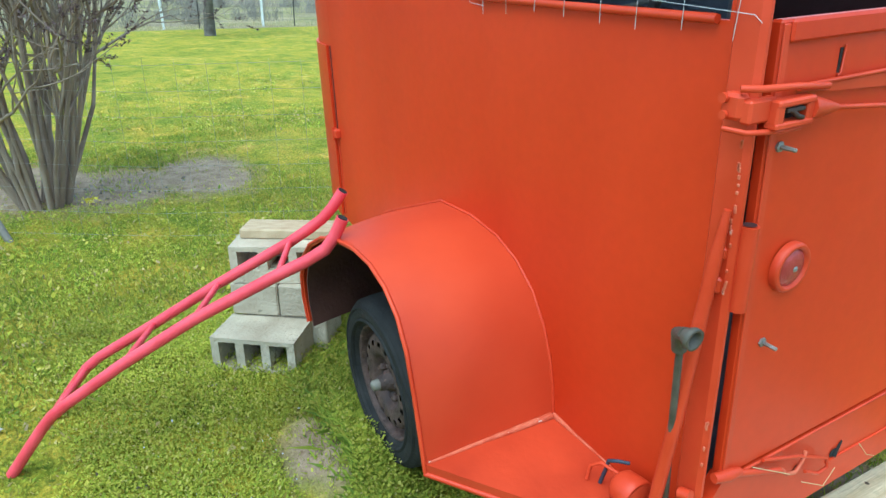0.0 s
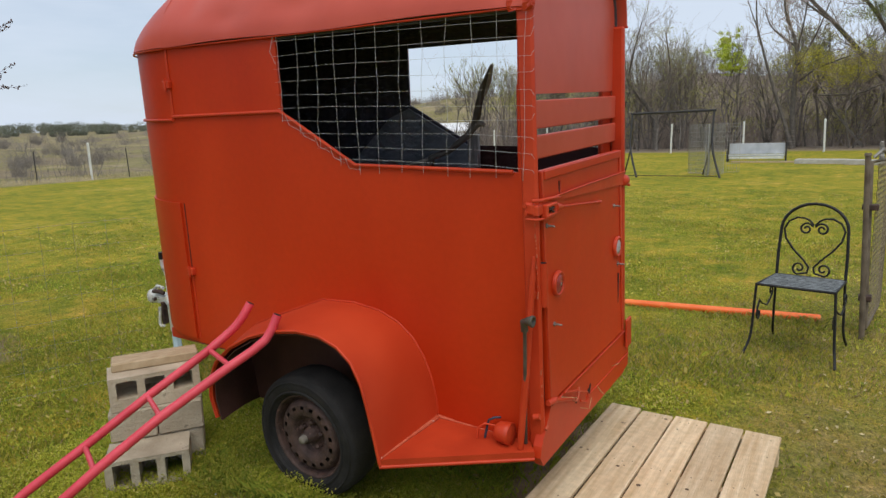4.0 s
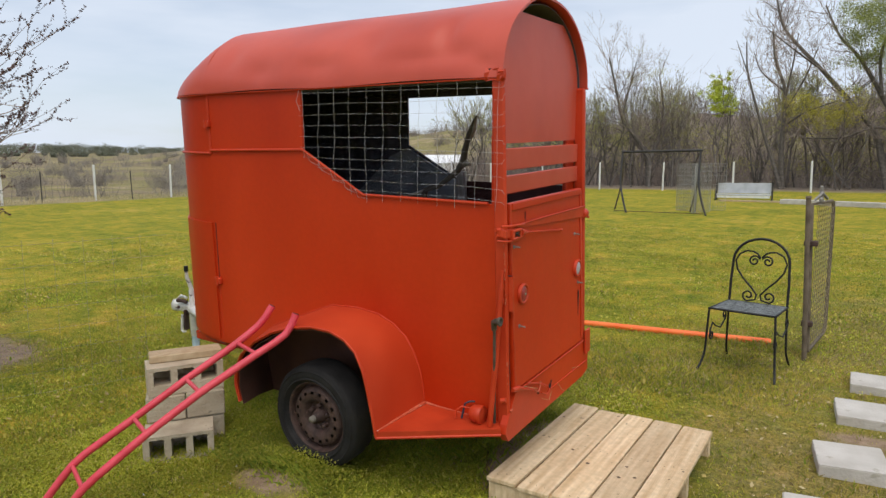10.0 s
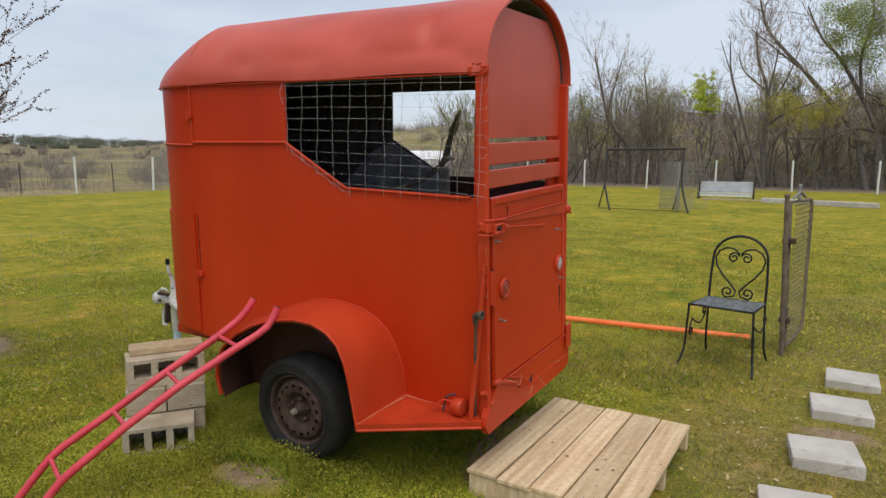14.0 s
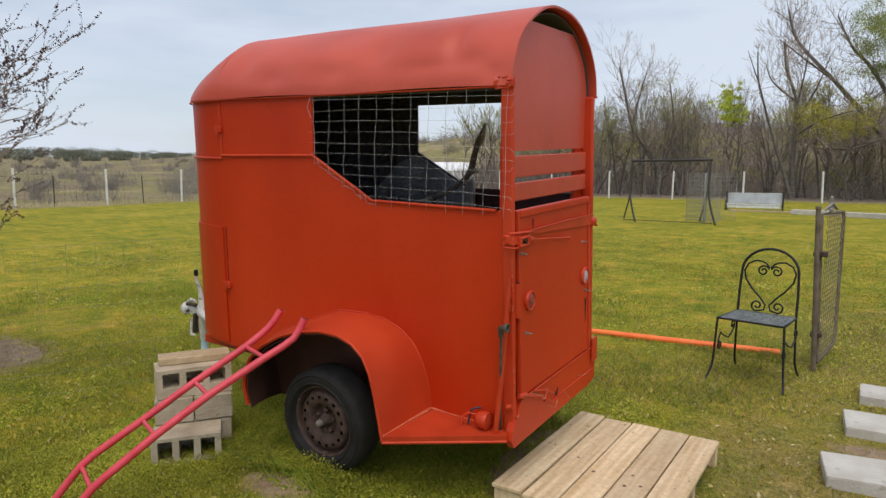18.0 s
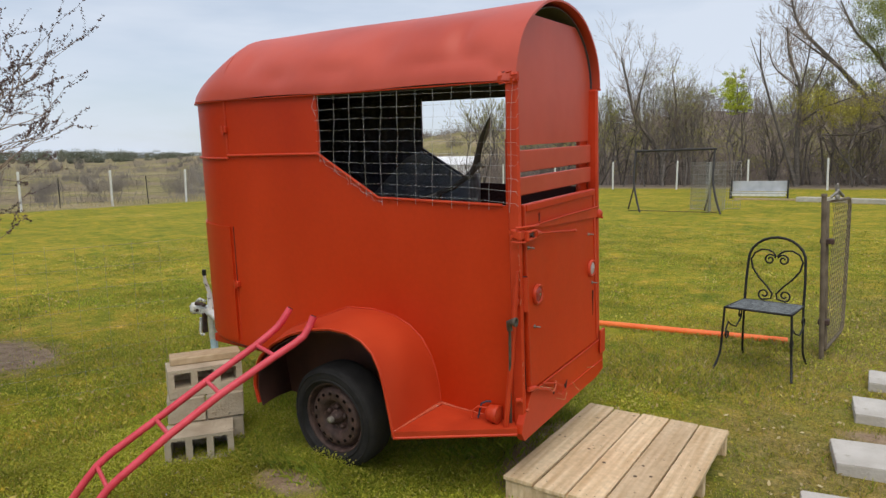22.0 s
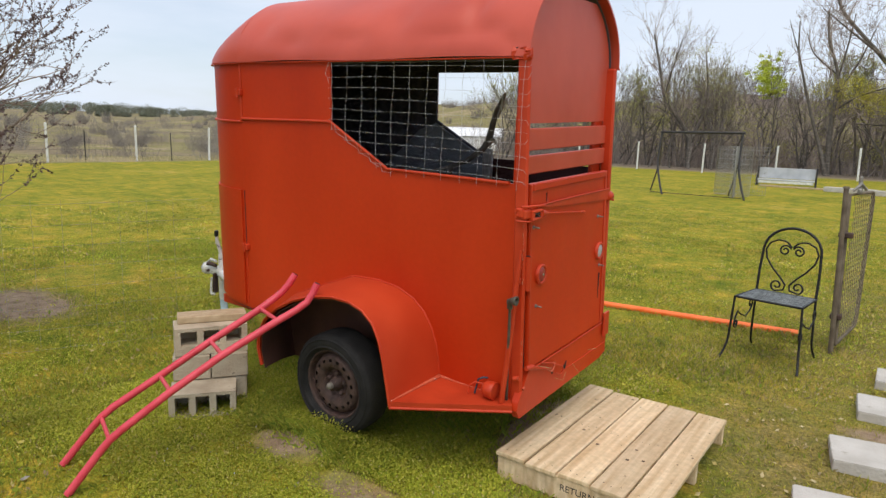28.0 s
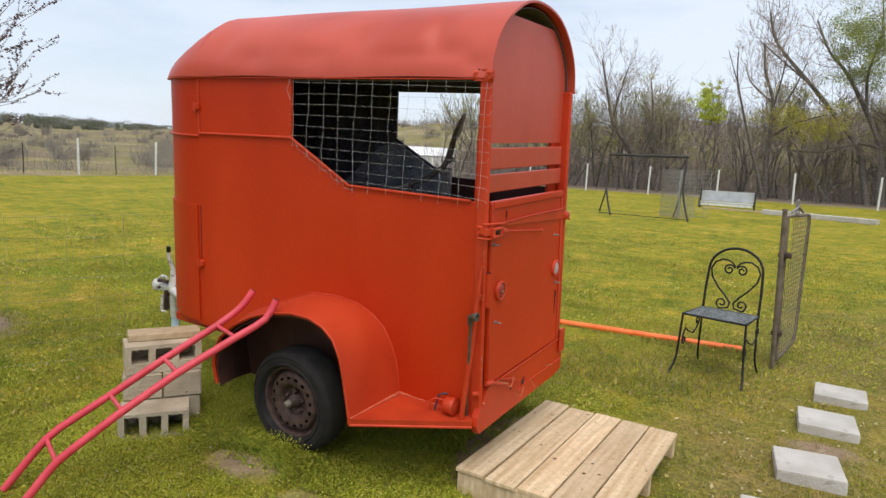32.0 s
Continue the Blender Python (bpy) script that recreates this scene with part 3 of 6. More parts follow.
SIDE = [(X0, 0.44), (-0.46, 0.43), (-0.43, 0.354), (0.0, 0.354), (0.0, EAVE), (-0.035, EAVE), (-0.035, 1.348), (-0.72, 1.354), (-1.10, 1.563), (-1.10, EAVE), (X0, EAVE)]


def leaned(soup):
    soup.v = [(x + rear_x(z) * min(1.0, max(0.0, (x + 0.3) / 0.3)), y, z) for x, y, z in soup.v]
    return soup


part("side_wall", leaned(Soup().prism(SIDE, 0.0, 0.012)), RED, trailer, "red side wall with an open wire-screened window")
part("side_wall", leaned(Soup().prism(SIDE, W - 0.012, W)), RED, trailer)
part("inner_sheet", Soup().prism([(X0, 0.46), (-0.40, 0.46), (-0.40, 1.345), (-0.72, 1.345), (-1.112, 1.56), (-1.112, EAVE), (X0, EAVE)], 0.013, 0.02), INSIDE, trailer, "dark sheet inside the wall")
part("inner_sheet", Soup().prism([(X0, 0.46), (-0.72, 0.46), (-0.72, 1.362), (-1.092, 1.567), (-1.092, EAVE), (X0, EAVE)], W - 0.022, W - 0.013), INSIDE, trailer, "dark sheet inside the wall")
# Covers the bare far wall in a red already darkened by shade.
part("inner_sheet", Soup().prism([(-0.70, 0.46), (-0.03, 0.46), (-0.03, 1.356), (-0.70, 1.360)], W - 0.022, W - 0.013), SHADE_RED, trailer, "dark red sheet over the bare inner wall, shade in its colour")
part("rubber_sheet", Soup().prism([(-1.70, 0.80), (-0.735, 0.80), (-0.725, 1.352), (-1.095, 1.548), (-1.22, 1.50), (-1.45, 1.30), (-1.70, 1.12)], W - 0.034, W - 0.024), MAT_GREY, trailer, "slate-grey rubber sheet")
part("weathered_board", Soup().box((-0.722, W - 0.075, 0.46), (-0.664, W - 0.045, 1.418), 0.004), BOARD_GREY, trailer, "grey weathered board")


def nose_plan(t, c=1.0, grow=0.0):
    """A point of the rounded front, t from 0 at the near side to 1 at the far side."""
    a = math.pi * t
    return X0 - (NOSE + grow) * c * math.sin(a) ** 0.94, MID - (MID + grow) * c * math.copysign(abs(math.cos(a)) ** 0.94, math.cos(a))


def band(z0, z1, grow=0.0, t0=0.0, t1=1.0, n=28, thick=0.012, rows=1):
    grid = []
    for i in range(rows + 1):
        z = z0 + (z1 - z0) * i / rows
        grid.append([(*nose_plan(t0 + (t1 - t0) * j / n, 1.0, grow), z) for j in range(n + 1)])
    return Soup().sheet(grid, True, -thick)


part("nose_wall", band(0.44, EAVE, rows=6), RED, trailer, "curved red front wall")
part("inner_sheet", band(0.46, EAVE, -0.016, thick=0.005), INSIDE, trailer, "dark sheet inside the wall")


def roof_profile(s):
    """s from 0 at the eave to 1 at the crown: share of the half width, and height."""
    a = s * math.pi / 2
    return math.cos(a), EAVE + (TOP - EAVE) * math.sin(a)


DENTS = [(-0.20, 0.20, 0.10, 0.10, 0.020), (-0.28, 0.36, 0.05, 0.13, 0.018), (-0.42, 0.17, 0.16, 0.07, 0.013), (-0.70, 0.30, 0.09, 0.16, 0.015), (-0.98, 0.18, 0.14, 0.08, 0.014), (-1.38, 0.16, 0.12, 0.09, 0.014), (-1.62, 0.30, 0.07, 0.14, 0.010), (-0.07, 0.10, 0.05, 0.07, 0.014), (-0.9, 0.55, 0.25, 0.16, 0.006)]


def build_roof():
    grid = []
    n = 26
    for x in [0.024, 0.0] + [-0.03 * k for k in range(1, 60)] + [X0]:
        line = []
        for i in range(2 * n + 1):
            s = i / n if i <= n else 2 - i / n
            c, z = roof_profile(s)
            dip = 0.0
            for dx, ds, wx, ws, deep in DENTS:
                dip += deep * math.exp(-((x - dx) / wx) ** 2 - ((s - ds) / ws) ** 2)
            dip += 0.0022 * math.sin(x * 5.3 + i * 0.5) * min(1, 4 * s)
            if i > n:
                dip *= 0.5
            sag = 0.004 * math.sin(x * 6.1 + 0.7) * max(0.0, 1 - 5 * s)
            line.append((x, MID + (-1 if i <= n else 1) * ((MID + 0.012) * c - dip * c), z - dip * math.sin(s * math.pi / 2) - sag))
        grid.append(line)
    n = 22
    part("roof", Soup().sheet(list(reversed(grid)), True, 0.010), RED_SHEEN, trailer, "faded red rounded sheet-metal roof")
    dome = []
    for i in range(n + 1):
        c, z = roof_profile(i / n)
        flat = c if i < n else 0.0
        line = []
        for j in range(29):
            a = math.pi * j / 28
            q = 0.94 + 0.46 * min(1.0, 3.0 * i / n)
            line.append((X0 - (NOSE - 0.006) * (c ** 4 if i < n else 0.0) * math.sin(a) ** 0.94, MID - (MID + 0.012) * flat * math.copysign(abs(math.cos(a)) ** q, math.cos(a)), z))
        dome.append(line)
    part("roof_undersheet", Soup().sheet([[(X0 + (p[0] - X0) * 0.965 + 0.004, MID + (p[1] - MID) * 0.965, p[2] - 0.018) for p in q] for q in dome], True, 0.003), INSIDE, trailer, "dark sheet under the roof")
    part("roof_front", Soup().sheet(list(reversed(dome)), True, -0.010), RED_SHEEN, trailer, "faded red domed front of the roof")


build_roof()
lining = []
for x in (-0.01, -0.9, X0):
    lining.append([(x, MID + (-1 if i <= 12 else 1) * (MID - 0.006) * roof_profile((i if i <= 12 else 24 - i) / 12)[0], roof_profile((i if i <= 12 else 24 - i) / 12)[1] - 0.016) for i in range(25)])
part("roof_undersheet", Soup().sheet(lining, True, 0.003), INSIDE, trailer, "dark sheet under the roof")
part("eave_bead", Soup().tube([(0.03, -0.014, EAVE - 0.004), (-0.9, -0.016, EAVE - 0.006), (X0, -0.013, EAVE - 0.004)], 0.004, 6), RED_WORN, trailer)
part("eave_bead", Soup().tube([(0.03, W + 0.014, EAVE - 0.004), (X0, W + 0.013, EAVE - 0.004)], 0.004, 6), RED_WORN, trailer)
part("nose_eave_bead", Soup().tube([(*nose_plan(j / 24, 1.0, 0.016), EAVE - 0.006) for j in range(25)], 0.0045, 6), RED_WORN, trailer)
part("trim_bead", Soup().tube([(X0 + 0.005, -0.007, 1.556), (-1.10, -0.007, 1.566), (-0.72, -0.007, 1.357), (-0.05, -0.007, 1.350)], 0.008, 6), RED_WORN, trailer, "raised red trim under the window")
part("nose_band", Soup().tube([(*nose_plan(j / 24, 1.0, 0.006), 1.540) for j in range(25)], 0.0075, 6), RED_WORN, trailer)
part("seam_strip", Soup().box((X0 - 0.012, -0.007, 1.535), (X0 + 0.008, 0.001, 1.90), 0.003), RED_WORN, trailer)
part("nose_hatch", band(0.46, 1.15, 0.010, 0.012, 0.42, 14, 0.009, 3), RED, trailer, "curved red access hatch in the front wall")
# Upper seam: a dark red line drawn as its shadow.
part("hatch_seam", Soup().tube([(X0 - 0.005, -0.001, 0.80), (X0 - 0.004, -0.001, 1.15)], 0.0026, 5), SHADE_RED, trailer)
part("hatch_seam", Soup().tube([(X0 - 0.006, -0.001, 0.47), (X0 - 0.005, -0.001, 0.79)], 0.003, 5), RED_WORN, trailer)
for hz, hx in ((0.815, X0 - 0.002), (1.70, X0 - 0.006)):
    hinge = part("hatch_hinge", Soup().box((hx - 0.028, -0.022, hz - 0.018), (hx + 0.022, 0.002, hz + 0.018), 0.004), RED_WORN, trailer, "small painted hinge")
    part("hinge_pin", Soup().tube([(hx, -0.022, hz - 0.026), (hx, -0.022, hz + 0.026)], 0.006, 8), RED_WORN, hinge)

# floor, frame and tongue
part("trailer_floor", Soup().slab([(X0, 0.02), (0.0, 0.02), (0.0, W - 0.02), (X0, W - 0.02)], 0.425, 0.452), INSIDE, trailer, "dark plank floor")
part("frame_rail", Soup().box((-2.2, 0.10, 0.37), (0.02, 0.15, 0.425), 0.005), RED_WORN, trailer)
part("frame_rail", Soup().box((-2.2, W - 0.15, 0.37), (0.02, W - 0.10, 0.425), 0.005), RED_WORN, trailer)
part("nose_floor", Soup().slab([nose_plan(j / 16, 0.98) for j in range(17)], 0.43, 0.45), INSIDE, trailer)
part("tongue", Soup().tube([(-2.0, MID - 0.28, 0.40), (-2.72, MID, 0.40)], 0.030, 8).tube([(-2.0, MID + 0.28, 0.40), (-2.72, MID, 0.40)], 0.030, 8).tube([(-2.6, MID, 0.40), (-2.84, MID, 0.40)], 0.030, 8), WHITE, trailer, "white-painted tongue")
jack = part("tongue_jack", Soup().lathe([(0.205, 0.026), (0.215, 0.030), (0.395, 0.030), (0.40, 0.034), (0.43, 0.034), (0.44, 0.024), (0.54, 0.022), (0.55, 0.018)], (-2.705, MID, 0), "z", 16), JACK_WHITE, trailer, "white-painted tongue jack with chipped paint")
part("jack_tube", Soup().lathe([(0.055, 0.0), (0.055, 0.060), (0.070, 0.060), (0.071, 0.026), (0.21, 0.026)], (-2.705, MID, 0), "z", 16), JACK_BLUE, jack, "pale blue inner jack tube")
part("jack_crank", Soup().tube([(-2.70, MID, 0.53), (-2.705, MID - 0.01, 0.58), (-2.722, MID - 0.02, 0.64), (-2.724, MID - 0.02, 0.685)], [0.015, 0.014, 0.013, 0.011], 8), JACK_WHITE, jack)
part("crank_grip", Soup().tube([(-2.724, MID - 0.02, 0.683), (-2.722, MID - 0.02, 0.722)], [0.016, 0.014], 8), IRON, jack, "black rubber crank grip")
part("coupler", Soup().box((-2.88, MID - 0.036, 0.398), (-2.70, MID + 0.036, 0.442), 0.012).lathe([(0.372, 0.026), (0.385, 0.042), (0.425, 0.044), (0.450, 0.030), (0.456, 0.0)], (-2.885, MID, 0), "z", 16), JACK_WHITE, jack, "chipped white coupler")
part("coupler_lever", Soup().tube([(-2.83, MID - 0.03, 0.470), (-2.79, MID - 0.03, 0.498), (-2.73, MID - 0.03, 0.490)], 0.011, 8), JACK_WHITE, jack)
part("lever_spring", Soup().tube([(-2.82, MID - 0.04, 0.462), (-2.76, MID - 0.042, 0.468), (-2.72, MID - 0.04, 0.462)], 0.014, 8), RUST, jack)
part("coupler_bolt", Soup().lathe([(-0.012, 0.0), (-0.012, 0.011), (0.0, 0.012)], (-2.815, MID - 0.036, 0.412), "y", 8), RUST, jack)
part("jack_bracket", Soup().box((-2.755, MID - 0.050, 0.350), (-2.735, MID + 0.05, 0.40), 0.004).box((-2.795, MID - 0.03, 0.24), (-2.770, MID + 0.01, 0.36), 0.006), RUST, jack)
part("chain_hook", Soup().tube([(-2.785, MID - 0.035, 0.36), (-2.79, MID - 0.04, 0.29), (-2.80, MID - 0.04, 0.245), (-2.785, MID - 0.04, 0.232), (-2.760, MID - 0.04, 0.240)], 0.010, 7), JACK_WHITE, jack)

# fender, wheel, running board
OUTER = [(-1.262, 0.33), (-1.285, 0.42), (-1.275, 0.50), (-1.225, 0.585), (-1.13, 0.665), (-1.01, 0.73), (-0.88, 0.775), (-0.75, 0.798), (-0.64, 0.797), (-0.56, 0.772), (-0.50, 0.725), (-0.462, 0.655), (-0.437, 0.56), (-0.415, 0.45), (-0.399, 0.362)]
INNER = [(-1.43, 0.25), (-1.46, 0.44), (-1.45, 0.56), (-1.38, 0.61), (-1.25, 0.665), (-1.10, 0.725), (-0.95, 0.785), (-0.78, 0.795), (-0.65, 0.780), (-0.56, 0.745), (-0.49, 0.69), (-0.443, 0.62), (-0.412, 0.54), (-0.395, 0.46), (-0.388, 0.368)]


def fender_grid(y_out, y_in):
    rows = []
    for k in range(6):
        u = k / 5
        y = y_out + (y_in - y_out) * u
        rows.append([(a[0] + (b[0] - a[0]) * u, y, a[1] + (b[1] - a[1]) * u + 0.010 * math.sin(math.pi * u)) for a, b in zip(OUTER, INNER)])
    return rows


def fender(near):
    yo, yi = (-0.362, -0.002) if near else (W + 0.362, W + 0.002)
    g = part("fender", Soup().sheet(fender_grid(yo, yi), True, 0.010 if near else -0.010), RED_FENDER, trailer, "rounded orange-red fender with scuffed paint")
    # Added sheet below the fender; its dark colour stands for shade.
    grid = fender_grid(yo + (0.012 if near else -0.012), yi)
    under = [[(x + 0.016 * (0.86 + x) * -2.2, y, z - 0.018 + 0.004 * abs(x + 0.86)) for x, y, z in row] for row in grid]
    part("fender_shade", Soup().sheet(under, True, 0.003 if near else -0.003), WELL_SHADE, g, "dark sheet under the fender, painted as its shade")
    lip = [(x, yo, z) for x, z in OUTER]
    part("fender_lip", Soup().tube(lip, 0.0055, 6), RED_WORN, g)
    part("weld_seam", Soup().tube([(x, yi, z + 0.003) for x, z in INNER[3:]], 0.0040, 6), RED_WORN, g)
    board = [(-0.402, yo), (-0.400, yi + (0.006 if near else -0.006)), (0.0, yi + (0.006 if near else -0.006)), (0.045, yi + (-0.055 if near else 0.055))]
    if not near:
        board.reverse()
    rb = part("running_board", Soup().slab(board, 0.352, 0.384), RED_STEP, trailer, "triangular red steel step")
    e0, e1 = ((-0.402, yo), (0.045, yi + (-0.055 if near else 0.055)))
    part("step_edge", Soup().tube([(*e0, 0.356), (*e1, 0.356)], 0.007, 6), RED_WORN, rb)
    if near:
        part("wall_seam", Soup().tube([(-0.385, -0.002, 0.387), (-0.30, -0.003, 0.385), (-0.15, -0.002, 0.384)], [0.009, 0.004, 0.002], 6), WELD, rb)
        part("weld_bead", Soup().tube([(-0.400, yo + 0.01, 0.385), (-0.396, -0.20, 0.386), (-0.386, -0.01, 0.388)], [0.003, 0.006, 0.010], 6), WELD, rb, "lumpy weld with chipped paint")


fender(True)
fender(False)


def wheel(yc, out):
    """out: -1 when its face looks to -y."""
    c = (-0.826, yc, 0.317)
    # Added black disc, so the rim holes look deep in shade.
    w = part("wheel", Soup().lathe([(out * 0.012, 0.02), (out * 0.012, 0.18)], c, "y", 40), HOLE_SHADE, trailer, "black disc painted as the shade behind the rim")
    h = 0.082
    half = [(0.6, 0.165), (0.8, 0.174), (0.98, 0.190), (1.06, 0.210), (1.0, 0.231), (0.90, 0.246), (0.78, 0.254), (0.4, 0.2575)]
    prof = [(h * d, r) for d, r in half] + [(0, 0.258)] + [(-h * d, r) for d, r in reversed(half)] + [(h * 0.6, 0.165)]
    part("tyre", Soup().lathe([(d, r) for d, r in prof], c, "y", 56), TYRE, w, "worn black tyre")
    part("sidewall_ring", Soup().lathe([(out * h * 0.96, 0.187), (out * h * 1.08, 0.191), (out * h * 1.09, 0.195), (out * h * 1.02, 0.199)], c, "y", 56), TYRE, w)
    part("sidewall_ring", Soup().lathe([(out * h * 1.00, 0.226), (out * h * 1.07, 0.229), (out * h * 1.05, 0.233), (out * h * 0.96, 0.236)], c, "y", 56), TYRE, w)
    s = Soup()
    seg = 80
    rad = [(0.024, 0.022), (0.050, 0.024), (0.066, 0.026), (0.072, 0.034), (0.080, 0.054), (0.092, 0.061), (0.113, 0.064), (0.127, 0.062), (0.138, 0.057), (0.145, 0.048), (0.150, 0.034), (0.155, 0.020), (0.160, 0.026), (0.163, 0.046), (0.166, 0.062), (0.170, 0.068), (0.174, 0.067), (0.177, 0.058)]
    v = [(c[0] + r * math.cos(2 * math.pi * k / seg), c[1] + out * d, c[2] + r * math.sin(2 * math.pi * k / seg)) for r, d in rad for k in range(seg)]
    f = []
    for i in range(len(rad) - 1):
        for k in range(seg):
            if rad[i][0] == 0.113 and k % 5 in (1, 2):
                continue
            a, b = i * seg + k, i * seg + (k + 1) % seg
            f.append((a, b, b + seg, a + seg))
    s.add(v, f, True)
    part("rim", s, RUST, w, "rusty steel rim with a ring of holes")
    part("hub", Soup().lathe([(out * 0.018, 0.034), (out * 0.050, 0.032), (out * 0.058, 0.025), (out * 0.078, 0.022), (out * 0.080, 0.0)], c, "y", 20), RUST, w)
    part("hub_cap", Soup().lathe([(out * 0.078, 0.0165), (out * 0.096, 0.0160), (out * 0.101, 0.012), (out * 0.103, 0.0)], c, "y", 18), GALV_OLD, w, "dull steel hub cap")
    for k in range(5):
        a = 2 * math.pi * (k + 0.2) / 5
        p = (c[0] + 0.052 * math.cos(a), c[1], c[2] + 0.052 * math.sin(a))
        part("lug_nut", Soup().lathe([(out * 0.024, 0.0125), (out * 0.046, 0.0115), (out * 0.052, 0.006), (out * 0.053, 0.0)], p, "y", 6, False), RUST, w)


wheel(-0.215, -1)
wheel(W + 0.215, 1)
# Added panel that darkens the arch behind the wheel like shade.
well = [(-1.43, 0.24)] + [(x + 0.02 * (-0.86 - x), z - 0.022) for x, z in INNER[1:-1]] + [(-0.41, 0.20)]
part("wheel_well", Soup().prism(well, -0.008, -0.003), WELL_SHADE, trailer, "dark panel painted as the shade inside the wheel arch")
part("axle", Soup().tube([(-0.826, -0.2, 0.317), (-0.826, W + 0.2, 0.317)], 0.028, 10), RUST, trailer)

# back of the trailer


def back_board(name, y0, y1, z0, z1, x=0.0, t=0.018, mat=None, label="", parent=None, bevel=0.004):
    s = Soup()
    s.box((x, y0, z0), (x + t, y1, z1), bevel)
    s.v = [(p[0] + rear_x(p[2]), p[1], p[2]) for p in s.v]
    return part(name, s, mat or RED, parent or trailer, label)


def rear_post(y0, y1, top=1.875):
    s = Soup().box((-0.035, y0, 0.372), (0.022, y1, top), 0.008)
    s.v = [(p[0] + rear_x(p[2]), p[1], p[2]) for p in s.v]
    return part("corner_post", s, RED_WORN, trailer, "red corner post with chipped paint")


rear_post(-0.012, 0.010)
rear_post(W - 0.026, W + 0.006, EAVE - 0.002)
panel = [(0.012, 1.597)]
for i in range(10):
    c, z = roof_profile(i / 9 * 0.612)
    panel.append((MID - (MID - 0.010) * c, z - 0.010))
for i in range(10):
    c, z = roof_profile(0.612 - i / 9 * 0.612)
    panel.append((MID + (MID - 0.010) * c, z - 0.010))
panel += [(W - 0.012, 1.597)]
s = Soup().prism(panel, 0.0, 0.014)
s.v = [(p[1] - 0.034, p[0], p[2]) for p in s.v]
part("rear_panel", s, RED_SHEEN, trailer, "red upper rear panel with an arched top")
# Slats take the paler red to paint the sky's reflection on them.
back_board("rear_slat", 0.012, W - 0.030, 1.484, 1.577, -0.020, mat=RED_SHEEN, label="red rear slat")
back_board("rear_slat", 0.012, W - 0.030, 1.384, 1.463, -0.018, mat=RED_SHEEN)
for y0, y1 in ((0.012, 0.075), (0.79, 0.90)):
    back_board("slat_batten", y0, y1, 1.33, 1.63, -0.046, 0.02)
rear_door = back_board("rear_door", 0.036, W - 0.050, 0.526, 1.350, 0.004, 0.022, RED, "solid red tailgate with reflectors and bolts")
back_board("door_top_rail", 0.050, W - 0.06, 1.318, 1.350, 0.027, 0.008, RED, parent=rear_door)
back_board("door_edge", 0.037, 0.052, 0.535, 1.345, 0.026, 0.004, RED_WORN, parent=rear_door)
back_board("door_edge", W - 0.075, W - 0.052, 0.535, 1.345, 0.026, 0.006, RED_WORN, parent=rear_door)
# Gap and slit are black boxes on the door, painted shade.
part("door_gap", Soup().box((0.052, W - 0.115, 0.55), (0.0565, W - 0.108, 0.815)), HOLE_SHADE, rear_door)
part("door_slit", Soup().box((0.030, 0.182, 1.262), (0.0325, 0.188, 1.300)), HOLE_SHADE, rear_door)
part("slit_lip", Soup().tube([(0.034, 0.190, 1.304), (0.034, 0.191, 1.262), (0.034, 0.183, 1.258)], 0.0025, 5), RED_WORN, rear_door)
back_board("door_jamb", 0.012, 0.060, 0.42, 1.34, -0.034, 0.016, RED)
sill = Soup()
rim = [(-0.046, 0.356), (-0.018, 0.314), (0.88, 0.312), (0.965, 0.330), (0.958, 0.500), (0.90, 0.520), (0.05, 0.520), (-0.035, 0.395)]
n = len(rim)
sill.add([(0.030, y, z) for y, z in rim] + [(0.062, y, z) for y, z in rim], [tuple(reversed(range(n))), tuple(range(n, 2 * n))] + [(i, (i + 1) % n, (i + 1) % n + n, i + n) for i in range(n)], False)
sill_plate = part("rear_sill", sill, RED, trailer, "red rear sill plate")
part("sill_angle", Soup().tube([(0.064, 0.05, 0.519), (0.064, 0.90, 0.518)], 0.004, 6), RED_WORN, sill_plate)
part("sill_angle", Soup().tube([(0.063, 0.40, 0.398), (0.063, 0.955, 0.388)], 0.0035, 6), RED, sill_plate)
part("sill_slot", Soup().tube([(0.0635, 0.425, 0.405), (0.0640, 0.445, 0.440)], [0.007, 0.002], 6), HOLE_SHADE, sill_plate)
back_board("corner_gusset", 0.885, 0.952, 0.44, 0.575, 0.030, 0.012, RED_WORN, parent=sill_plate)
for y, z in ((0.29, 0.432), (0.42, 0.416)):
    part("sill_hole", Soup().lathe([(0.0, 0.0), (0.001, 0.012)], (0.0625, y, z), "x", 10), HOLE_SHADE, sill_plate)


def reflector(y, z, lens, label):
    x = 0.027 + rear_x(z)
    r = part("reflector", Soup().lathe([(0.0, 0.046), (0.010, 0.046), (0.015, 0.043), (0.015, 0.037), (0.009, 0.034)], (x, y, z), "x", 28), RED_WORN, rear_door, label)
    part("lens", Soup().lathe([(0.008, 0.036), (0.013, 0.028), (0.016, 0.015), (0.017, 0.0)], (x, y, z), "x", 28), lens, r)
    part("lens_screw", Soup().lathe([(0.016, 0.006), (0.019, 0.004), (0.019, 0.0)], (x, y, z), "x", 8), STEEL, r)


reflector(0.133, 0.945, LENS, "round red reflector in a chipped ring")
reflector(0.790, 0.938, LENS_PALE, "round faded reflector in a red ring")
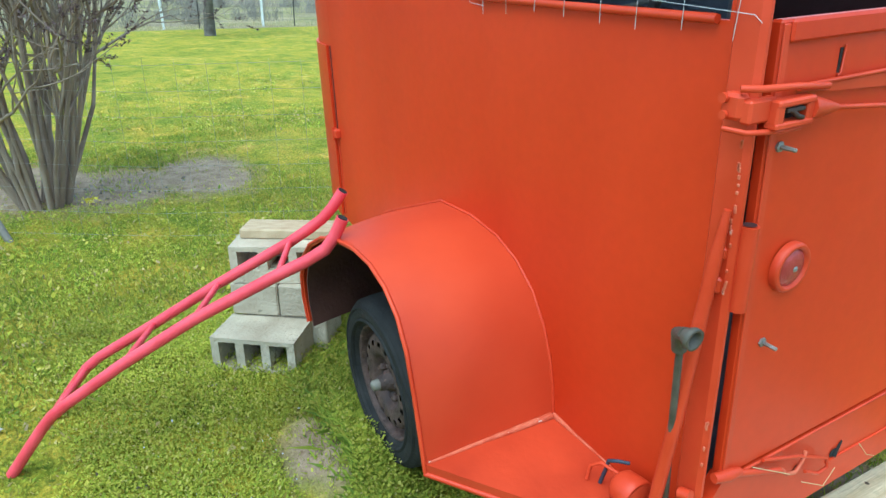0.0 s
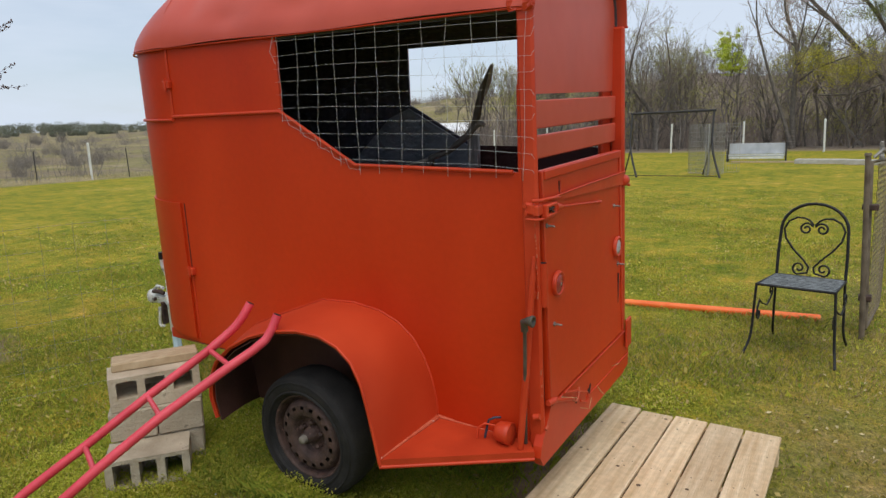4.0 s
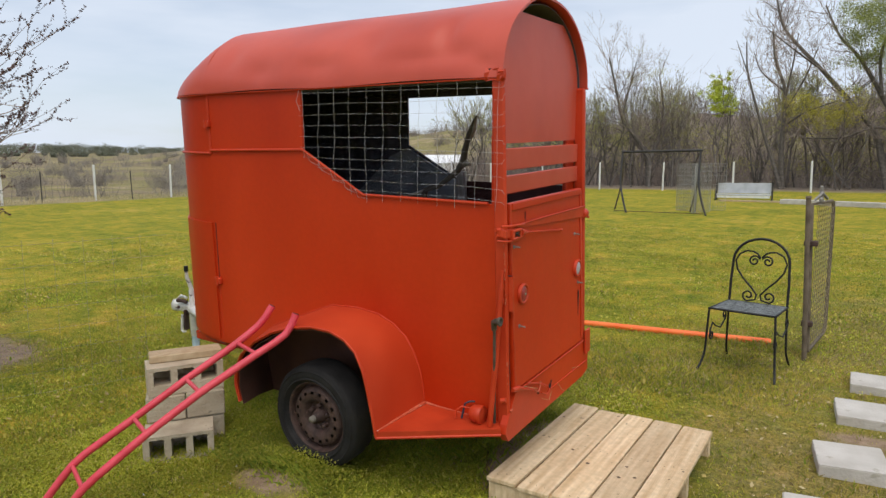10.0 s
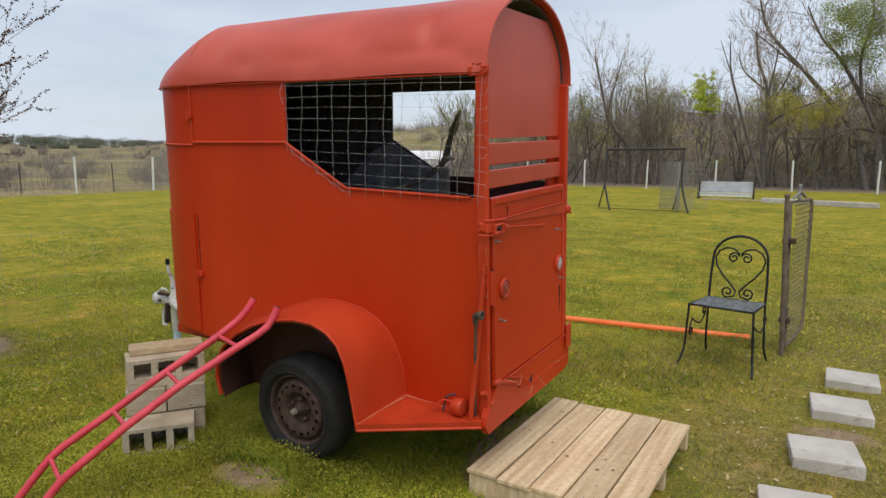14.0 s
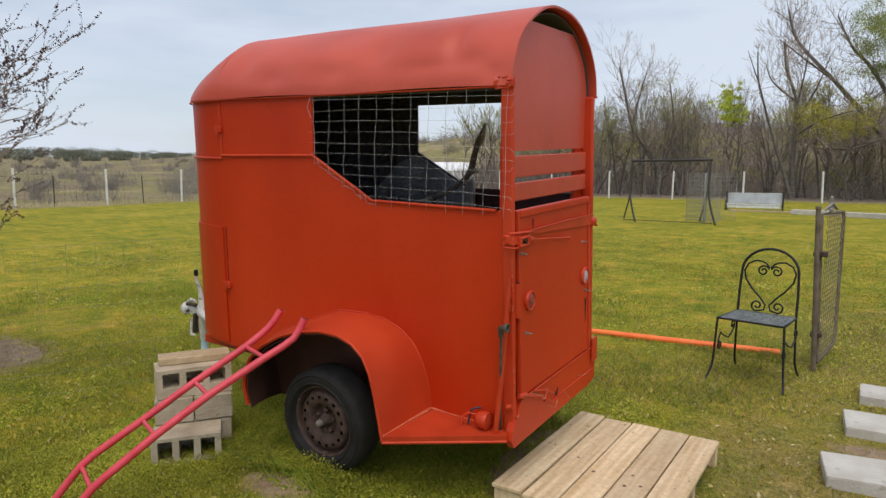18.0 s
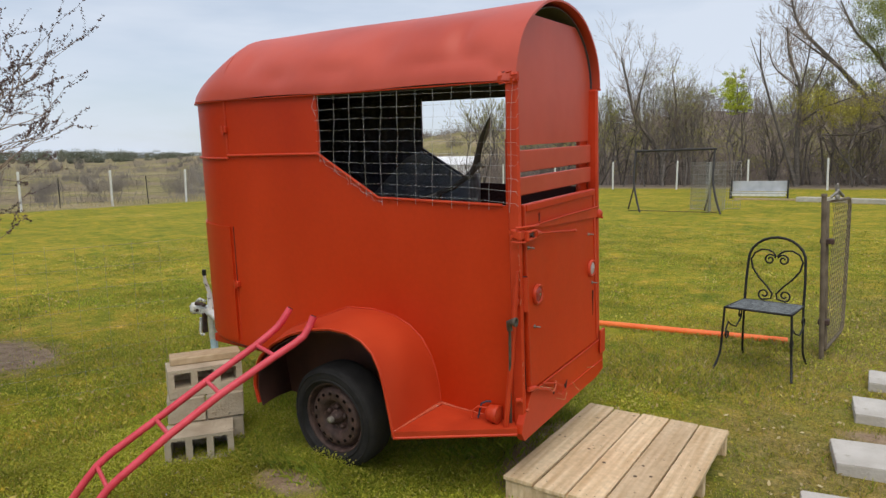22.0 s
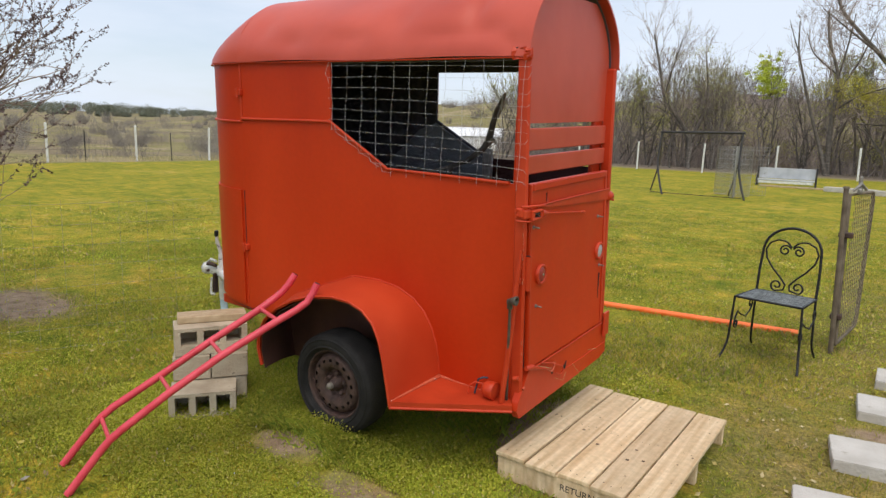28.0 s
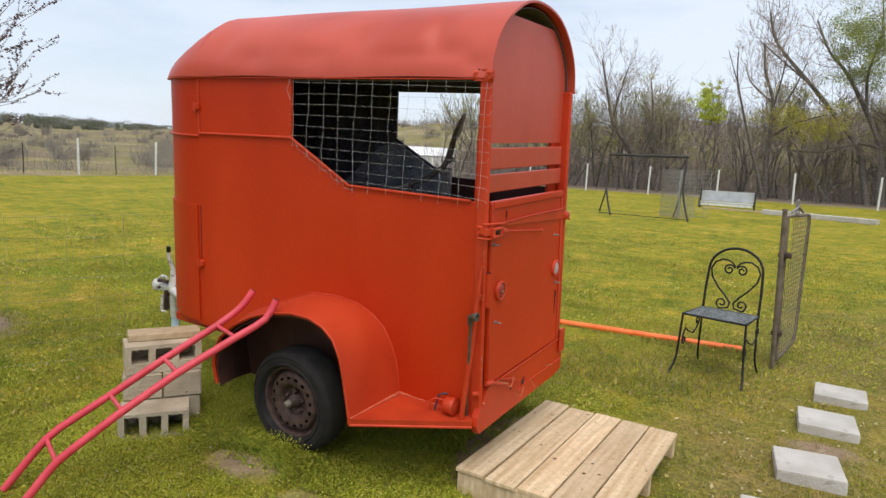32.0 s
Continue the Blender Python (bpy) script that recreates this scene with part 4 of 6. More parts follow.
for y, z in ((0.066, 1.163), (0.098, 0.806), (0.770, 1.121), (0.806, 0.858)):
    x = 0.026 + rear_x(z)
    part("bolt", Soup().lathe([(0.0, 0.009), (0.004, 0.009), (0.005, 0.004), (0.030, 0.0035), (0.031, 0.0)], (x, y, z), "x", 6, False), STEEL, rear_door, "bare steel bolt")

# tailgate latch, arm and pipes
latch = part("gate_latch", Soup().box((0.028, -0.030, 1.210), (0.048, 0.030, 1.246), 0.004), RED_WORN, trailer, "painted slam latch with a bare rusty catch")
part("latch_ear", Soup().box((-0.002, -0.036, 1.214), (0.034, -0.012, 1.254), 0.006).tube([(0.006, -0.037, 1.246), (0.006, -0.043, 1.246)], 0.008, 8).tube([(0.010, -0.037, 1.222), (0.010, -0.043, 1.222)], 0.007, 8), RED_WORN, latch)
part("latch_bar", Soup().tube([(0.030, -0.036, 1.262), (0.050, -0.015, 1.262), (0.052, 0.06, 1.258), (0.050, 0.14, 1.250)], 0.0055, 7), RED_WORN, latch)
part("latch_bar", Soup().tube([(0.012, -0.040, 1.202), (0.046, -0.030, 1.200), (0.052, 0.04, 1.194), (0.052, 0.085, 1.194)], 0.0045, 7), RED_WORN, latch)
body = Soup().box((0.040, 0.012, 1.232), (0.064, 0.098, 1.243), 0.003).box((0.040, 0.012, 1.199), (0.064, 0.098, 1.210), 0.003)
body.box((0.040, 0.012, 1.205), (0.062, 0.030, 1.238), 0.003).box((0.040, 0.082, 1.205), (0.062, 0.098, 1.238), 0.003)
part("latch_body", body, RED_WORN, latch)
part("latch_recess", Soup().box((0.036, 0.028, 1.208), (0.046, 0.084, 1.234)), HOLE_SHADE, latch)
part("latch_catch", Soup().box((0.046, 0.036, 1.222), (0.061, 0.078, 1.229), 0.002).tube([(0.056, 0.046, 1.228), (0.062, 0.060, 1.216), (0.060, 0.074, 1.212)], 0.004, 6), RUST, latch)
part("latch_tongue", Soup().tube([(0.050, 0.096, 1.222), (0.050, 0.125, 1.218), (0.050, 0.175, 1.213)], [0.019, 0.016, 0.005], 10), RED_WORN, latch)
part("latch_rod", Soup().tube([(0.050, 0.165, 1.214), (0.049, 0.36, 1.193), (0.048, 0.545, 1.172)], 0.0042, 6), RED_WORN, latch)
part("rod_knob", Soup().tube([(0.048, 0.540, 1.173), (0.048, 0.550, 1.172), (0.048, 0.572, 1.169), (0.048, 0.578, 1.168)], [0.0045, 0.0075, 0.0075, 0.004], 8), RED_WORN, latch)
bar = [(0.085, 1.246), (0.085, 1.254), (0.45, 1.256), (W - 0.02, 1.252), (W - 0.02, 1.196), (0.45, 1.222), (0.16, 1.238)]
strip = Soup().prism(bar, 0.036, 0.043)
strip.v = [(p[1], p[0], p[2]) for p in strip.v]
arm = part("tailgate_arm", strip, RED_WORN, trailer, "flat red retaining bar across the tailgate")
part("arm_edge", Soup().tube([(0.044, 0.085, 1.255), (0.045, 0.45, 1.257), (0.044, W - 0.02, 1.253)], 0.0035, 6), RED_WORN, arm)
part("arm_boss", Soup().lathe([(0.0, 0.0), (0.0, 0.020), (0.008, 0.026), (0.040, 0.026), (0.046, 0.020), (0.046, 0.0)], (0.034, W - 0.038, 1.212), "y", 14), RED_WORN, arm)
part("boss_pin", Soup().tube([(0.040, W - 0.01, 1.196), (0.056, W + 0.012, 1.190)], 0.006, 6), RED_WORN, arm)
part("arm_strap", Soup().box((0.022, W - 0.07, 1.182), (0.034, W + 0.004, 1.240), 0.004), RED_WORN, arm)
part("hinge_pipe", Soup().tube([(0.048, 0.016, 0.895), (0.046, 0.016, 1.045)], 0.0155, 14), RED_WORN, trailer, "short red hinge pipe")
# Dark disc for the shade in the open pipe.
part("hinge_mouth", Soup().lathe([(0.0, 0.0), (0.0012, 0.011)], (0.046, 0.016, 1.0458), "z", 12), SHADE_RED, trailer)
for z0, z1 in ((0.925, 0.955), (0.985, 1.010)):
    part("hinge_strap", Soup().box((0.014, -0.020, z0), (0.034, 0.022, z1), 0.005), RED_WORN, trailer)
weld_rng = random.Random(3)
flakes = Soup()
for k in range(26):
    z = weld_rng.choice((weld_rng.uniform(0.93, 1.19), weld_rng.uniform(1.05, 1.19), weld_rng.uniform(0.42, 0.95)))
    x = 0.023 + rear_x(z) + weld_rng.uniform(-0.004, 0.001)
    flakes.box((x - 0.004, -0.0135, z - weld_rng.uniform(0.002, 0.010)), (x + 0.0006, -0.0105, z + 0.003), 0.0008)
part("paint_chips", flakes, WELD, trailer, "chipped edge showing pale bare metal", "stuff")
part("brace_bar", Soup().tube([(0.030, -0.022, 1.075), (0.026, -0.030, 0.98), (0.010, -0.046, 0.66), (-0.008, -0.062, 0.386)], [0.006, 0.0115, 0.0125, 0.0125], 10), RED_WORN, trailer, "slanted red brace bar")
pipe = part("loose_pipe", Soup().tube([(-0.006, -0.020, 0.385), (0.010, -0.055, 0.66), (0.020, -0.075, 0.84)], 0.0065, 10), PIPE_OLD, trailer, "dull old pipe with an open elbow")
part("pipe_elbow", Soup().tube([(0.020, -0.076, 0.832), (0.020, -0.082, 0.866), (0.038, -0.088, 0.874)], 0.013, 12), PIPE_OLD, pipe)
part("pipe_mouth", Soup().lathe([(0.0, 0.012), (0.014, 0.020), (0.022, 0.020), (0.022, 0.014), (0.0, 0.013), (0.0, 0.0)], (0.036, -0.088, 0.874), "x", 18), PIPE_OLD, pipe)
part("post_foot", Soup().box((0.028, -0.024, 0.385), (0.060, 0.006, 0.415), 0.006), RED_WORN, trailer)
part("post_stud", Soup().tube([(0.030, -0.030, 0.50), (0.052, -0.026, 0.506)], 0.012, 8), RED_WORN, trailer)
lamp = part("tail_lamp", Soup().lathe([(-0.052, 0.0), (-0.050, 0.024), (-0.038, 0.036), (-0.010, 0.040), (0.010, 0.041), (0.012, 0.036), (0.004, 0.034)], (-0.058, -0.050, 0.424), "x", 20), RED_WORN, trailer, "red-painted round tail lamp can beside the tailgate")
part("lamp_socket", Soup().lathe([(0.010, 0.037), (0.017, 0.024), (0.019, 0.0)], (-0.058, -0.050, 0.424), "x", 20), RED_STEP, lamp)
part("lamp_clip", Soup().tube([(-0.10, -0.045, 0.44), (-0.15, -0.06, 0.445), (-0.172, -0.07, 0.425), (-0.175, -0.075, 0.387)], 0.0045, 6), RED_WORN, lamp)
part("cord", Soup().tube([(-0.10, -0.03, 0.468), (-0.115, -0.05, 0.472), (-0.135, -0.055, 0.460), (-0.145, -0.05, 0.430), (-0.15, -0.06, 0.389)], 0.0045, 6), BLUE_RAG, trailer, "dark blue plastic cord")
part("straw_wisps", Soup().tube([(0.07, 0.12, 0.522), (0.10, 0.20, 0.49)], 0.0010, 4).tube([(0.075, 0.30, 0.40), (0.09, 0.36, 0.372), (0.085, 0.40, 0.40)], 0.0010, 4).tube([(0.07, 0.70, 0.42), (0.08, 0.78, 0.405)], 0.0010, 4).tube([(0.066, 0.52, 0.40), (0.075, 0.55, 0.36), (0.07, 0.60, 0.33)], 0.0010, 4), STRAW, trailer, "wisps of straw caught on the sill", "stuff")
catch = part("sill_catch", Soup().tube([(0.064, 0.015, 0.540), (0.068, 0.05, 0.536), (0.068, 0.085, 0.528)], [0.010, 0.014, 0.008], 8), RED_WORN, trailer, "lumpy painted tailgate catch")
part("catch_arm", Soup().tube([(0.068, 0.07, 0.530), (0.074, 0.15, 0.500), (0.076, 0.21, 0.478)], [0.008, 0.006, 0.006], 7), RED_WORN, catch)
part("catch_ring", Soup().tube([(0.076, 0.205, 0.484), (0.080, 0.225, 0.462), (0.080, 0.255, 0.452), (0.078, 0.275, 0.468), (0.076, 0.285, 0.492)], 0.0045, 7), WELD, catch)
part("catch_loop", Soup().tube([(0.070, 0.15, 0.526), (0.076, 0.26, 0.490), (0.080, 0.365, 0.440), (0.082, 0.375, 0.412), (0.078, 0.35, 0.402), (0.076, 0.30, 0.430)], 0.0042, 7), RED_WORN, catch)
part("chipped_spot", Soup().tube([(0.064, -0.004, 0.448), (0.066, 0.012, 0.456)], [0.007, 0.004], 6), WELD, catch)
tear_rng = random.Random(9)
tear = [[(-0.055 + 0.020 * a + tear_rng.uniform(-0.004, 0.004), -0.014 - 0.010 * math.sin(a * 1.7 + b) * (b > 0) + tear_rng.uniform(-0.006, 0.004), EAVE - 0.012 + 0.016 * b + tear_rng.uniform(-0.004, 0.004)) for a in range(5)] for b in range(4)]
part("torn_corner", Soup().sheet(tear, False, 0.004), RED_WORN, trailer, "crumpled torn corner of the roof sheet")
part("torn_flap", Soup().sheet([[(-0.005, -0.020, 1.845), (0.014, -0.014, 1.842), (0.026, -0.004, 1.848)], [(-0.002, -0.026, 1.868), (0.018, -0.022, 1.872), (0.030, -0.004, 1.866)], [(-0.008, -0.016, 1.892), (0.012, -0.016, 1.898), (0.026, -0.002, 1.894)]], False, 0.003), RED_WORN, trailer)
part("torn_gap", Soup().prism([(-0.060, 1.888), (-0.044, 1.897), (-0.024, 1.898), (-0.018, 1.888), (-0.036, 1.884)], -0.0135, -0.004), HOLE_SHADE, trailer, "dark tear in the roof edge")


# wire screen in the near window
def screen_edge(x):
    if x <= -1.10:
        return 1.60
    if x <= -0.72:
        return 1.563 - (x + 1.10) / 0.38 * 0.209
    return 1.352


screen = part("wire_screen", Soup().tube([(-1.09, -0.016, 1.86), (-1.115, -0.017, 1.80), (-1.09, -0.016, 1.75)], 0.0009, 4), WIRE, trailer, "sagging welded-wire screen over the window")
rng = random.Random(5)
for k in range(12):
    x = -1.075 + k * 0.0975
    lo = screen_edge(x) - 0.012 - 0.02 * rng.random()
    pts = [(x + rng.uniform(-0.006, 0.006) + 0.012 * (u - 0.5), -0.014 - 0.004 * rng.random(), lo + (EAVE - 0.005 - lo) * u) for u in (0, 0.2, 0.4, 0.6, 0.8, 1.0)]
    part("wire", Soup().tube(pts, 0.00062, 4, False), WIRE, screen)
for k in range(10):
    z = 1.832 - k * 0.0508
    left = -1.10 if z > 1.563 else -0.72 - 0.38 * (z - 1.354) / 0.209 - 0.05
    left = max(left, -1.13)
    pts = [(left + (0.02 - left) * u, -0.015 - 0.003 * rng.random(), z + rng.uniform(-0.005, 0.005) - 0.015 * u + 0.006 * math.sin(u * 3)) for u in (0, 0.25, 0.5, 0.75, 1.0)]
    pts.append((0.030, -0.012, pts[-1][2] + rng.uniform(-0.03, 0.03)))
    part("wire", Soup().tube(pts, 0.00062, 4, False), WIRE, screen)
for k in range(5):
    x = -1.06 + k * 0.075
    part("wire", Soup().tube([(x, -0.016, screen_edge(x) + 0.01), (x + 0.02, -0.02, screen_edge(x) - 0.030), (x + 0.075, -0.018, screen_edge(x + 0.075) - 0.01)], 0.00062, 4, False), WIRE, screen)

# perch branch leaning inside the trailer
perch = thing("perch_branch", "bare forked dark branch leaning inside the trailer", "branch", m=TILT)
part("limb", Soup().tube([(-0.98, 0.52, 0.452), (-0.86, 0.60, 1.05), (-0.79, 0.63, 1.325), (-0.70, 0.64, 1.355), (-0.59, 0.64, 1.431), (-0.555, 0.64, 1.478), (-0.535, 0.64, 1.56), (-0.515, 0.64, 1.632), (-0.468, 0.64, 1.722)], [0.026, 0.022, 0.018, 0.014, 0.017, 0.020, 0.017, 0.014, 0.009], 7), BARK, perch)
part("side_limb", Soup().tube([(-0.75, 0.635, 1.335), (-0.86, 0.62, 1.30), (-0.98, 0.60, 1.275)], [0.012, 0.008, 0.004], 6), BARK_PALE, perch)
part("side_limb", Soup().tube([(-0.565, 0.64, 1.462), (-0.53, 0.635, 1.482), (-0.505, 0.63, 1.472)], [0.016, 0.014, 0.010], 6), BARK_PALE, perch)
part("side_limb", Soup().tube([(-0.505, 0.64, 1.60), (-0.478, 0.635, 1.66), (-0.462, 0.632, 1.728)], [0.006, 0.010, 0.007], 6), BARK_PALE, perch)

# ---------------------------------------------------------------- things beside the trailer
ladder = thing("pipe_ladder", "pink-painted bent steel pipe ladder leaning on the fender", "ladder")
LA = [(-1.095, -0.284, 0.832), (-1.112, -0.312, 0.782), (-1.129, -0.342, 0.744), (-1.150, -0.378, 0.712), (-1.181, -0.434, 0.668), (-1.299, -0.640, 0.527), (-1.414, -0.839, 0.381), (-1.515, -1.016, 0.256), (-1.540, -1.060, 0.215), (-1.562, -1.098, 0.165), (-1.622, -1.203, 0.012)]
LB = [(-0.837, -0.381, 0.841), (-0.848, -0.401, 0.792), (-0.861, -0.425, 0.754), (-0.885, -0.468, 0.722), (-0.925, -0.542, 0.680), (-1.045, -0.757, 0.545), (-1.150, -0.949, 0.405), (-1.245, -1.120, 0.265), (-1.269, -1.163, 0.225), (-1.290, -1.200, 0.175), (-1.350, -1.310, 0.012)]
for line in (LA, LB):
    rail = part("rail", Soup().tube(line, 0.0170, 12), PINK, ladder)
    e, g = Vector(line[0]), Vector(line[1])
    part("open_end", Soup().tube([e, e + (e - g).normalized() * 0.002], 0.0135, 12), HOLE_SHADE, rail)
for i in (4, 5, 6, 8):
    part("rung", Soup().tube([LA[i], LB[i]], 0.0098, 8), PINK, ladder)


def block_mesh(length, depth, height, holes, foot=0.032, top=0.048):
    """A concrete block; its cores run along y where holes is set. foot, top: the thickness under and over the cores."""
    s = Soup()
    L, D, H, w = length, depth, height, top
    if not holes:
        s.box((0, 0, 0), (L, D, H), 0.006)
        return s.mesh("cinder_block", CONCRETE)
    t = 0.034
    core = (L - 4 * t) / 3
    xs = [0, t, t + core, 2 * t + core, 2 * t + 2 * core, 3 * t + 2 * core, 3 * t + 3 * core, L]
    zs = [0, foot, H - w, H]
    v = [(x + (0.003 if i == 0 else -0.003 if i == 7 else 0), y, z) for y in (0, D) for i, x in enumerate(xs) for z in zs]
    at = lambda k, i, j: k * 32 + i * 4 + j  # noqa: E731
    f = []
    for i in range(7):
        for j in range(3):
            if j == 1 and i % 2 == 1:
                f += [(at(0, i, 1), at(1, i, 1), at(1, i + 1, 1), at(0, i + 1, 1)), (at(0, i, 2), at(0, i + 1, 2), at(1, i + 1, 2), at(1, i, 2))]
                f += [(at(0, i, 1), at(0, i, 2), at(1, i, 2), at(1, i, 1)), (at(0, i + 1, 1), at(1, i + 1, 1), at(1, i + 1, 2), at(0, i + 1, 2))]
                continue
            f += [(at(0, i, j), at(0, i + 1, j), at(0, i + 1, j + 1), at(0, i, j + 1)), (at(1, i, j), at(1, i, j + 1), at(1, i + 1, j + 1), at(1, i + 1, j))]
        f += [(at(0, i, 0), at(1, i, 0), at(1, i + 1, 0), at(0, i + 1, 0)), (at(0, i, 3), at(0, i + 1, 3), at(1, i + 1, 3), at(1, i, 3))]
    for j in range(3):
        f += [(at(0, 0, j), at(0, 0, j + 1), at(1, 0, j + 1), at(1, 0, j)), (at(0, 7, j), at(1, 7, j), at(1, 7, j + 1), at(0, 7, j + 1))]
    s.add(v, f, False)
    s.box((t * 0.5, D * 0.80, foot * 0.5), (L - t * 0.5, D * 0.88, H - w * 0.5))
    return s.mesh("cinder_block", CONCRETE)


def block(mesh, x, y, z, deg, label):
    ob = new("cinder_block", mesh)
    ob.matrix_world = pose(x, y, z, 0, 0, deg)
    return tagged(ob, label, "cinder block", "stacked cinder blocks")


B_LOW, B_HOLE = block_mesh(0.345, 0.20, 0.152, True, 0.024, 0.018), block_mesh(0.39, 0.19, 0.155, True, 0.056, 0.020)
B_FLAT, B_THIN = block_mesh(0.36, 0.19, 0.154, False), block_mesh(0.195, 0.30, 0.138, False)
block(B_LOW, -1.672, -0.652, 0.0, 52, "grey hollow concrete block lying in the grass, cores showing")
block(B_FLAT, -1.810, -0.494, 0.0, 52, "dark grey concrete block at the foot of the stack")
block(B_THIN, -1.812, -0.528, 0.157, 54, "stained grey concrete half block, end outward, in the stack")
block(B_THIN, -1.694, -0.366, 0.158, 54, "weathered tan concrete half block, end outward, in the stack")
block(B_HOLE, -1.802, -0.520, 0.298, 60, "pale hollow concrete block on top of the stack")
cap = new("cap_slab", Soup().box((0, 0, 0), (0.375, 0.13, 0.040), 0.005).mesh("cap_slab", CAP_WOOD))
cap.matrix_world = pose(-1.870, -0.455, 0.454, 0, 0, 58)
tagged(cap, "thin tan slab lying on the stacked concrete blocks", "slab")


# pallet step
def knots(s, rng, x0, x1, y0, y1, z):
    for _ in range(4):
        x, y = rng.uniform(x0 + 0.02, x1 - 0.02), rng.uniform(y0 + 0.05, y1 - 0.05)
        s.lathe([(z, 0.003 + 0.007 * rng.random() ** 2), (z + 0.0006, 0.0)], (x, y, 0), "z", 8)


def pallet(name, label, m, width, length, top, boards, text=False, group=""):
    t = thing(name, label, "pallet", group, m)
    rng = random.Random(11)
    gap = 0.0095
    w = (width - gap * (boards - 1)) / boards
    for k in range(boards):
        x0 = k * (w + gap)
        e0, e1 = rng.uniform(-0.008, 0.008), rng.uniform(-0.012, 0.012)
        dz = rng.uniform(-0.003, 0.003)
        b = part("deck_board", Soup().box((x0, e0, top - 0.020 + dz), (x0 + w, length + e1, top + dz), 0.003), PINE, t)
        if text:
            kn = Soup()
            knots(kn, rng, x0, x0 + w, 0, length, top + dz + 0.0006)
            for y in (0.05, length / 2, length - 0.05):
                for q in (0.25, 0.5, 0.75):
                    kn.lathe([(top + dz + 0.0006, 0.0030), (top + dz + 0.001, 0.0)], (x0 + w * q, y + rng.uniform(-0.012, 0.012), 0), "z", 6)
            part("nail_marks", kn, KNOT, b, "dark nail heads and knots", "stuff")
    for y in (0.012, length / 2 - 0.02, length - 0.052):
        part("stringer", Soup().box((0.004, y, 0.0), (width - 0.004, y + 0.038, top - 0.021), 0.004), PINE, t)
    return t


PAL = pose(-0.030, -0.050, 0.004, 0, 0, -0.5)
step = pallet("pallet_step", "pale pine pallet lying on the grass behind the trailer", PAL, 0.755, 1.055, 0.128, 5, True)
cu = bpy.data.curves.new("stencil", "FONT")
cu.body, cu.size, cu.extrude = "RETURN TO", 0.0425, 0.0004
tmp = bpy.data.objects.new("stencil", cu)
scene.collection.objects.link(tmp)
bpy.context.view_layer.update()
me = bpy.data.meshes.new_from_object(tmp.evaluated_get(bpy.context.evaluated_depsgraph_get()))
bpy.data.objects.remove(tmp)
me.materials.clear()
me.materials.append(INK)
st = part("stencil_text", me, INK, step, "dark stencilled lettering")
st.matrix_local = pose(0.315, 0.0115, 0.046, 90, 0, 0)

# stepping stones
for x, y, w, d, a, lab in ((1.335, 2.48, 0.315, 0.31, 0, "pale concrete stepping stone set in the grass beyond the others"), (1.275, 1.81, 0.318, 0.335, 4, "pale concrete stepping stone with worn stained top"), (1.216, 1.035, 0.313, 0.325, 8, "pale concrete stepping stone beside a bare patch"), (1.135, 0.345, 0.30, 0.315, 8, "pale concrete stepping stone near the pallet")):
    rng = random.Random(int(x * 1000))
    o = [(0.004, 0.0), (w - 0.012, 0.003), (w, 0.01), (w - 0.003, d - 0.006), (w - 0.01, d), (0.01, d - 0.004), (0.0, d - 0.012), (0.0, 0.008)]
    sm = Soup().slab(o, -0.02, 0.052).slab([(px * 0.985 + w * 0.0075, py * 0.985 + d * 0.0075) for px, py in o], 0.052, 0.057)
    ob = new("stepping_stone", sm.mesh("stepping_stone", PAVER))
    ob.matrix_world = pose(x, y, 0, rng.uniform(-0.8, 0.8), rng.uniform(-0.8, 0.8), a)
    tagged(ob, lab, "stepping stone", "stepping stones")


# iron chair
def spiral(c, r0, r1, a0, turns, n=18):
    out = []
    for i in range(n + 1):
        u = i / n
        a, r = radians(a0 + 360 * turns * u), r0 + (r1 - r0) * u
        out.append((c[0] + r * math.cos(a), c[1] + r * math.sin(a)))
    return out


def bend(pts, n=5):
    """A smooth line through the points."""
    p = [Vector(q) for q in pts]
    out = []
    for i in range(len(p) - 1):
        a, b, c, d = p[max(i - 1, 0)], p[i], p[i + 1], p[min(i + 2, len(p) - 1)]
        for k in range(n):
            t = k / n
            out.append(0.5 * ((2 * b) + (c - a) * t + (2 * a - 5 * b + 4 * c - d) * t * t + (3 * b - a - 3 * c + d) * t ** 3))
    out.append(p[-1])
    return out


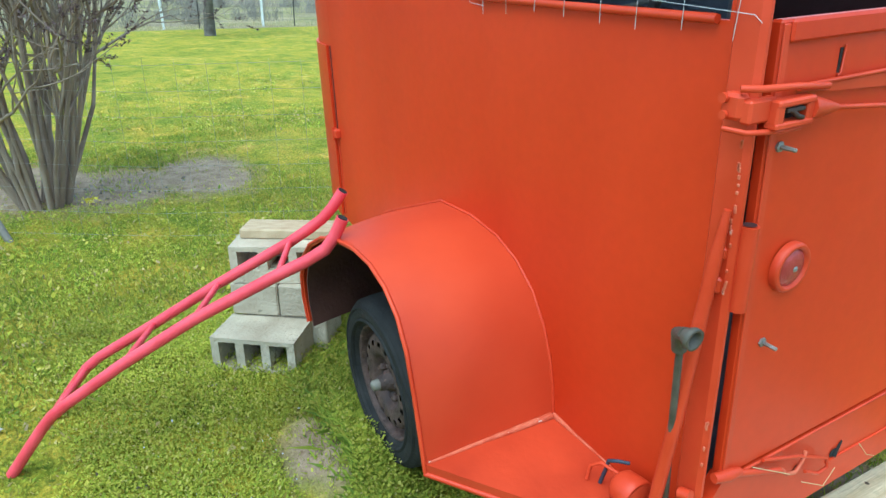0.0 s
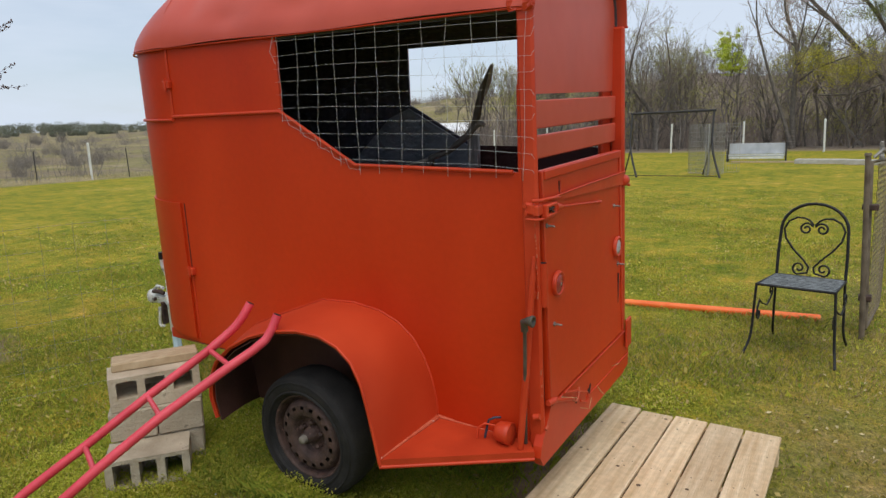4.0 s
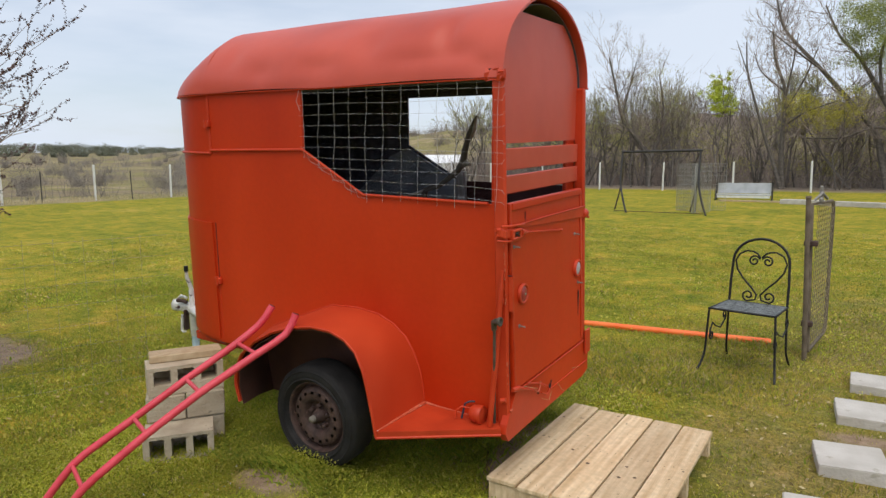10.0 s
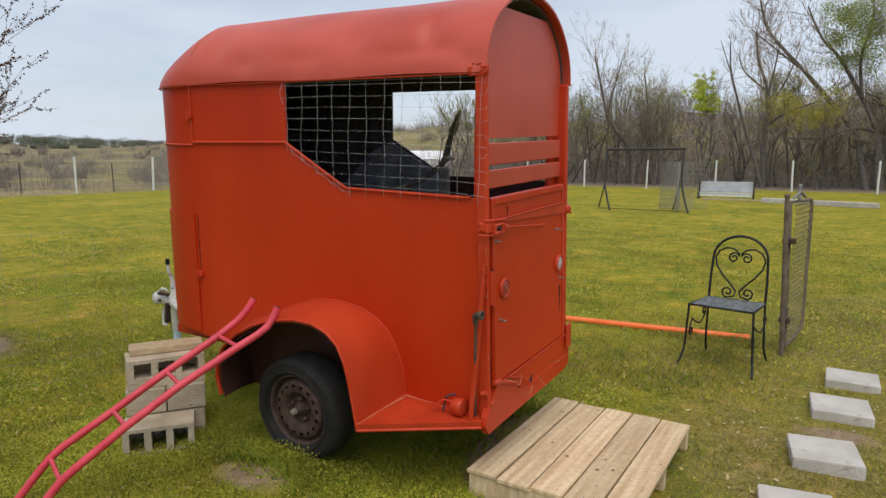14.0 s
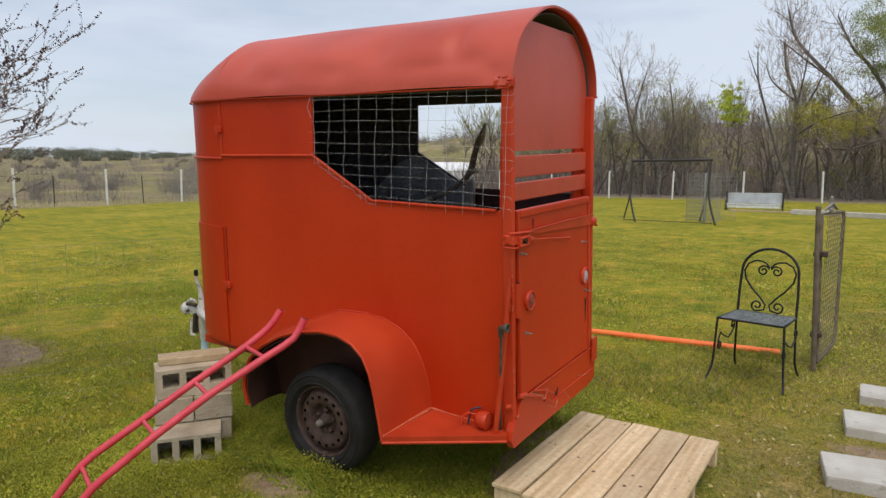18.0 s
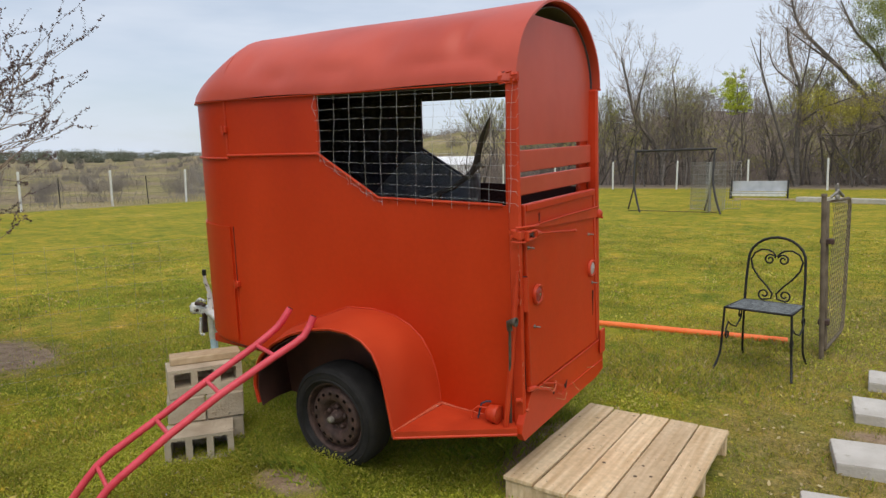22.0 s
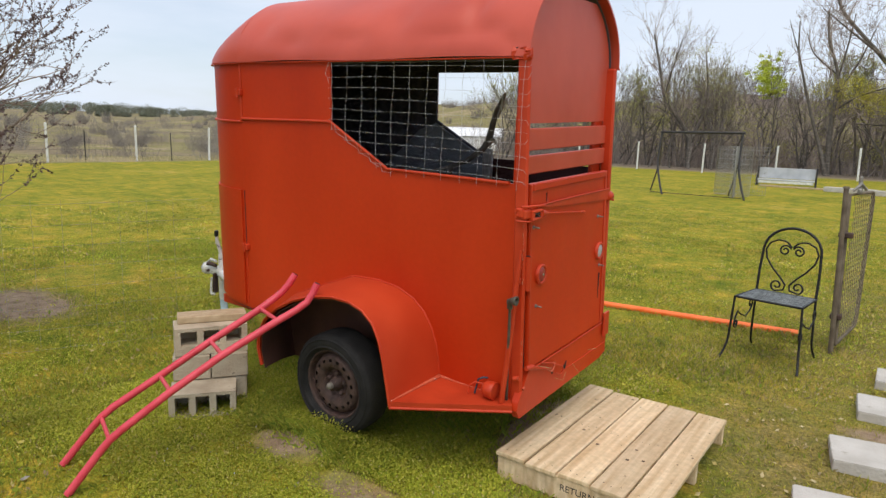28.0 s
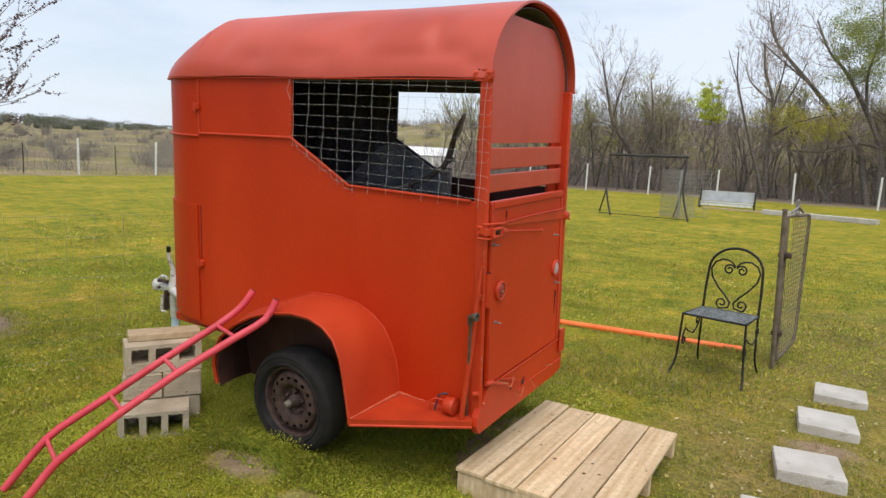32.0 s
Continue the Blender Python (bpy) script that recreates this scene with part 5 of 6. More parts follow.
def build_chair():
    t = thing("garden_chair", "black wrought-iron garden chair with a scrolled heart back, on the lawn", "chair", m=pose(0.680, 2.685, 0, 0, 0, -9.5))
    hw, hd, sh = 0.225, 0.185, 0.455
    r = 0.0085
    part("seat", Soup().slab([(-hw, -hd), (hw, -hd), (hw - 0.015, hd), (-hw + 0.015, hd)], sh - 0.007, sh), SEAT_GREY, t, "worn grey slatted metal seat")
    for k in range(9):
        y = -hd + 0.02 + k * 0.041
        part("seat_slat", Soup().box((-hw + 0.012, y, sh), (hw - 0.012, y + 0.026, sh + 0.006), 0.002), SEAT_GREY, t)
    part("seat_rim", Soup().tube([(-hw, -hd, sh), (hw, -hd, sh), (hw - 0.015, hd, sh), (-hw + 0.015, hd, sh), (-hw, -hd, sh)], 0.009, 6), IRON, t)
    for sx in (-1, 1):
        part("front_leg", Soup().tube(bend([(sx * hw, -hd, sh), (sx * (hw + 0.008), -hd - 0.006, 0.28), (sx * (hw + 0.015), -hd - 0.015, 0.13), (sx * (hw + 0.028), -hd - 0.045, 0.05), (sx * (hw + 0.040), -hd - 0.085, 0.004)]), r, 7), IRON, t)
        part("back_leg", Soup().tube(bend([(sx * (hw - 0.02), hd, sh), (sx * (hw - 0.015), hd + 0.002, 0.25), (sx * (hw - 0.012), hd + 0.01, 0.12), (sx * (hw - 0.005), hd + 0.04, 0.05), (sx * hw, hd + 0.085, 0.004)]), r, 7), IRON, t)
        x = sx * (hw - 0.005)
        pts = [(x, q[0], q[1]) for q in reversed(spiral((-hd + 0.055, 0.245), 0.036, 0.012, 180, 1.1))]
        pts += [(x, -hd + 0.03, 0.29), (x, -hd + 0.07, 0.335), (x, -hd + 0.13, 0.30), (x, hd - 0.13, 0.265), (x, hd - 0.06, 0.295)]
        pts += [(x, q[0], q[1]) for q in spiral((hd - 0.050, 0.350), 0.040, 0.012, -60, 1.15)]
        part("side_scroll", Soup().tube(pts, 0.006, 6), IRON, t)
    lean = lambda z: hd + 0.10 * (z - sh)  # noqa: E731
    arch = [(-0.205, 0.0), (-0.205, 0.16), (-0.198, 0.30)] + [(0.198 * math.cos(radians(a)), 0.315 + 0.175 * math.sin(radians(a))) for a in range(180, -1, -15)] + [(0.198, 0.30), (0.205, 0.16), (0.205, 0.0)]
    back = part("backrest", Soup().tube([(u, lean(sh + v), sh + v) for u, v in arch], 0.010, 8), IRON, t, "arched iron back frame")
    for sx in (-1, 1):
        top = list(reversed(spiral((-0.047, 0.322), 0.042, 0.010, 20, 1.45)))
        low = spiral((-0.072, 0.058), 0.048, 0.010, -50, -1.3)
        line = top + [(-0.006, 0.350), (-0.030, 0.378), (-0.060, 0.392), (-0.105, 0.395), (-0.155, 0.368), (-0.180, 0.315), (-0.165, 0.250), (-0.115, 0.180), (-0.055, 0.120), (-0.014, 0.068), (-0.022, 0.030)] + low[2:]
        part("heart_scroll", Soup().tube([(sx * u, lean(sh + v) + 0.002, sh + v) for u, v in line], 0.007, 6), IRON, back)


build_chair()


# chain-link gate
def build_gate():
    a, b = Vector((1.030, 3.125, 0)), Vector((1.135, 3.965, 0))
    d = (b - a).normalized()
    post = thing("gate_post", "old brown metal gate post with rusty fittings", "post")
    part("shaft", Soup().tube([(1.032, 3.118, -0.05), (0.985, 3.20, 1.245)], 0.018, 10), GATE_BROWN, post)
    part("post_cap", Soup().tube([(0.985, 3.20, 1.245), (0.9845, 3.2005, 1.262)], [0.026, 0.018], 10), GATE_BROWN, post)
    for z in (0.28, 0.90):
        part("gate_hinge", Soup().box((0.97 + 0.03 * (1 - z), 3.125 + 0.06 * z, z - 0.02), (1.07, 3.20 + 0.05 * z, z + 0.02), 0.006), RUST, post)
    g = thing("chain_link_gate", "narrow rusty chain-link garden gate standing open", "gate")
    n = Vector((0.038, 0.0, 0))
    p0, p1 = a + n * 0.2 + d * 0.07, b
    lo, hi, r = 0.06, 1.195, 0.10
    pts = [(*(p0.xy), hi)] + [(*(p0.xy), lo + 0.02)]
    loop = [p0 + Vector((0, 0, lo)), p1 - d * r + Vector((0, 0, lo))]
    loop += [p1 - d * r + d * r * math.sin(radians(k)) + Vector((0, 0, lo + r - r * math.cos(radians(k)))) for k in range(15, 91, 15)]
    loop += [p1 - d * r + d * r * math.cos(radians(k)) + Vector((0, 0, hi - r + r * math.sin(radians(k)))) for k in range(0, 91, 15)]
    loop += [p0 + Vector((-0.04, 0.07, hi)), p0 + Vector((0, 0, lo))]
    part("gate_tube", Soup().tube(loop, 0.0145, 8), GATE_BROWN, g, "brown-grey galvanized frame with rounded corners")
    s = Soup()
    L = (p1 - p0).length
    pitch = 0.075
    k = -20
    while k * pitch < L:
        for sgn in (1, -1):
            pts = []
            m = 30
            for i in range(m + 1):
                u = k * pitch + (i / m) * 1.13 * 0.95
                u = u if sgn > 0 else L - u
                z = lo + 0.01 + 1.12 * i / m
                if 0.0 <= u <= L:
                    pts.append(p0 + d * u + Vector((0.003 * sgn, 0, z)))
            if len(pts) > 1:
                s.tube([pts[0], pts[-1]], 0.0024, 3, False)
        k += 1
    part("chain_link", s, CHAIN, g, "rusty diamond chain-link mesh", kind="stuff")
    lt = part("gate_fork", Soup().box((1.05, 3.30, hi + 0.01), (1.08, 3.42, hi + 0.05), 0.008).tube([(1.065, 3.36, hi + 0.02), (1.06, 3.37, hi + 0.12)], 0.014, 8).box((1.048, 3.352, hi + 0.095), (1.074, 3.388, hi + 0.140), 0.008).tube([(1.02, 3.33, hi + 0.03), (1.07, 3.34, hi + 0.085), (1.10, 3.43, hi + 0.04)], 0.012, 6), STEEL, g, "blue-grey metal fork latch")


build_gate()

# orange pole on the grass, orange fence post with wire
pole = new("orange_pole", Soup().tube([(-1.55, 3.20, 0.026), (-0.78, 3.288, 0.024), (0.0, 3.370, 0.025), (0.768, 3.452, 0.026)], 0.031, 14).mesh("orange_pole", ORANGE))
tagged(pole, "long orange plastic pole lying on the grass", "pole")
opost = thing("fence_post", "slim orange-painted steel fence post with a pale tip", "post", "orange fence posts")
part("shaft", Soup().box((1.945, 3.085, -0.05), (1.975, 3.115, 1.36), 0.005).box((1.955, 3.07, -0.05), (1.965, 3.10, 1.36)), ORANGE_POST, opost)
part("tip", Soup().box((1.946, 3.086, 1.36), (1.974, 3.114, 1.445), 0.005), WHITE, opost, "pale unpainted tip")
wf = thing("wire_fence", "thin welded-wire fence running from the orange post", "fence")
for k in range(9):
    z = 0.10 + 0.15 * k
    part("wire", Soup().tube([(1.96, 3.10, z), (2.6, 2.62, z - 0.02), (3.4, 2.02, z)], 0.0015, 3, False), GALV, wf)
for k in range(14):
    u = k / 13
    part("stay_wire", Soup().tube([(1.97 + 1.42 * u, 3.09 - 1.06 * u, 0.08), (1.97 + 1.42 * u, 3.09 - 1.06 * u, 1.31)], 0.0015, 3, False), GALV, wf)

# leaning post and wire by the shrub
lp = new("leaning_post", Soup().tube([(-3.70, -1.42, -0.05), (-3.86, -1.62, 0.55), (-4.02, -1.82, 1.25)], 0.022, 8).mesh("leaning_post", GALV_OLD))
tagged(lp, "thin grey post leaning at the edge of the shrub bed", "post")
wf2 = thing("wire_fence", "loose thin wire fence between the leaning post and the trailer", "fence")
for k in range(8):
    z = 0.06 + 0.14 * k
    part("wire", Soup().tube([(-3.71 - 0.11 * k * 0.6, -1.42 - 0.14 * k * 0.6, z), (-3.3, -0.65, z - 0.03), (-2.75, 0.30, z)], 0.0009, 3, False), GALV, wf2)
for k in range(11):
    u = k / 11
    x, y = -3.66 + 0.91 * u, -1.34 + 1.64 * u
    part("stay_wire", Soup().tube([(x, y, 0.04), (x, y, 1.05)], 0.0008, 3, False), GALV, wf2)

# ---------------------------------------------------------------- yard beyond
sw = thing("swing_frame", "dark steel swing-set frame standing empty on the lawn", "swing set")
part("top_bar", Soup().tube([(-5.06, 18.2, 1.88), (-2.62, 18.2, 1.89)], 0.036, 8), DARK_STEEL, sw)
for x, front, back in ((-5.02, -4.66, -5.46), (-2.68, -2.34, -3.06)):
    part("leg", Soup().tube(bend([(x, 18.2, 1.88), (x + 0.02, 17.95, 1.0), (x + (front - x) * 0.45, 17.75, 0.45), (front, 17.5, 0.0)]), 0.030, 7), DARK_STEEL, sw)
    part("leg", Soup().tube(bend([(x, 18.2, 1.88), (x - 0.10, 18.5, 1.0), (back, 18.9, 0.0)]), 0.026, 7), PIPE_OLD, sw)
part("ground_bar", Soup().tube([(-5.05, 17.55, 0.06), (-2.42, 17.5, 0.05)], 0.010, 6), DARK_STEEL, sw)

pen = thing("wire_pen", "grey welded-wire dog pen panels standing open", "pen")
for (ax, ay), (bx, by) in (((-3.55, 19.3), (-2.9, 19.0)), ((-2.9, 19.0), (-2.75, 17.9)), ((-3.6, 19.4), (-2.2, 19.9)), ((-2.9, 18.3), (-2.5, 19.0))):
    fr = part("panel", Soup().tube([(ax, ay, 0.02), (ax, ay, 1.5), (bx, by, 1.5), (bx, by, 0.02), (ax, ay, 0.02)], 0.007, 6), GALV, pen, "grey wire panel")
    s = Soup()
    for k in range(1, 20):
        u = k / 20
        s.tube([(ax + (bx - ax) * u, ay + (by - ay) * u, 0.02), (ax + (bx - ax) * u, ay + (by - ay) * u, 1.5)], 0.0045, 3, False)
    for k in range(1, 11):
        s.tube([(ax, ay, k * 0.14), (bx, by, k * 0.14)], 0.005, 3, False)
    part("panel_mesh", s, GALV, fr, kind="stuff")

bench = thing("garden_bench", "wide grey-painted bench with a slanted back, on the lawn", "bench", m=pose(-2.55, 26.5, 0, 0, 0, 3))
s = Soup()
s.box((-1.0, 0.18, 0.28), (1.0, 0.22, 0.70), 0.01)
part("backrest", s, GREY_FAR, bench)
part("seat", Soup().box((-1.0, -0.22, 0.20), (1.0, 0.20, 0.26), 0.01), GREY_FAR, bench)
part("front_rail", Soup().box((-0.98, -0.22, 0.10), (0.98, -0.19, 0.19), 0.005), WHITE, bench)
for x in (-1.06, 1.02):
    part("end_rail", Soup().box((x, -0.28, 0.0), (x + 0.05, 0.30, 0.06), 0.005).box((x, 0.10, 0.0), (x + 0.05, 0.18, 0.74), 0.005).box((x, -0.28, 0.0), (x + 0.05, -0.22, 0.42), 0.005), DARK_STEEL, bench)
for x0, y0, L, a, lab in ((-1.05, 24.55, 1.6, -12, "long white plank lying on the grass"), (0.5, 23.9, 2.1, -18, "long pale concrete beam lying on the grass")):
    ob = new("white_plank", Soup().box((0, 0, 0), (L, 0.42, 0.17), 0.01).mesh("white_plank", PAVER))
    ob.matrix_world = pose(x0, y0, 0.0, 0, 0, a)
    tagged(ob, lab, "plank", "planks on the lawn")
ob = new("tan_plank", Soup().box((0, 0, 0), (2.4, 0.22, 0.06), 0.006).mesh("tan_plank", CAP_WOOD))
ob.matrix_world = pose(-3.3, 25.4, 0, 0, 0, -3)
tagged(ob, "weathered tan plank lying before the bench", "plank")

first = pallet("stacked_pallet", "weathered wooden pallet in a tall stack", pose(4.2, 16.6, 0, 0, 0, -8), 1.05, 1.05, 0.128, 5, False, "stacked pallets")
for k in range(1, 11):
    copy_thing(first, pose(4.2 + 0.02 * math.sin(k * 3.1), 16.6 + 0.02 * math.cos(k * 2.2), 0.129 * k, 0, 0, -8 + 2 * math.sin(k * 1.7)))

shed = thing("white_shed", "low white metal shed far across the field", "shed", m=pose(-37.4, 56.5, 0.15, 0, 0, 33))
part("shed_wall", Soup().box((-3.6, -1.5, -0.5), (3.6, 1.5, 1.5), 0.02), WHITE_FAR, shed)
part("shed_roof", Soup().add([(-3.8, -1.7, 1.5), (3.8, -1.7, 1.5), (3.8, 1.7, 1.5), (-3.8, 1.7, 1.5), (-3.8, 0, 2.4), (3.8, 0, 2.4)], [(0, 1, 5, 4), (2, 3, 4, 5), (0, 4, 3), (1, 2, 5), (3, 2, 1, 0)], False), WHITE_FAR, shed)


# yard fence: white posts, dark stakes, wires
fence_l = thing("field_fence", "wire field fence on white posts along the dry field", "fence")
fence_r = thing("field_fence", "wire field fence on white posts before the bare woods", "fence")
post_me = Soup().tube([(0, 0, -0.1), (0, 0, 1.57)], 0.050, 8).tube([(0, 0, 1.57), (0, 0, 1.59)], [0.050, 0.03], 8).mesh("post", WHITE)
stake_me = Soup().tube([(0, 0, -0.1), (0, 0, 1.30)], 0.022, 5).mesh("stake", DARK_STEEL)
for k in range(-12, 10):
    y = 9.85 + 3.75 * k
    ob = part("post", post_me, WHITE, fence_l)
    ob.matrix_world = pose(-27.0, y, 0, 0.8 * math.sin(k * 2.3), 0.8 * math.sin(k * 1.3))
    ob = part("stake", stake_me, DARK_STEEL, fence_l)
    ob.matrix_world = pose(-27.2, y + 1.6 + 0.3 * math.sin(k), 0, 2 * math.sin(k * 1.1))
for k in range(-4, 11):
    x = -11.55 + 3.65 * k
    ob = part("post", post_me, WHITE, fence_r)
    ob.matrix_world = pose(x, 35.2, 0, 0.8 * math.sin(k * 2.1), 1.2 * math.sin(k * 1.7))
for k in range(5):
    z = 0.25 + 0.27 * k
    part("wire", Soup().tube([(-27.0, -40, z), (-27.0, 35.2, z)], 0.006, 3, False), GALV_OLD, fence_l)
    part("wire", Soup().tube([(-27.0, 35.2, z), (25.2, 35.2, z)], 0.006, 3, False), GALV_OLD, fence_r)


# ---------------------------------------------------------------- trees
def grow(rng, p, d, length, radius, depth, out, spread=0.48, up=0.22, kids=(2, 4), ratio=0.68, steps=4, wob=0.09):
    p, d = np.array(p, float), np.array(d, float)
    pts = [p.copy()]
    for i in range(steps):
        d = d + rng.normal(0, wob, 3) + np.array([0, 0, up * 0.3])
        d /= np.linalg.norm(d)
        q = p + d * length / steps
        r0, r1 = radius * (1 - 0.5 * i / steps), radius * (1 - 0.5 * (i + 1) / steps)
        out.append((*p, *q, r0, r1, depth))
        p = q
        pts.append(p.copy())
    if depth == 0:
        return
    n = rng.integers(kids[0], kids[1] + 1) + (1 if depth > 2 else 0)
    for k in range(n):
        at = pts[-1] if k == 0 else pts[rng.integers(max(1, steps // 2), steps + 1)]
        nd = d + rng.normal(0, spread, 3)
        nd[2] += up
        nd /= np.linalg.norm(nd)
        grow(rng, at, nd, length * ratio * rng.uniform(0.75, 1.15), radius * 0.55 * rng.uniform(0.8, 1.1), depth - 1, out, spread, up, kids, ratio, steps, wob)


def tree(name, label, category, m, seed, height, stems, radius, leaves=None, leaf_count=0, leaf_size=0.09, depth=4, group="", spread=0.45, lean=0.25, bark=None, twig=None, ratio=0.68, kids=(2, 4), first=0.42, up=0.22, thin=0.0):
    rng = np.random.default_rng(seed)
    segs = []
    for k in range(stems):
        a = 2 * math.pi * k / stems + rng.uniform(0, 1.5)
        d = (lean * math.cos(a), lean * math.sin(a), 1.0) if stems > 1 else (rng.normal(0, 0.06) + lean * 0.3, rng.normal(0, 0.06), 1.0)
        b = (0.12 * math.cos(a) * (stems > 1), 0.12 * math.sin(a) * (stems > 1), -0.05)
        grow(rng, b, np.array(d) / np.linalg.norm(d), height * first * rng.uniform(0.85, 1.1), radius * rng.uniform(0.8, 1.1), depth, segs, spread, up, kids, ratio)
    s = np.array(segs)
    s[:, 6:8] = np.maximum(s[:, 6:8], thin)
    t = thing(name, label, category, group, m)
    big = s[:, 8] >= depth - 1
    v, f = sticks(s[big][:, :8], 6)
    part("trunk", mesh_np("trunk", v, f, bark or BARK, True), None, t)
    mid = ~big & (s[:, 8] >= 1)
    if mid.any():
        v, f = sticks(s[mid][:, :8], 4)
        part("crown_structure", mesh_np("crown_structure", v, f, bark or BARK, True), None, t, kind="stuff")
    fine = s[:, 8] < 1
    v, f = sticks(s[fine][:, :8], 3)
    part("crown", mesh_np("crown", v, f, twig or TWIG), None, t, kind="stuff")
    if leaves is not None and leaf_count:
        tips = s[fine]
        idx = rng.integers(0, len(tips), leaf_count)
        u = rng.uniform(0, 1, (leaf_count, 1))
        c = tips[idx, :3] * (1 - u) + tips[idx, 3:6] * u + rng.normal(0, leaf_size * 0.6, (leaf_count, 3))
        v, f = leaf_quads(c, leaf_size, rng)
        part("leaves", mesh_np("leaves", v, f, leaves), None, t, kind="stuff")
    return t


# budding shrub near the trailer's front
tree("budding_shrub", "multi-stemmed bare shrub with reddish spring buds, in a bed of dirt", "shrub", pose(-4.40, -1.25, 0), 21, 3.2, 46, 0.0195, BUD, 80000, 0.0095, 4, spread=0.40, lean=0.30, bark=SHRUB_BARK, twig=SHRUB_TWIG, kids=(2, 3), ratio=0.62, first=0.45, up=0.12)
tree("young_tree", "dark-trunked tree with bronze young leaves by the far fence", "tree", pose(-22.5, 3.2, 0), 33, 6.2, 1, 0.20, BRONZE_LEAF, 36000, 0.055, 4, spread=0.6)

# edge of the woods
kinds = [
    tree("bare_tree", "tall bare grey tree at the edge of the woods", "tree", pose(-12.6, 44, 0), 1, 7.6, 1, 0.11, None, 0, group="woodland trees", twig=TWIG_GREY, bark=BARK_GREY, thin=0.0056, depth=6, kids=(2, 3), spread=0.52),
    tree("bare_tree", "slender bare tree with several stems", "tree", pose(-9.4, 45, 0), 2, 7.6, 4, 0.065, LEAF_OLIVE, 2500, 0.030, group="woodland trees", twig=TWIG_GREY, bark=BARK_GREY, thin=0.0056, depth=5, kids=(2, 3)),
    tree("leafing_tree", "small tree with bright yellow-green new leaves", "tree", pose(-6.05, 41.6, 0), 3, 6.3, 1, 0.09, LEAF, 0, 0.055, group="woodland trees", twig=TWIG_GREY, bark=BARK_GREY, thin=0.0056, depth=5, kids=(2, 3)),
    tree("leafing_tree", "tree greyed by twigs with a haze of olive leaves", "tree", pose(-2.4, 43, 0), 4, 7.6, 2, 0.085, LEAF_OLIVE, 6000, 0.032, group="woodland trees", twig=TWIG_GREY, bark=BARK_GREY, thin=0.0056, depth=5, kids=(2, 3)),
]


def leaf_cloud(spots, count, size, seed, material, parent=None, name="leaves", label=""):
    """Small leaves strewn round centres: rows of x, y, z and spread sideways and upwards."""
    rng = np.random.default_rng(seed)
    c = []
    for x, y, z, a, b in spots:
        sub = np.stack([rng.normal(x, a, 24), rng.normal(y, a, 24), rng.normal(z, b, 24)], 1)
        c.append(sub[rng.integers(0, 24, count)] + rng.normal(0, 1, (count, 3)) * (a * 0.34, a * 0.34, b * 0.30))
    v, f = leaf_quads(np.concatenate(c), size, rng)
    if parent is not None:
        return part(name, mesh_np(name, v, f, material), None, parent, kind="stuff")
    return tagged(new(name, mesh_np(name, v, f, material)), label, "leaves", kind="stuff")


leaf_cloud([(-0.15, 0, 6.4, 0.28, 0.23), (-0.25, 0, 5.75, 0.40, 0.30), (0.15, 0, 5.3, 0.40, 0.25), (0.1, 0, 4.75, 0.38, 0.14)], 1300, 0.052, 51, LEAF, kinds[2])
rng = np.random.default_rng(8)
spots = [(-14.5, 43, 3), (-16.8, 48, 1), (-10.6, 49, 3), (-11.2, 42.5, 1), (-8.3, 47, 0), (-4.4, 46, 1), (-3.0, 48, 0), (-1.2, 45, 3), (0.6, 46, 1), (2.2, 47, 0), (5.4, 44, 3), (7.2, 43, 1), (8.8, 46, 0), (11.0, 48, 0), (13.5, 44, 3), (16.5, 47, 0), (20.0, 45, 1), (24.0, 48, 3), (29.0, 46, 0), (-19.5, 45, 3), (-22.5, 50, 1), (-26, 56, 3), (-17.8, 43, 3), (-25.2, 46, 3), (-22.8, 44.5, 3), (-24, 49, 1), (-15.6, 41.5, 1), (-13.4, 47, 0), (-8.9, 42, 1), (-7.4, 50, 0), (-0.4, 49, 1), (3.6, 45, 1), (6.2, 48, 0), (9.8, 43, 3)]
for x, y, k in spots:
    sc = rng.uniform(0.80, 1.05)
    ob = copy_thing(kinds[k], pose(x, y, 0, 0, 0, rng.uniform(0, 360)))
    ob.scale = (sc, sc, sc)


def limbed_tree(name, label, m, limbs, seed, leaves=(), leaf_size=0.04, twigs=0.85, count=1500, foliage=HAZE):
    """A tree of given limbs (base radius, then points in x, z), with twigs along them."""
    rng = np.random.default_rng(seed)
    t = thing(name, label, "tree", m=m)
    segs = []
    for k, (r, pts) in enumerate(limbs):
        line = bend([(x, 0.25 * math.sin(k * 2.1) * i, z) for i, (x, z) in enumerate(pts)], 6)
        n = len(line)
        part("trunk" if k == 0 else "limb", Soup().tube(line, [r * (1 - 0.72 * i / (n - 1)) for i in range(n)], 7), BARK, t)
        for i in range(n // 3, n):
            p, d = np.array(line[i]), np.array(line[i] - line[i - 1])
            d /= np.linalg.norm(d)
            rr = r * (1 - 0.72 * i / (n - 1))
            for _ in range(1 if rng.random() < twigs else 0):
                e = d * 0.8 + rng.normal(0, 0.75, 3)
                e[2] += 0.25
                grow(rng, p, e / np.linalg.norm(e), rng.uniform(0.7, 1.5), min(rr * 0.45, 0.035), 3, segs, 0.5, 0.15, (2, 3), 0.72)
    s = np.array(segs)
    s[:, 6:8] = np.maximum(s[:, 6:8], 0.006)
    v, f = sticks(s[:, :8], 3)
    part("crown", mesh_np("crown", v, f, TWIG_GREY), None, t, kind="stuff")
    if len(leaves):
        leaf_cloud(leaves, count, leaf_size, seed + 1, foliage, t)
    return t


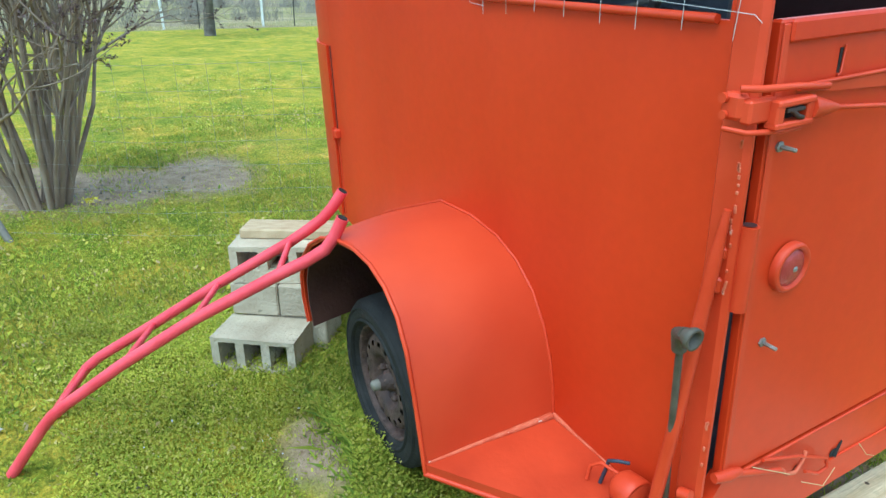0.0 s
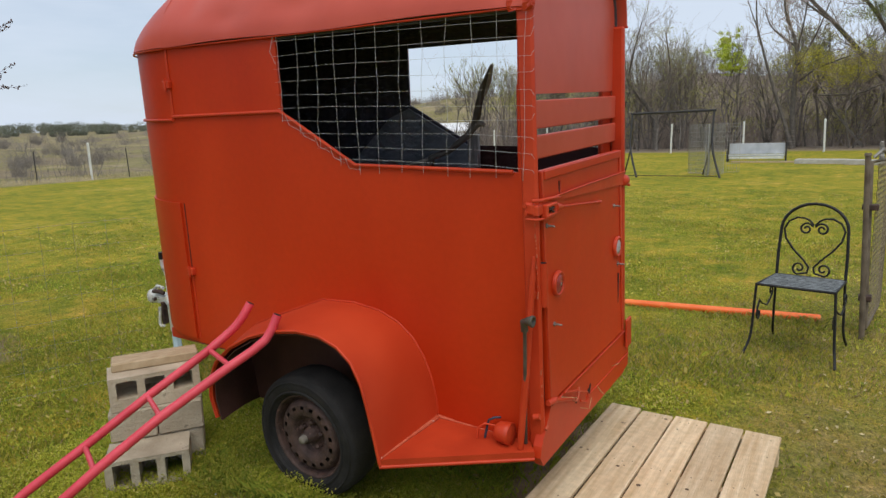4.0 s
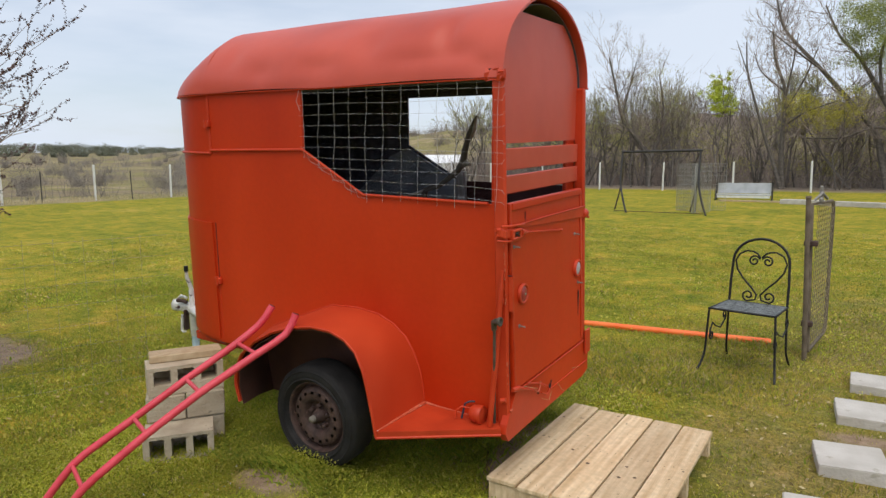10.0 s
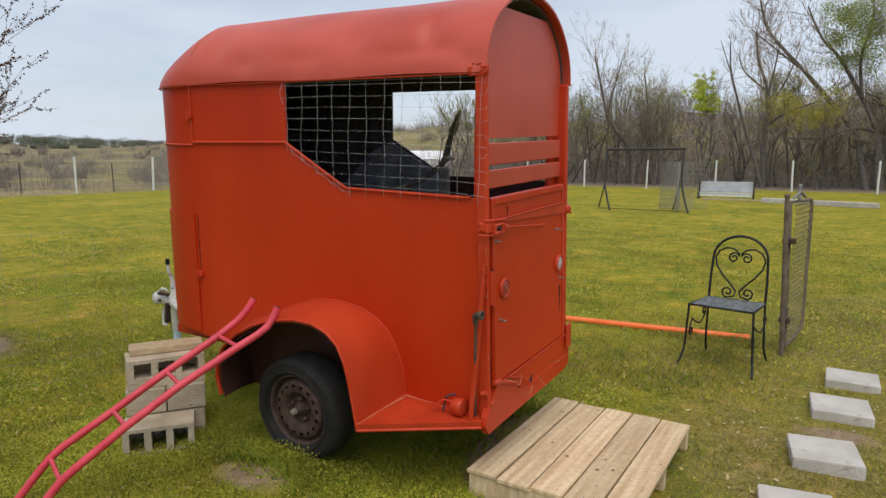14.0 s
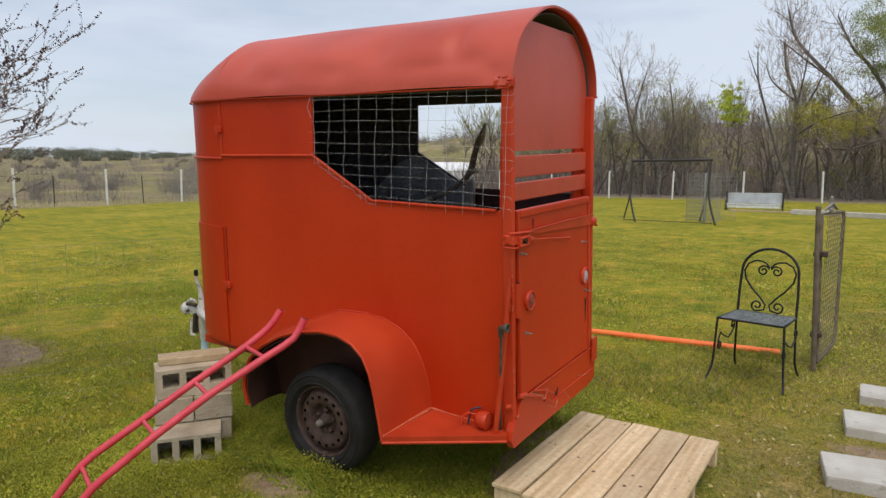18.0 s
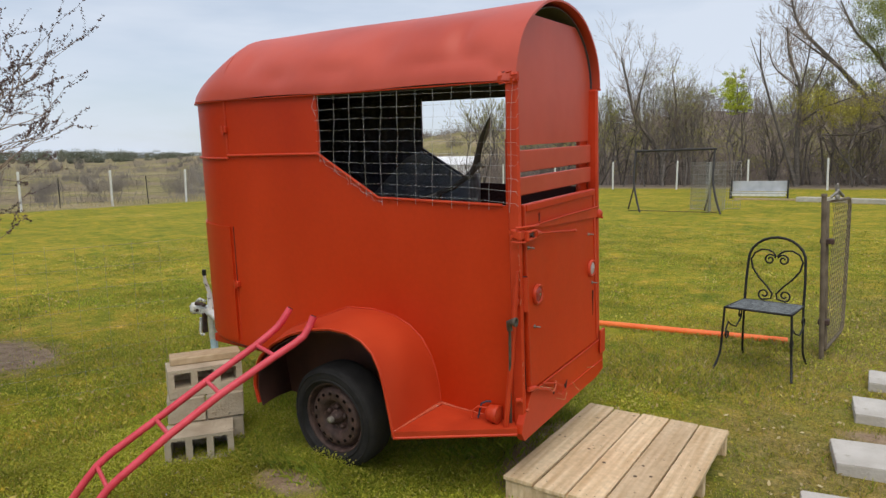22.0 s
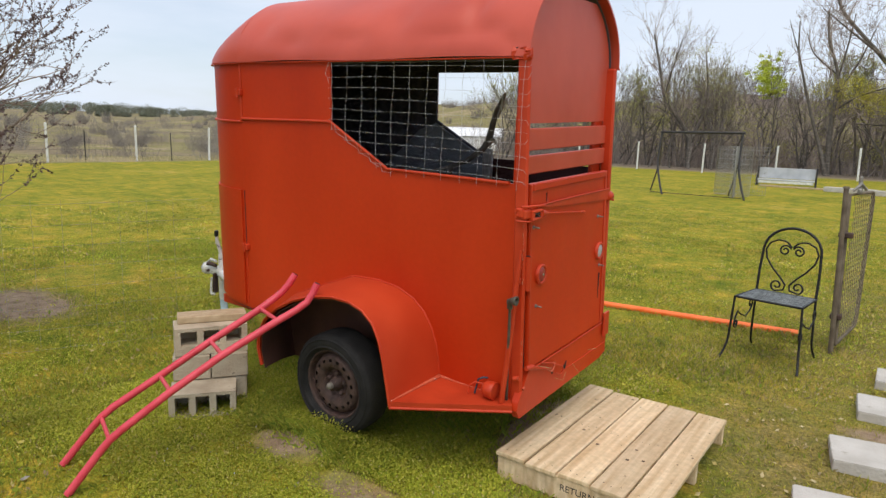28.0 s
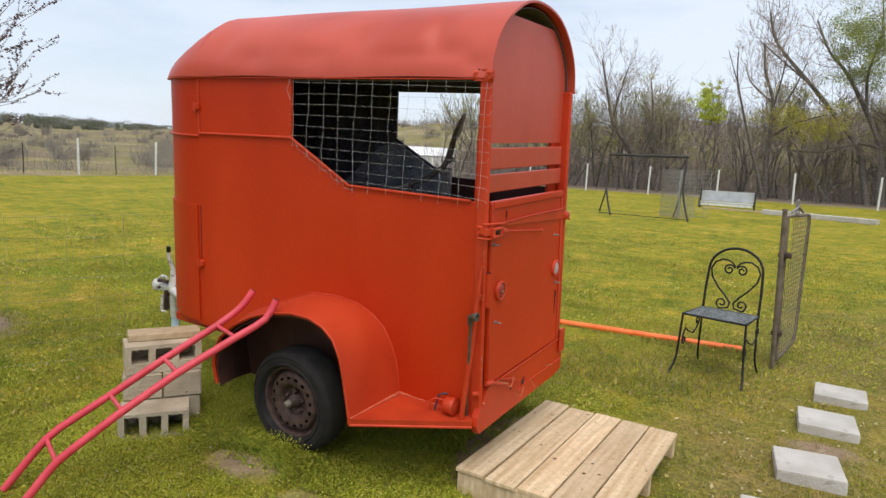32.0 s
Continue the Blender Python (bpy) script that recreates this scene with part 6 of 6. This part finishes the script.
limbed_tree("big_tree", "large broken-topped tree with leaning limbs and green new leaves", pose(0, 41, 0), [
    (0.30, [(3.4, -0.1), (3.25, 1.2), (3.15, 2.4), (3.1, 3.1), (3.3, 4.0)]),
    (0.20, [(2.8, -0.1), (2.4, 1.7), (2.0, 3.2), (0.5, 5.2), (-0.6, 6.6), (-2.3, 8.6), (-3.0, 9.7), (-3.4, 11.2)]),
    (0.08, [(-0.6, 6.6), (-1.9, 7.7), (-3.6, 9.2)]),
    (0.15, [(3.2, 3.2), (3.8, 5.5), (3.9, 7.0), (3.4, 8.4), (3.6, 10.4)]),
    (0.15, [(3.1, 3.2), (2.2, 5.1), (1.0, 7.3), (0.0, 8.6), (-0.8, 10.4)]),
    (0.10, [(3.1, 3.2), (1.8, 3.4), (0.6, 2.9), (-1.3, 2.9)]),
    (0.13, [(3.8, 5.2), (5.0, 7.2), (6.2, 9.6), (6.6, 11.8)]),
    (0.10, [(2.2, 5.1), (2.0, 7.2), (2.4, 9.4), (2.2, 11.6)]),
    (0.16, [(3.9, -0.1), (4.9, 2.0), (5.6, 4.6), (7.0, 7.0), (8.4, 9.0)]),
], 61, [(1.8, 0, 8.9, 0.8, 0.7), (2.4, 0, 9.8, 0.9, 0.8), (3.2, 0, 8.2, 0.9, 0.8), (0.9, 0, 9.5, 0.7, 0.6), (4.6, 0, 9.6, 1.2, 1.0), (6.0, 0, 9.0, 1.4, 1.2), (3.4, 0, 11.0, 1.4, 0.9), (5.4, 0, 7.2, 1.1, 0.9), (1.4, 0, 7.4, 0.7, 0.6), (7.6, 0, 7.8, 1.3, 1.2)], 0.036, 0.85, 6500, LEAF_GREEN)
limbed_tree("dead_tree", "dark leaning dead trunk with a forked bare tip", pose(0, 40, 0), [
    (0.12, [(-2.4, -0.1), (-2.75, 1.2), (-3.3, 2.8), (-3.8, 4.4), (-4.2, 5.8), (-4.5, 7.0), (-4.6, 8.5)]),
    (0.045, [(-4.45, 6.7), (-4.8, 7.6), (-5.2, 8.7)]),
], 62, (), twigs=0.12)
limbed_tree("grey_tree", "upright fine-branched tree with yellow-olive leaves low in its crown", pose(0, 40.6, 0), [
    (0.17, [(-2.4, -0.1), (-2.5, 1.8), (-2.5, 3.3), (-2.5, 5.6), (-3.1, 7.4), (-3.3, 9.0)]),
    (0.08, [(-2.5, 4.4), (-1.6, 6.2), (-1.0, 8.0)]),
    (0.07, [(-2.5, 3.6), (-1.3, 4.4), (0.2, 4.9)]),
    (0.07, [(-2.5, 5.2), (-2.2, 7.0), (-2.0, 8.8)]),
    (0.06, [(-2.5, 5.6), (-3.8, 6.8), (-4.3, 8.0)]),
], 63, [(-1.2, 0, 4.4, 0.6, 0.5), (-2.1, 0, 4.8, 0.6, 0.5), (0.0, 0, 4.7, 0.8, 0.6), (-0.4, 0, 3.9, 0.5, 0.4), (0.6, 0, 4.3, 0.5, 0.3)], 0.040, 0.85, 1600, LEAF_YELLOW)
limbed_tree("forked_tree", "dark forked tree with a thin crooked crown", pose(0, 42, 0), [
    (0.20, [(-10.5, -0.1), (-10.5, 1.0), (-10.6, 2.0), (-11.6, 3.4), (-12.4, 4.6), (-12.9, 6.6), (-13.4, 8.6)]),
    (0.12, [(-10.6, 1.6), (-10.0, 3.0), (-9.8, 5.0), (-10.2, 7.4)]),
    (0.08, [(-12.4, 4.6), (-12.0, 6.2), (-11.4, 8.2)]),
], 64, [(-11.0, 0, 7.2, 0.8, 0.6), (-9.9, 0, 6.2, 0.7, 0.6)], 0.030)


def brush(name, label, x0, x1, y0, y1, count, h, seed, mat, rad=(0.006, 0.020), side=6, patch=None):
    rng = np.random.default_rng(seed)
    p = np.stack([rng.uniform(x0, x1, count), rng.uniform(y0, y1, count), np.zeros(count)], 1)
    if patch:
        c = np.stack([rng.uniform(x0, x1, patch), rng.uniform(y0, y1, patch)], 1)
        k = rng.integers(0, patch, count)
        size = rng.uniform(0.3, 1.3, patch)
        p[:, :2] = c[k] + rng.normal(0, 0.5, (count, 2)) * size[k][:, None]
    p[:, 2] = rise(p[:, 0], p[:, 1]) - 0.05
    hh = h * rng.uniform(0.35, 1.0, count) * (0.75 + 0.25 * np.sin(p[:, 0] * 0.7) * np.sin(p[:, 0] * 0.23 + 1))
    if patch:
        hh *= rng.uniform(0.4, 1.0, patch)[k]
    d = rng.normal(0, 0.26, (count, 3))
    d[:, 2] = 1
    q = p + d * hh[:, None] * 0.5
    d2 = d + rng.normal(0, 0.4, (count, 3))
    d2[:, 2] = np.abs(d2[:, 2]) + 0.2
    e = q + d2 * hh[:, None] * 0.4
    rr = rng.uniform(*rad, count)
    segs = [np.column_stack([p, q, rr, rr * 0.7]), np.column_stack([q, e, rr * 0.7, rr * 0.3])]
    for i in range(side):
        u = rng.uniform(0.15, 1, (count, 1))
        s = p * (1 - u) + q * u if i % 2 else q * (1 - u) + e * u
        dd = rng.normal(0, 0.8, (count, 3))
        dd[:, 2] = np.abs(dd[:, 2]) + 0.3
        dd /= np.linalg.norm(dd, axis=1)[:, None]
        segs.append(np.column_stack([s, s + dd * hh[:, None] * rng.uniform(0.12, 0.35, (count, 1)), rr * 0.45, rr * 0.25]))
    v, f = sticks(np.concatenate(segs), 3)
    ob = new(name, mesh_np(name, v, f, mat))
    return tagged(ob, label, "brush", kind="stuff")


brush("woodland_brush", "dense grey-brown leafless brush below the bare trees", -30, 34, 42.5, 60, 4200, 4.3, 4, TWIG_GREY)
brush("woodland_brush", "thin tall leafless saplings among the trees", -28, 30, 42.5, 55, 1500, 8.0, 24, TWIG_GREY, (0.006, 0.016), 7)
brush("woodland_brush", "grey leafless saplings on the wooded rise", -28, 60, 60, 104, 6000, 3.4, 14, TWIG_GREY, (0.012, 0.035), 4)
brush("woodland_brush", "low brush along the fence line", -24, 32, 42.2, 46, 1900, 1.5, 5, TWIG_GREY)
brush("woodland_trunks", "slim dark trunks standing among the brush", -26, 30, 39.2, 50, 190, 6.2, 34, BARK, (0.030, 0.085), 9)
brush("field_scrub", "grey leafless shrubs scattered over the dry field", -46, -28.5, -30, 70, 9000, 2.4, 6, TWIG_FIELD, (0.004, 0.012), 5, 130)
brush("field_scrub", "grey leafless thickets farther over the dry field", -110, -46, -70, 120, 9000, 2.6, 16, TWIG_FIELD, (0.008, 0.022), 4, 200)
brush("field_scrub", "grey thickets on the rise past the field fence", -90, -30, 52, 110, 5000, 2.6, 26, TWIG_FIELD, (0.008, 0.022), 4, 110)
brush("fence_weeds", "dry weeds along the field fence", -28.2, -26.6, -30, 36, 2600, 0.45, 7, STRAW, (0.004, 0.012), 3)
hz = np.random.default_rng(71)
leaf_cloud([(hz.uniform(-24, 24), hz.uniform(42.5, 58), hz.uniform(0.6, 4.2), hz.uniform(0.7, 1.4), hz.uniform(0.5, 1.0)) for _ in range(80)], 1100, 0.045, 72, HAZE, None, "leafy_brush", "haze of small olive leaves in the woodland brush")


def treeline(name, label, mat, pts, top, seed, trees):
    """Crowns along a line of points, each a loose clump of big leaves, thick at the foot."""
    rng = np.random.default_rng(seed)
    u = rng.uniform(0, len(pts) - 1.001, trees)
    i = u.astype(int)
    P = np.array(pts, float)
    xy = P[i] + (P[i + 1] - P[i]) * (u - i)[:, None] + rng.normal(0, 9.0, (trees, 2))
    hgt = top * (0.62 + 0.38 * np.clip((xy[:, 1] - 60) / 110, 0, 1)) * (0.62 + 0.25 * np.sin(u * 5.1) * np.sin(u * 2.3 + 0.5) + 0.35 * rng.random(trees) ** 2)
    k = 420
    c = rng.normal(0, 1, (trees, k, 3))
    c /= np.linalg.norm(c, axis=2)[:, :, None]
    c *= rng.uniform(0.3, 1, (trees, k, 1)) ** 0.5
    c *= np.stack([hgt * 0.75, hgt * 0.75, hgt * 0.52], 1)[:, None]
    c[:, :, :2] += xy[:, None]
    c[:, :, 2] += (rise(xy[:, 0], xy[:, 1]) + hgt * 0.46)[:, None]
    v, f = leaf_quads(c.reshape(-1, 3), 0.16, rng)
    return tagged(new(name, mesh_np(name, v, f, mat)), label, "woods", kind="stuff")


LINE = [(-150, -260), (-230, -120), (-255, 0), (-240, 120), (-190, 210), (-110, 240), (-60, 250)]
treeline("far_treeline", "haze-greyed green line of trees far across the field", WOODS, LINE, 4.3, 3, 1100)
treeline("far_treeline", "low scrubby trees before the far woods", WOODS, [(x * 0.72, y * 0.72) for x, y in LINE], 2.0, 9, 300)


# ---------------------------------------------------------------- grass
def under(x, y):
    """Where no blades stand: beneath the slabs, blocks and pallet."""
    hit = (x > -0.03) & (x < 0.73) & (y > -0.05) & (y < 1.01)
    for cx, cy in ((1.335, 2.48), (1.275, 1.81), (1.216, 1.035), (1.135, 0.345)):
        hit |= (x > cx - 0.01) & (x < cx + 0.32) & (y > cy - 0.01) & (y < cy + 0.35)
    return hit


def grass(name, label, count, xr, yr, h, w, seed, mat, keep=None, clump=0.0):
    rng = np.random.default_rng(seed)
    x, y = rng.uniform(*xr, count), rng.uniform(*yr, count)
    if clump:
        cx, cy = rng.uniform(*xr, count // 22), rng.uniform(*yr, count // 22)
        i = rng.integers(0, len(cx), count)
        x, y = cx[i] + rng.normal(0, clump, count), cy[i] + rng.normal(0, clump, count)
    ok = ~under(x, y)
    for cx, cy, a, b in BARE:
        ok &= (np.hypot((x - cx) / a, (y - cy) / b) > 0.75) | (rng.random(count) < 0.18)
    wear = np.maximum(np.clip(1.15 - np.hypot((x - 1.15) / 1.25, (y - 1.2) / 1.9), 0, 1), 0.7 * np.clip(1.2 - np.hypot((x - 1.6) / 2.6, (y - 2.6) / 3.8), 0, 1))
    ok &= (rng.random(count) > wear * 0.75) | (mat is DRY_BLADES)
    if keep is not None:
        ok &= keep(x, y, rng)
    x, y = x[ok], y[ok]
    n = len(x)
    hh = h * rng.uniform(0.4, 1.25, n) * (0.8 + 0.35 * np.sin(x * 1.9 + np.cos(y * 1.3) * 2) * np.sin(y * 2.3))
    a = rng.uniform(0, 2 * math.pi, n)
    ww = w * rng.uniform(0.6, 1.3, n)
    dx, dy = np.cos(a) * ww, np.sin(a) * ww
    lx, ly = rng.normal(0, 0.45, n) * hh, rng.normal(0, 0.45, n) * hh
    lift = mound(x, y)
    z0 = lift - 0.008
    v = np.stack([np.stack([x - dx, y - dy, z0], 1), np.stack([x + dx, y + dy, z0], 1), np.stack([x + lx * 0.5 + dx * 0.6, y + ly * 0.5 + dy * 0.6, lift + hh * 0.6], 1), np.stack([x + lx * 1.2, y + ly * 1.2, lift + hh], 1)], 1).reshape(-1, 3)
    f = np.arange(4 * n).reshape(-1, 4)
    tagged(new(name, mesh_np(name, v, f, mat)), label, "grass", kind="stuff")


grass("lawn_grass", "short mown green and yellow lawn grass", 250000, (-4.8, 3.2), (-2.4, 4.0), 0.026, 0.0019, 1, BLADES, lambda x, y, r: r.random(len(x)) < 1.25 - 0.75 * np.hypot((x + 0.8) / 3.4, (y - 0.6) / 2.6) ** 2)
grass("lawn_grass", "short mown lawn grass farther out", 260000, (-10.5, 7), (-4.0, 12.5), 0.026, 0.0040, 2, BLADES, lambda x, y, r: r.random(len(x)) < 1.3 - 1.1 * np.hypot((x + 1.8) / 8.2, (y - 3.8) / 8.0) ** 2)
grass("tall_weeds", "fine green grass in the shade under the trailer", 42000, (-2.4, 0.25), (-0.42, 1.2), 0.046, 0.0013, 3, WEEDS)
grass("wheel_grass", "longer grass standing against the wheel and blocks", 15000, (-1.35, -0.25), (-0.62, -0.28), 0.062, 0.0015, 5, WEEDS, lambda x, y, r: np.hypot((x + 0.80) / 0.45, (y + 0.36) / 0.16) < r.uniform(0.3, 1, len(x)))
grass("pole_grass", "grass growing over the orange pole", 5000, (-1.6, 0.8), (3.22, 3.42), 0.055, 0.0024, 8, BLADES)
grass("clover_patch", "greener clover patches in the lawn before the trailer", 46000, (-6.5, -1.2), (-1.6, 3.0), 0.028, 0.0026, 9, WEEDS, lambda x, y, r: np.sin(x * 1.7 + 0.8 * np.sin(y * 2.1)) + np.sin(y * 1.9 + x * 0.6) > -0.3 + r.normal(0, 0.4, len(x)))
grass("weed_clumps", "scattered darker clumps of clover and weeds in the lawn", 26000, (-8, 4), (-1.5, 9), 0.034, 0.0042, 4, WEEDS, None, 0.10)


grass("dry_grass", "dry straw-coloured grass blades in the worn lawn", 60000, (-0.6, 4.2), (-1.6, 6.0), 0.022, 0.0026, 6, DRY_BLADES, lambda x, y, r: r.random(len(x)) < 0.25 + np.clip(1.2 - np.hypot((x - 1.5) / 2.4, (y - 2.0) / 3.4), 0, 1))


def clover(name, label, count, xr, yr, h, size, seed, keep=None, tuft=0.06, mat=CLOVER):
    """Small leaves held flat on short stems, gathered in tufts of uneven height."""
    rng = np.random.default_rng(seed)
    k = count // 34
    cx, cy, tall = rng.uniform(*xr, k), rng.uniform(*yr, k), h * rng.uniform(0.35, 1.2, k)
    i = rng.integers(0, k, count)
    x, y = cx[i] + rng.normal(0, tuft, count), cy[i] + rng.normal(0, tuft, count)
    ok = ~under(x, y)
    for bx, by, a, b in BARE:
        ok &= (np.hypot((x - bx) / a, (y - by) / b) > 0.8) | (rng.random(count) < 0.12)
    if keep is not None:
        ok &= keep(x, y, rng)
    x, y, i = x[ok], y[ok], i[ok]
    n = len(x)
    z = mound(x, y) + tall[i] * rng.uniform(0.25, 1.0, n)
    a = rng.uniform(0, 2 * math.pi, n)
    sz = size * rng.uniform(0.6, 1.4, n)
    dx, dy = np.cos(a) * sz, np.sin(a) * sz
    tilt, roll = rng.normal(0, 0.55, n) * sz, rng.normal(0, 0.4, n) * sz
    v = np.stack([np.stack([x - dx, y - dy, z - tilt], 1), np.stack([x + dy * 0.6, y - dx * 0.6, z + roll], 1), np.stack([x + dx, y + dy, z + tilt], 1), np.stack([x - dy * 0.6, y + dx * 0.6, z - roll], 1)], 1).reshape(-1, 3)
    tagged(new(name, mesh_np(name, v, np.arange(4 * n).reshape(-1, 4), mat)), label, "clover", kind="stuff")


def lush(x, y, r):
    return np.sin(x * 1.7 + 0.8 * np.sin(y * 2.1)) + np.sin(y * 1.9 + x * 0.6) > -0.9 + r.normal(0, 0.6, len(x))


def unworn(x, y, r):
    return r.random(len(x)) > 1.25 * np.clip(1.2 - np.hypot((x - 1.5) / 1.5, (y - 1.4) / 2.2), 0, 1)


clover("clover_leaves", "yellow-green clover and weeds crowding round the wheel and step", 130000, (-2.3, 0.05), (-1.15, 0.15), 0.056, 0.0044, 41, unworn, 0.035)
clover("clover_leaves", "tall weeds standing against the tyre", 9000, (-1.25, -0.45), (-0.46, -0.30), 0.085, 0.0046, 45, lambda x, y, r: np.hypot((x + 0.86) / 0.42, (y + 0.37) / 0.12) < r.uniform(0.4, 1.1, len(x)), 0.03)
clover("clover_leaves", "green clover in the shade beneath the trailer", 40000, (-2.3, 0.3), (0.0, 1.6), 0.055, 0.0052, 42, None, 0.04)
clover("clover_leaves", "patches of clover in the lawn", 170000, (-5.5, 3.0), (-2.2, 4.5), 0.032, 0.0056, 43, lambda x, y, r: lush(x, y, r) & unworn(x, y, r), 0.07)
clover("clover_leaves", "coarse tufts of clover over the far lawn", 90000, (-12, 7), (-3, 14), 0.035, 0.012, 44, lambda x, y, r: lush(x, y, r) & unworn(x, y, r), 0.12, BLADES)


def bits(name, label, category, mat, spots, count, spread, size, z, seed):
    rng = np.random.default_rng(seed)
    c = []
    for x, y in spots:
        c.append(np.stack([x + rng.normal(0, spread, count), y + rng.normal(0, spread, count), np.abs(rng.normal(z, z * 0.3, count))], 1))
    v, f = leaf_quads(np.concatenate(c), size, rng)
    tagged(new(name, mesh_np(name, v, f, mat)), label, category, kind="stuff")


bits("tiny_flowers", "tiny pale blue flowers in the lawn by the blocks", "flowers", FLOWER, [(-1.15, -0.52), (-1.0, -0.70), (-1.3, -0.95)], 14, 0.16, 0.004, 0.034, 31)
bits("yellow_flowers", "small clump of yellow flowers at the dirt bed", "flowers", YELLOW, [(-4.22, -0.98)], 60, 0.03, 0.010, 0.05, 32)
bits("straw_litter", "scattered straw and wood chips on the worn grass", "straw", STRAW, [(0.95, 0.6), (1.0, 1.4), (0.45, -0.35), (0.05, 1.05), (0.9, 0.1), (1.2, 2.2)], 40, 0.22, 0.014, 0.012, 33)
bits("dry_leaves", "few dry brown leaves in the dirt and grass", "leaves", BARK_PALE, [(-4.5, -0.8), (-4.9, -1.3), (-0.9, -0.95), (-0.08, -0.15)], 40, 0.28, 0.018, 0.012, 34)
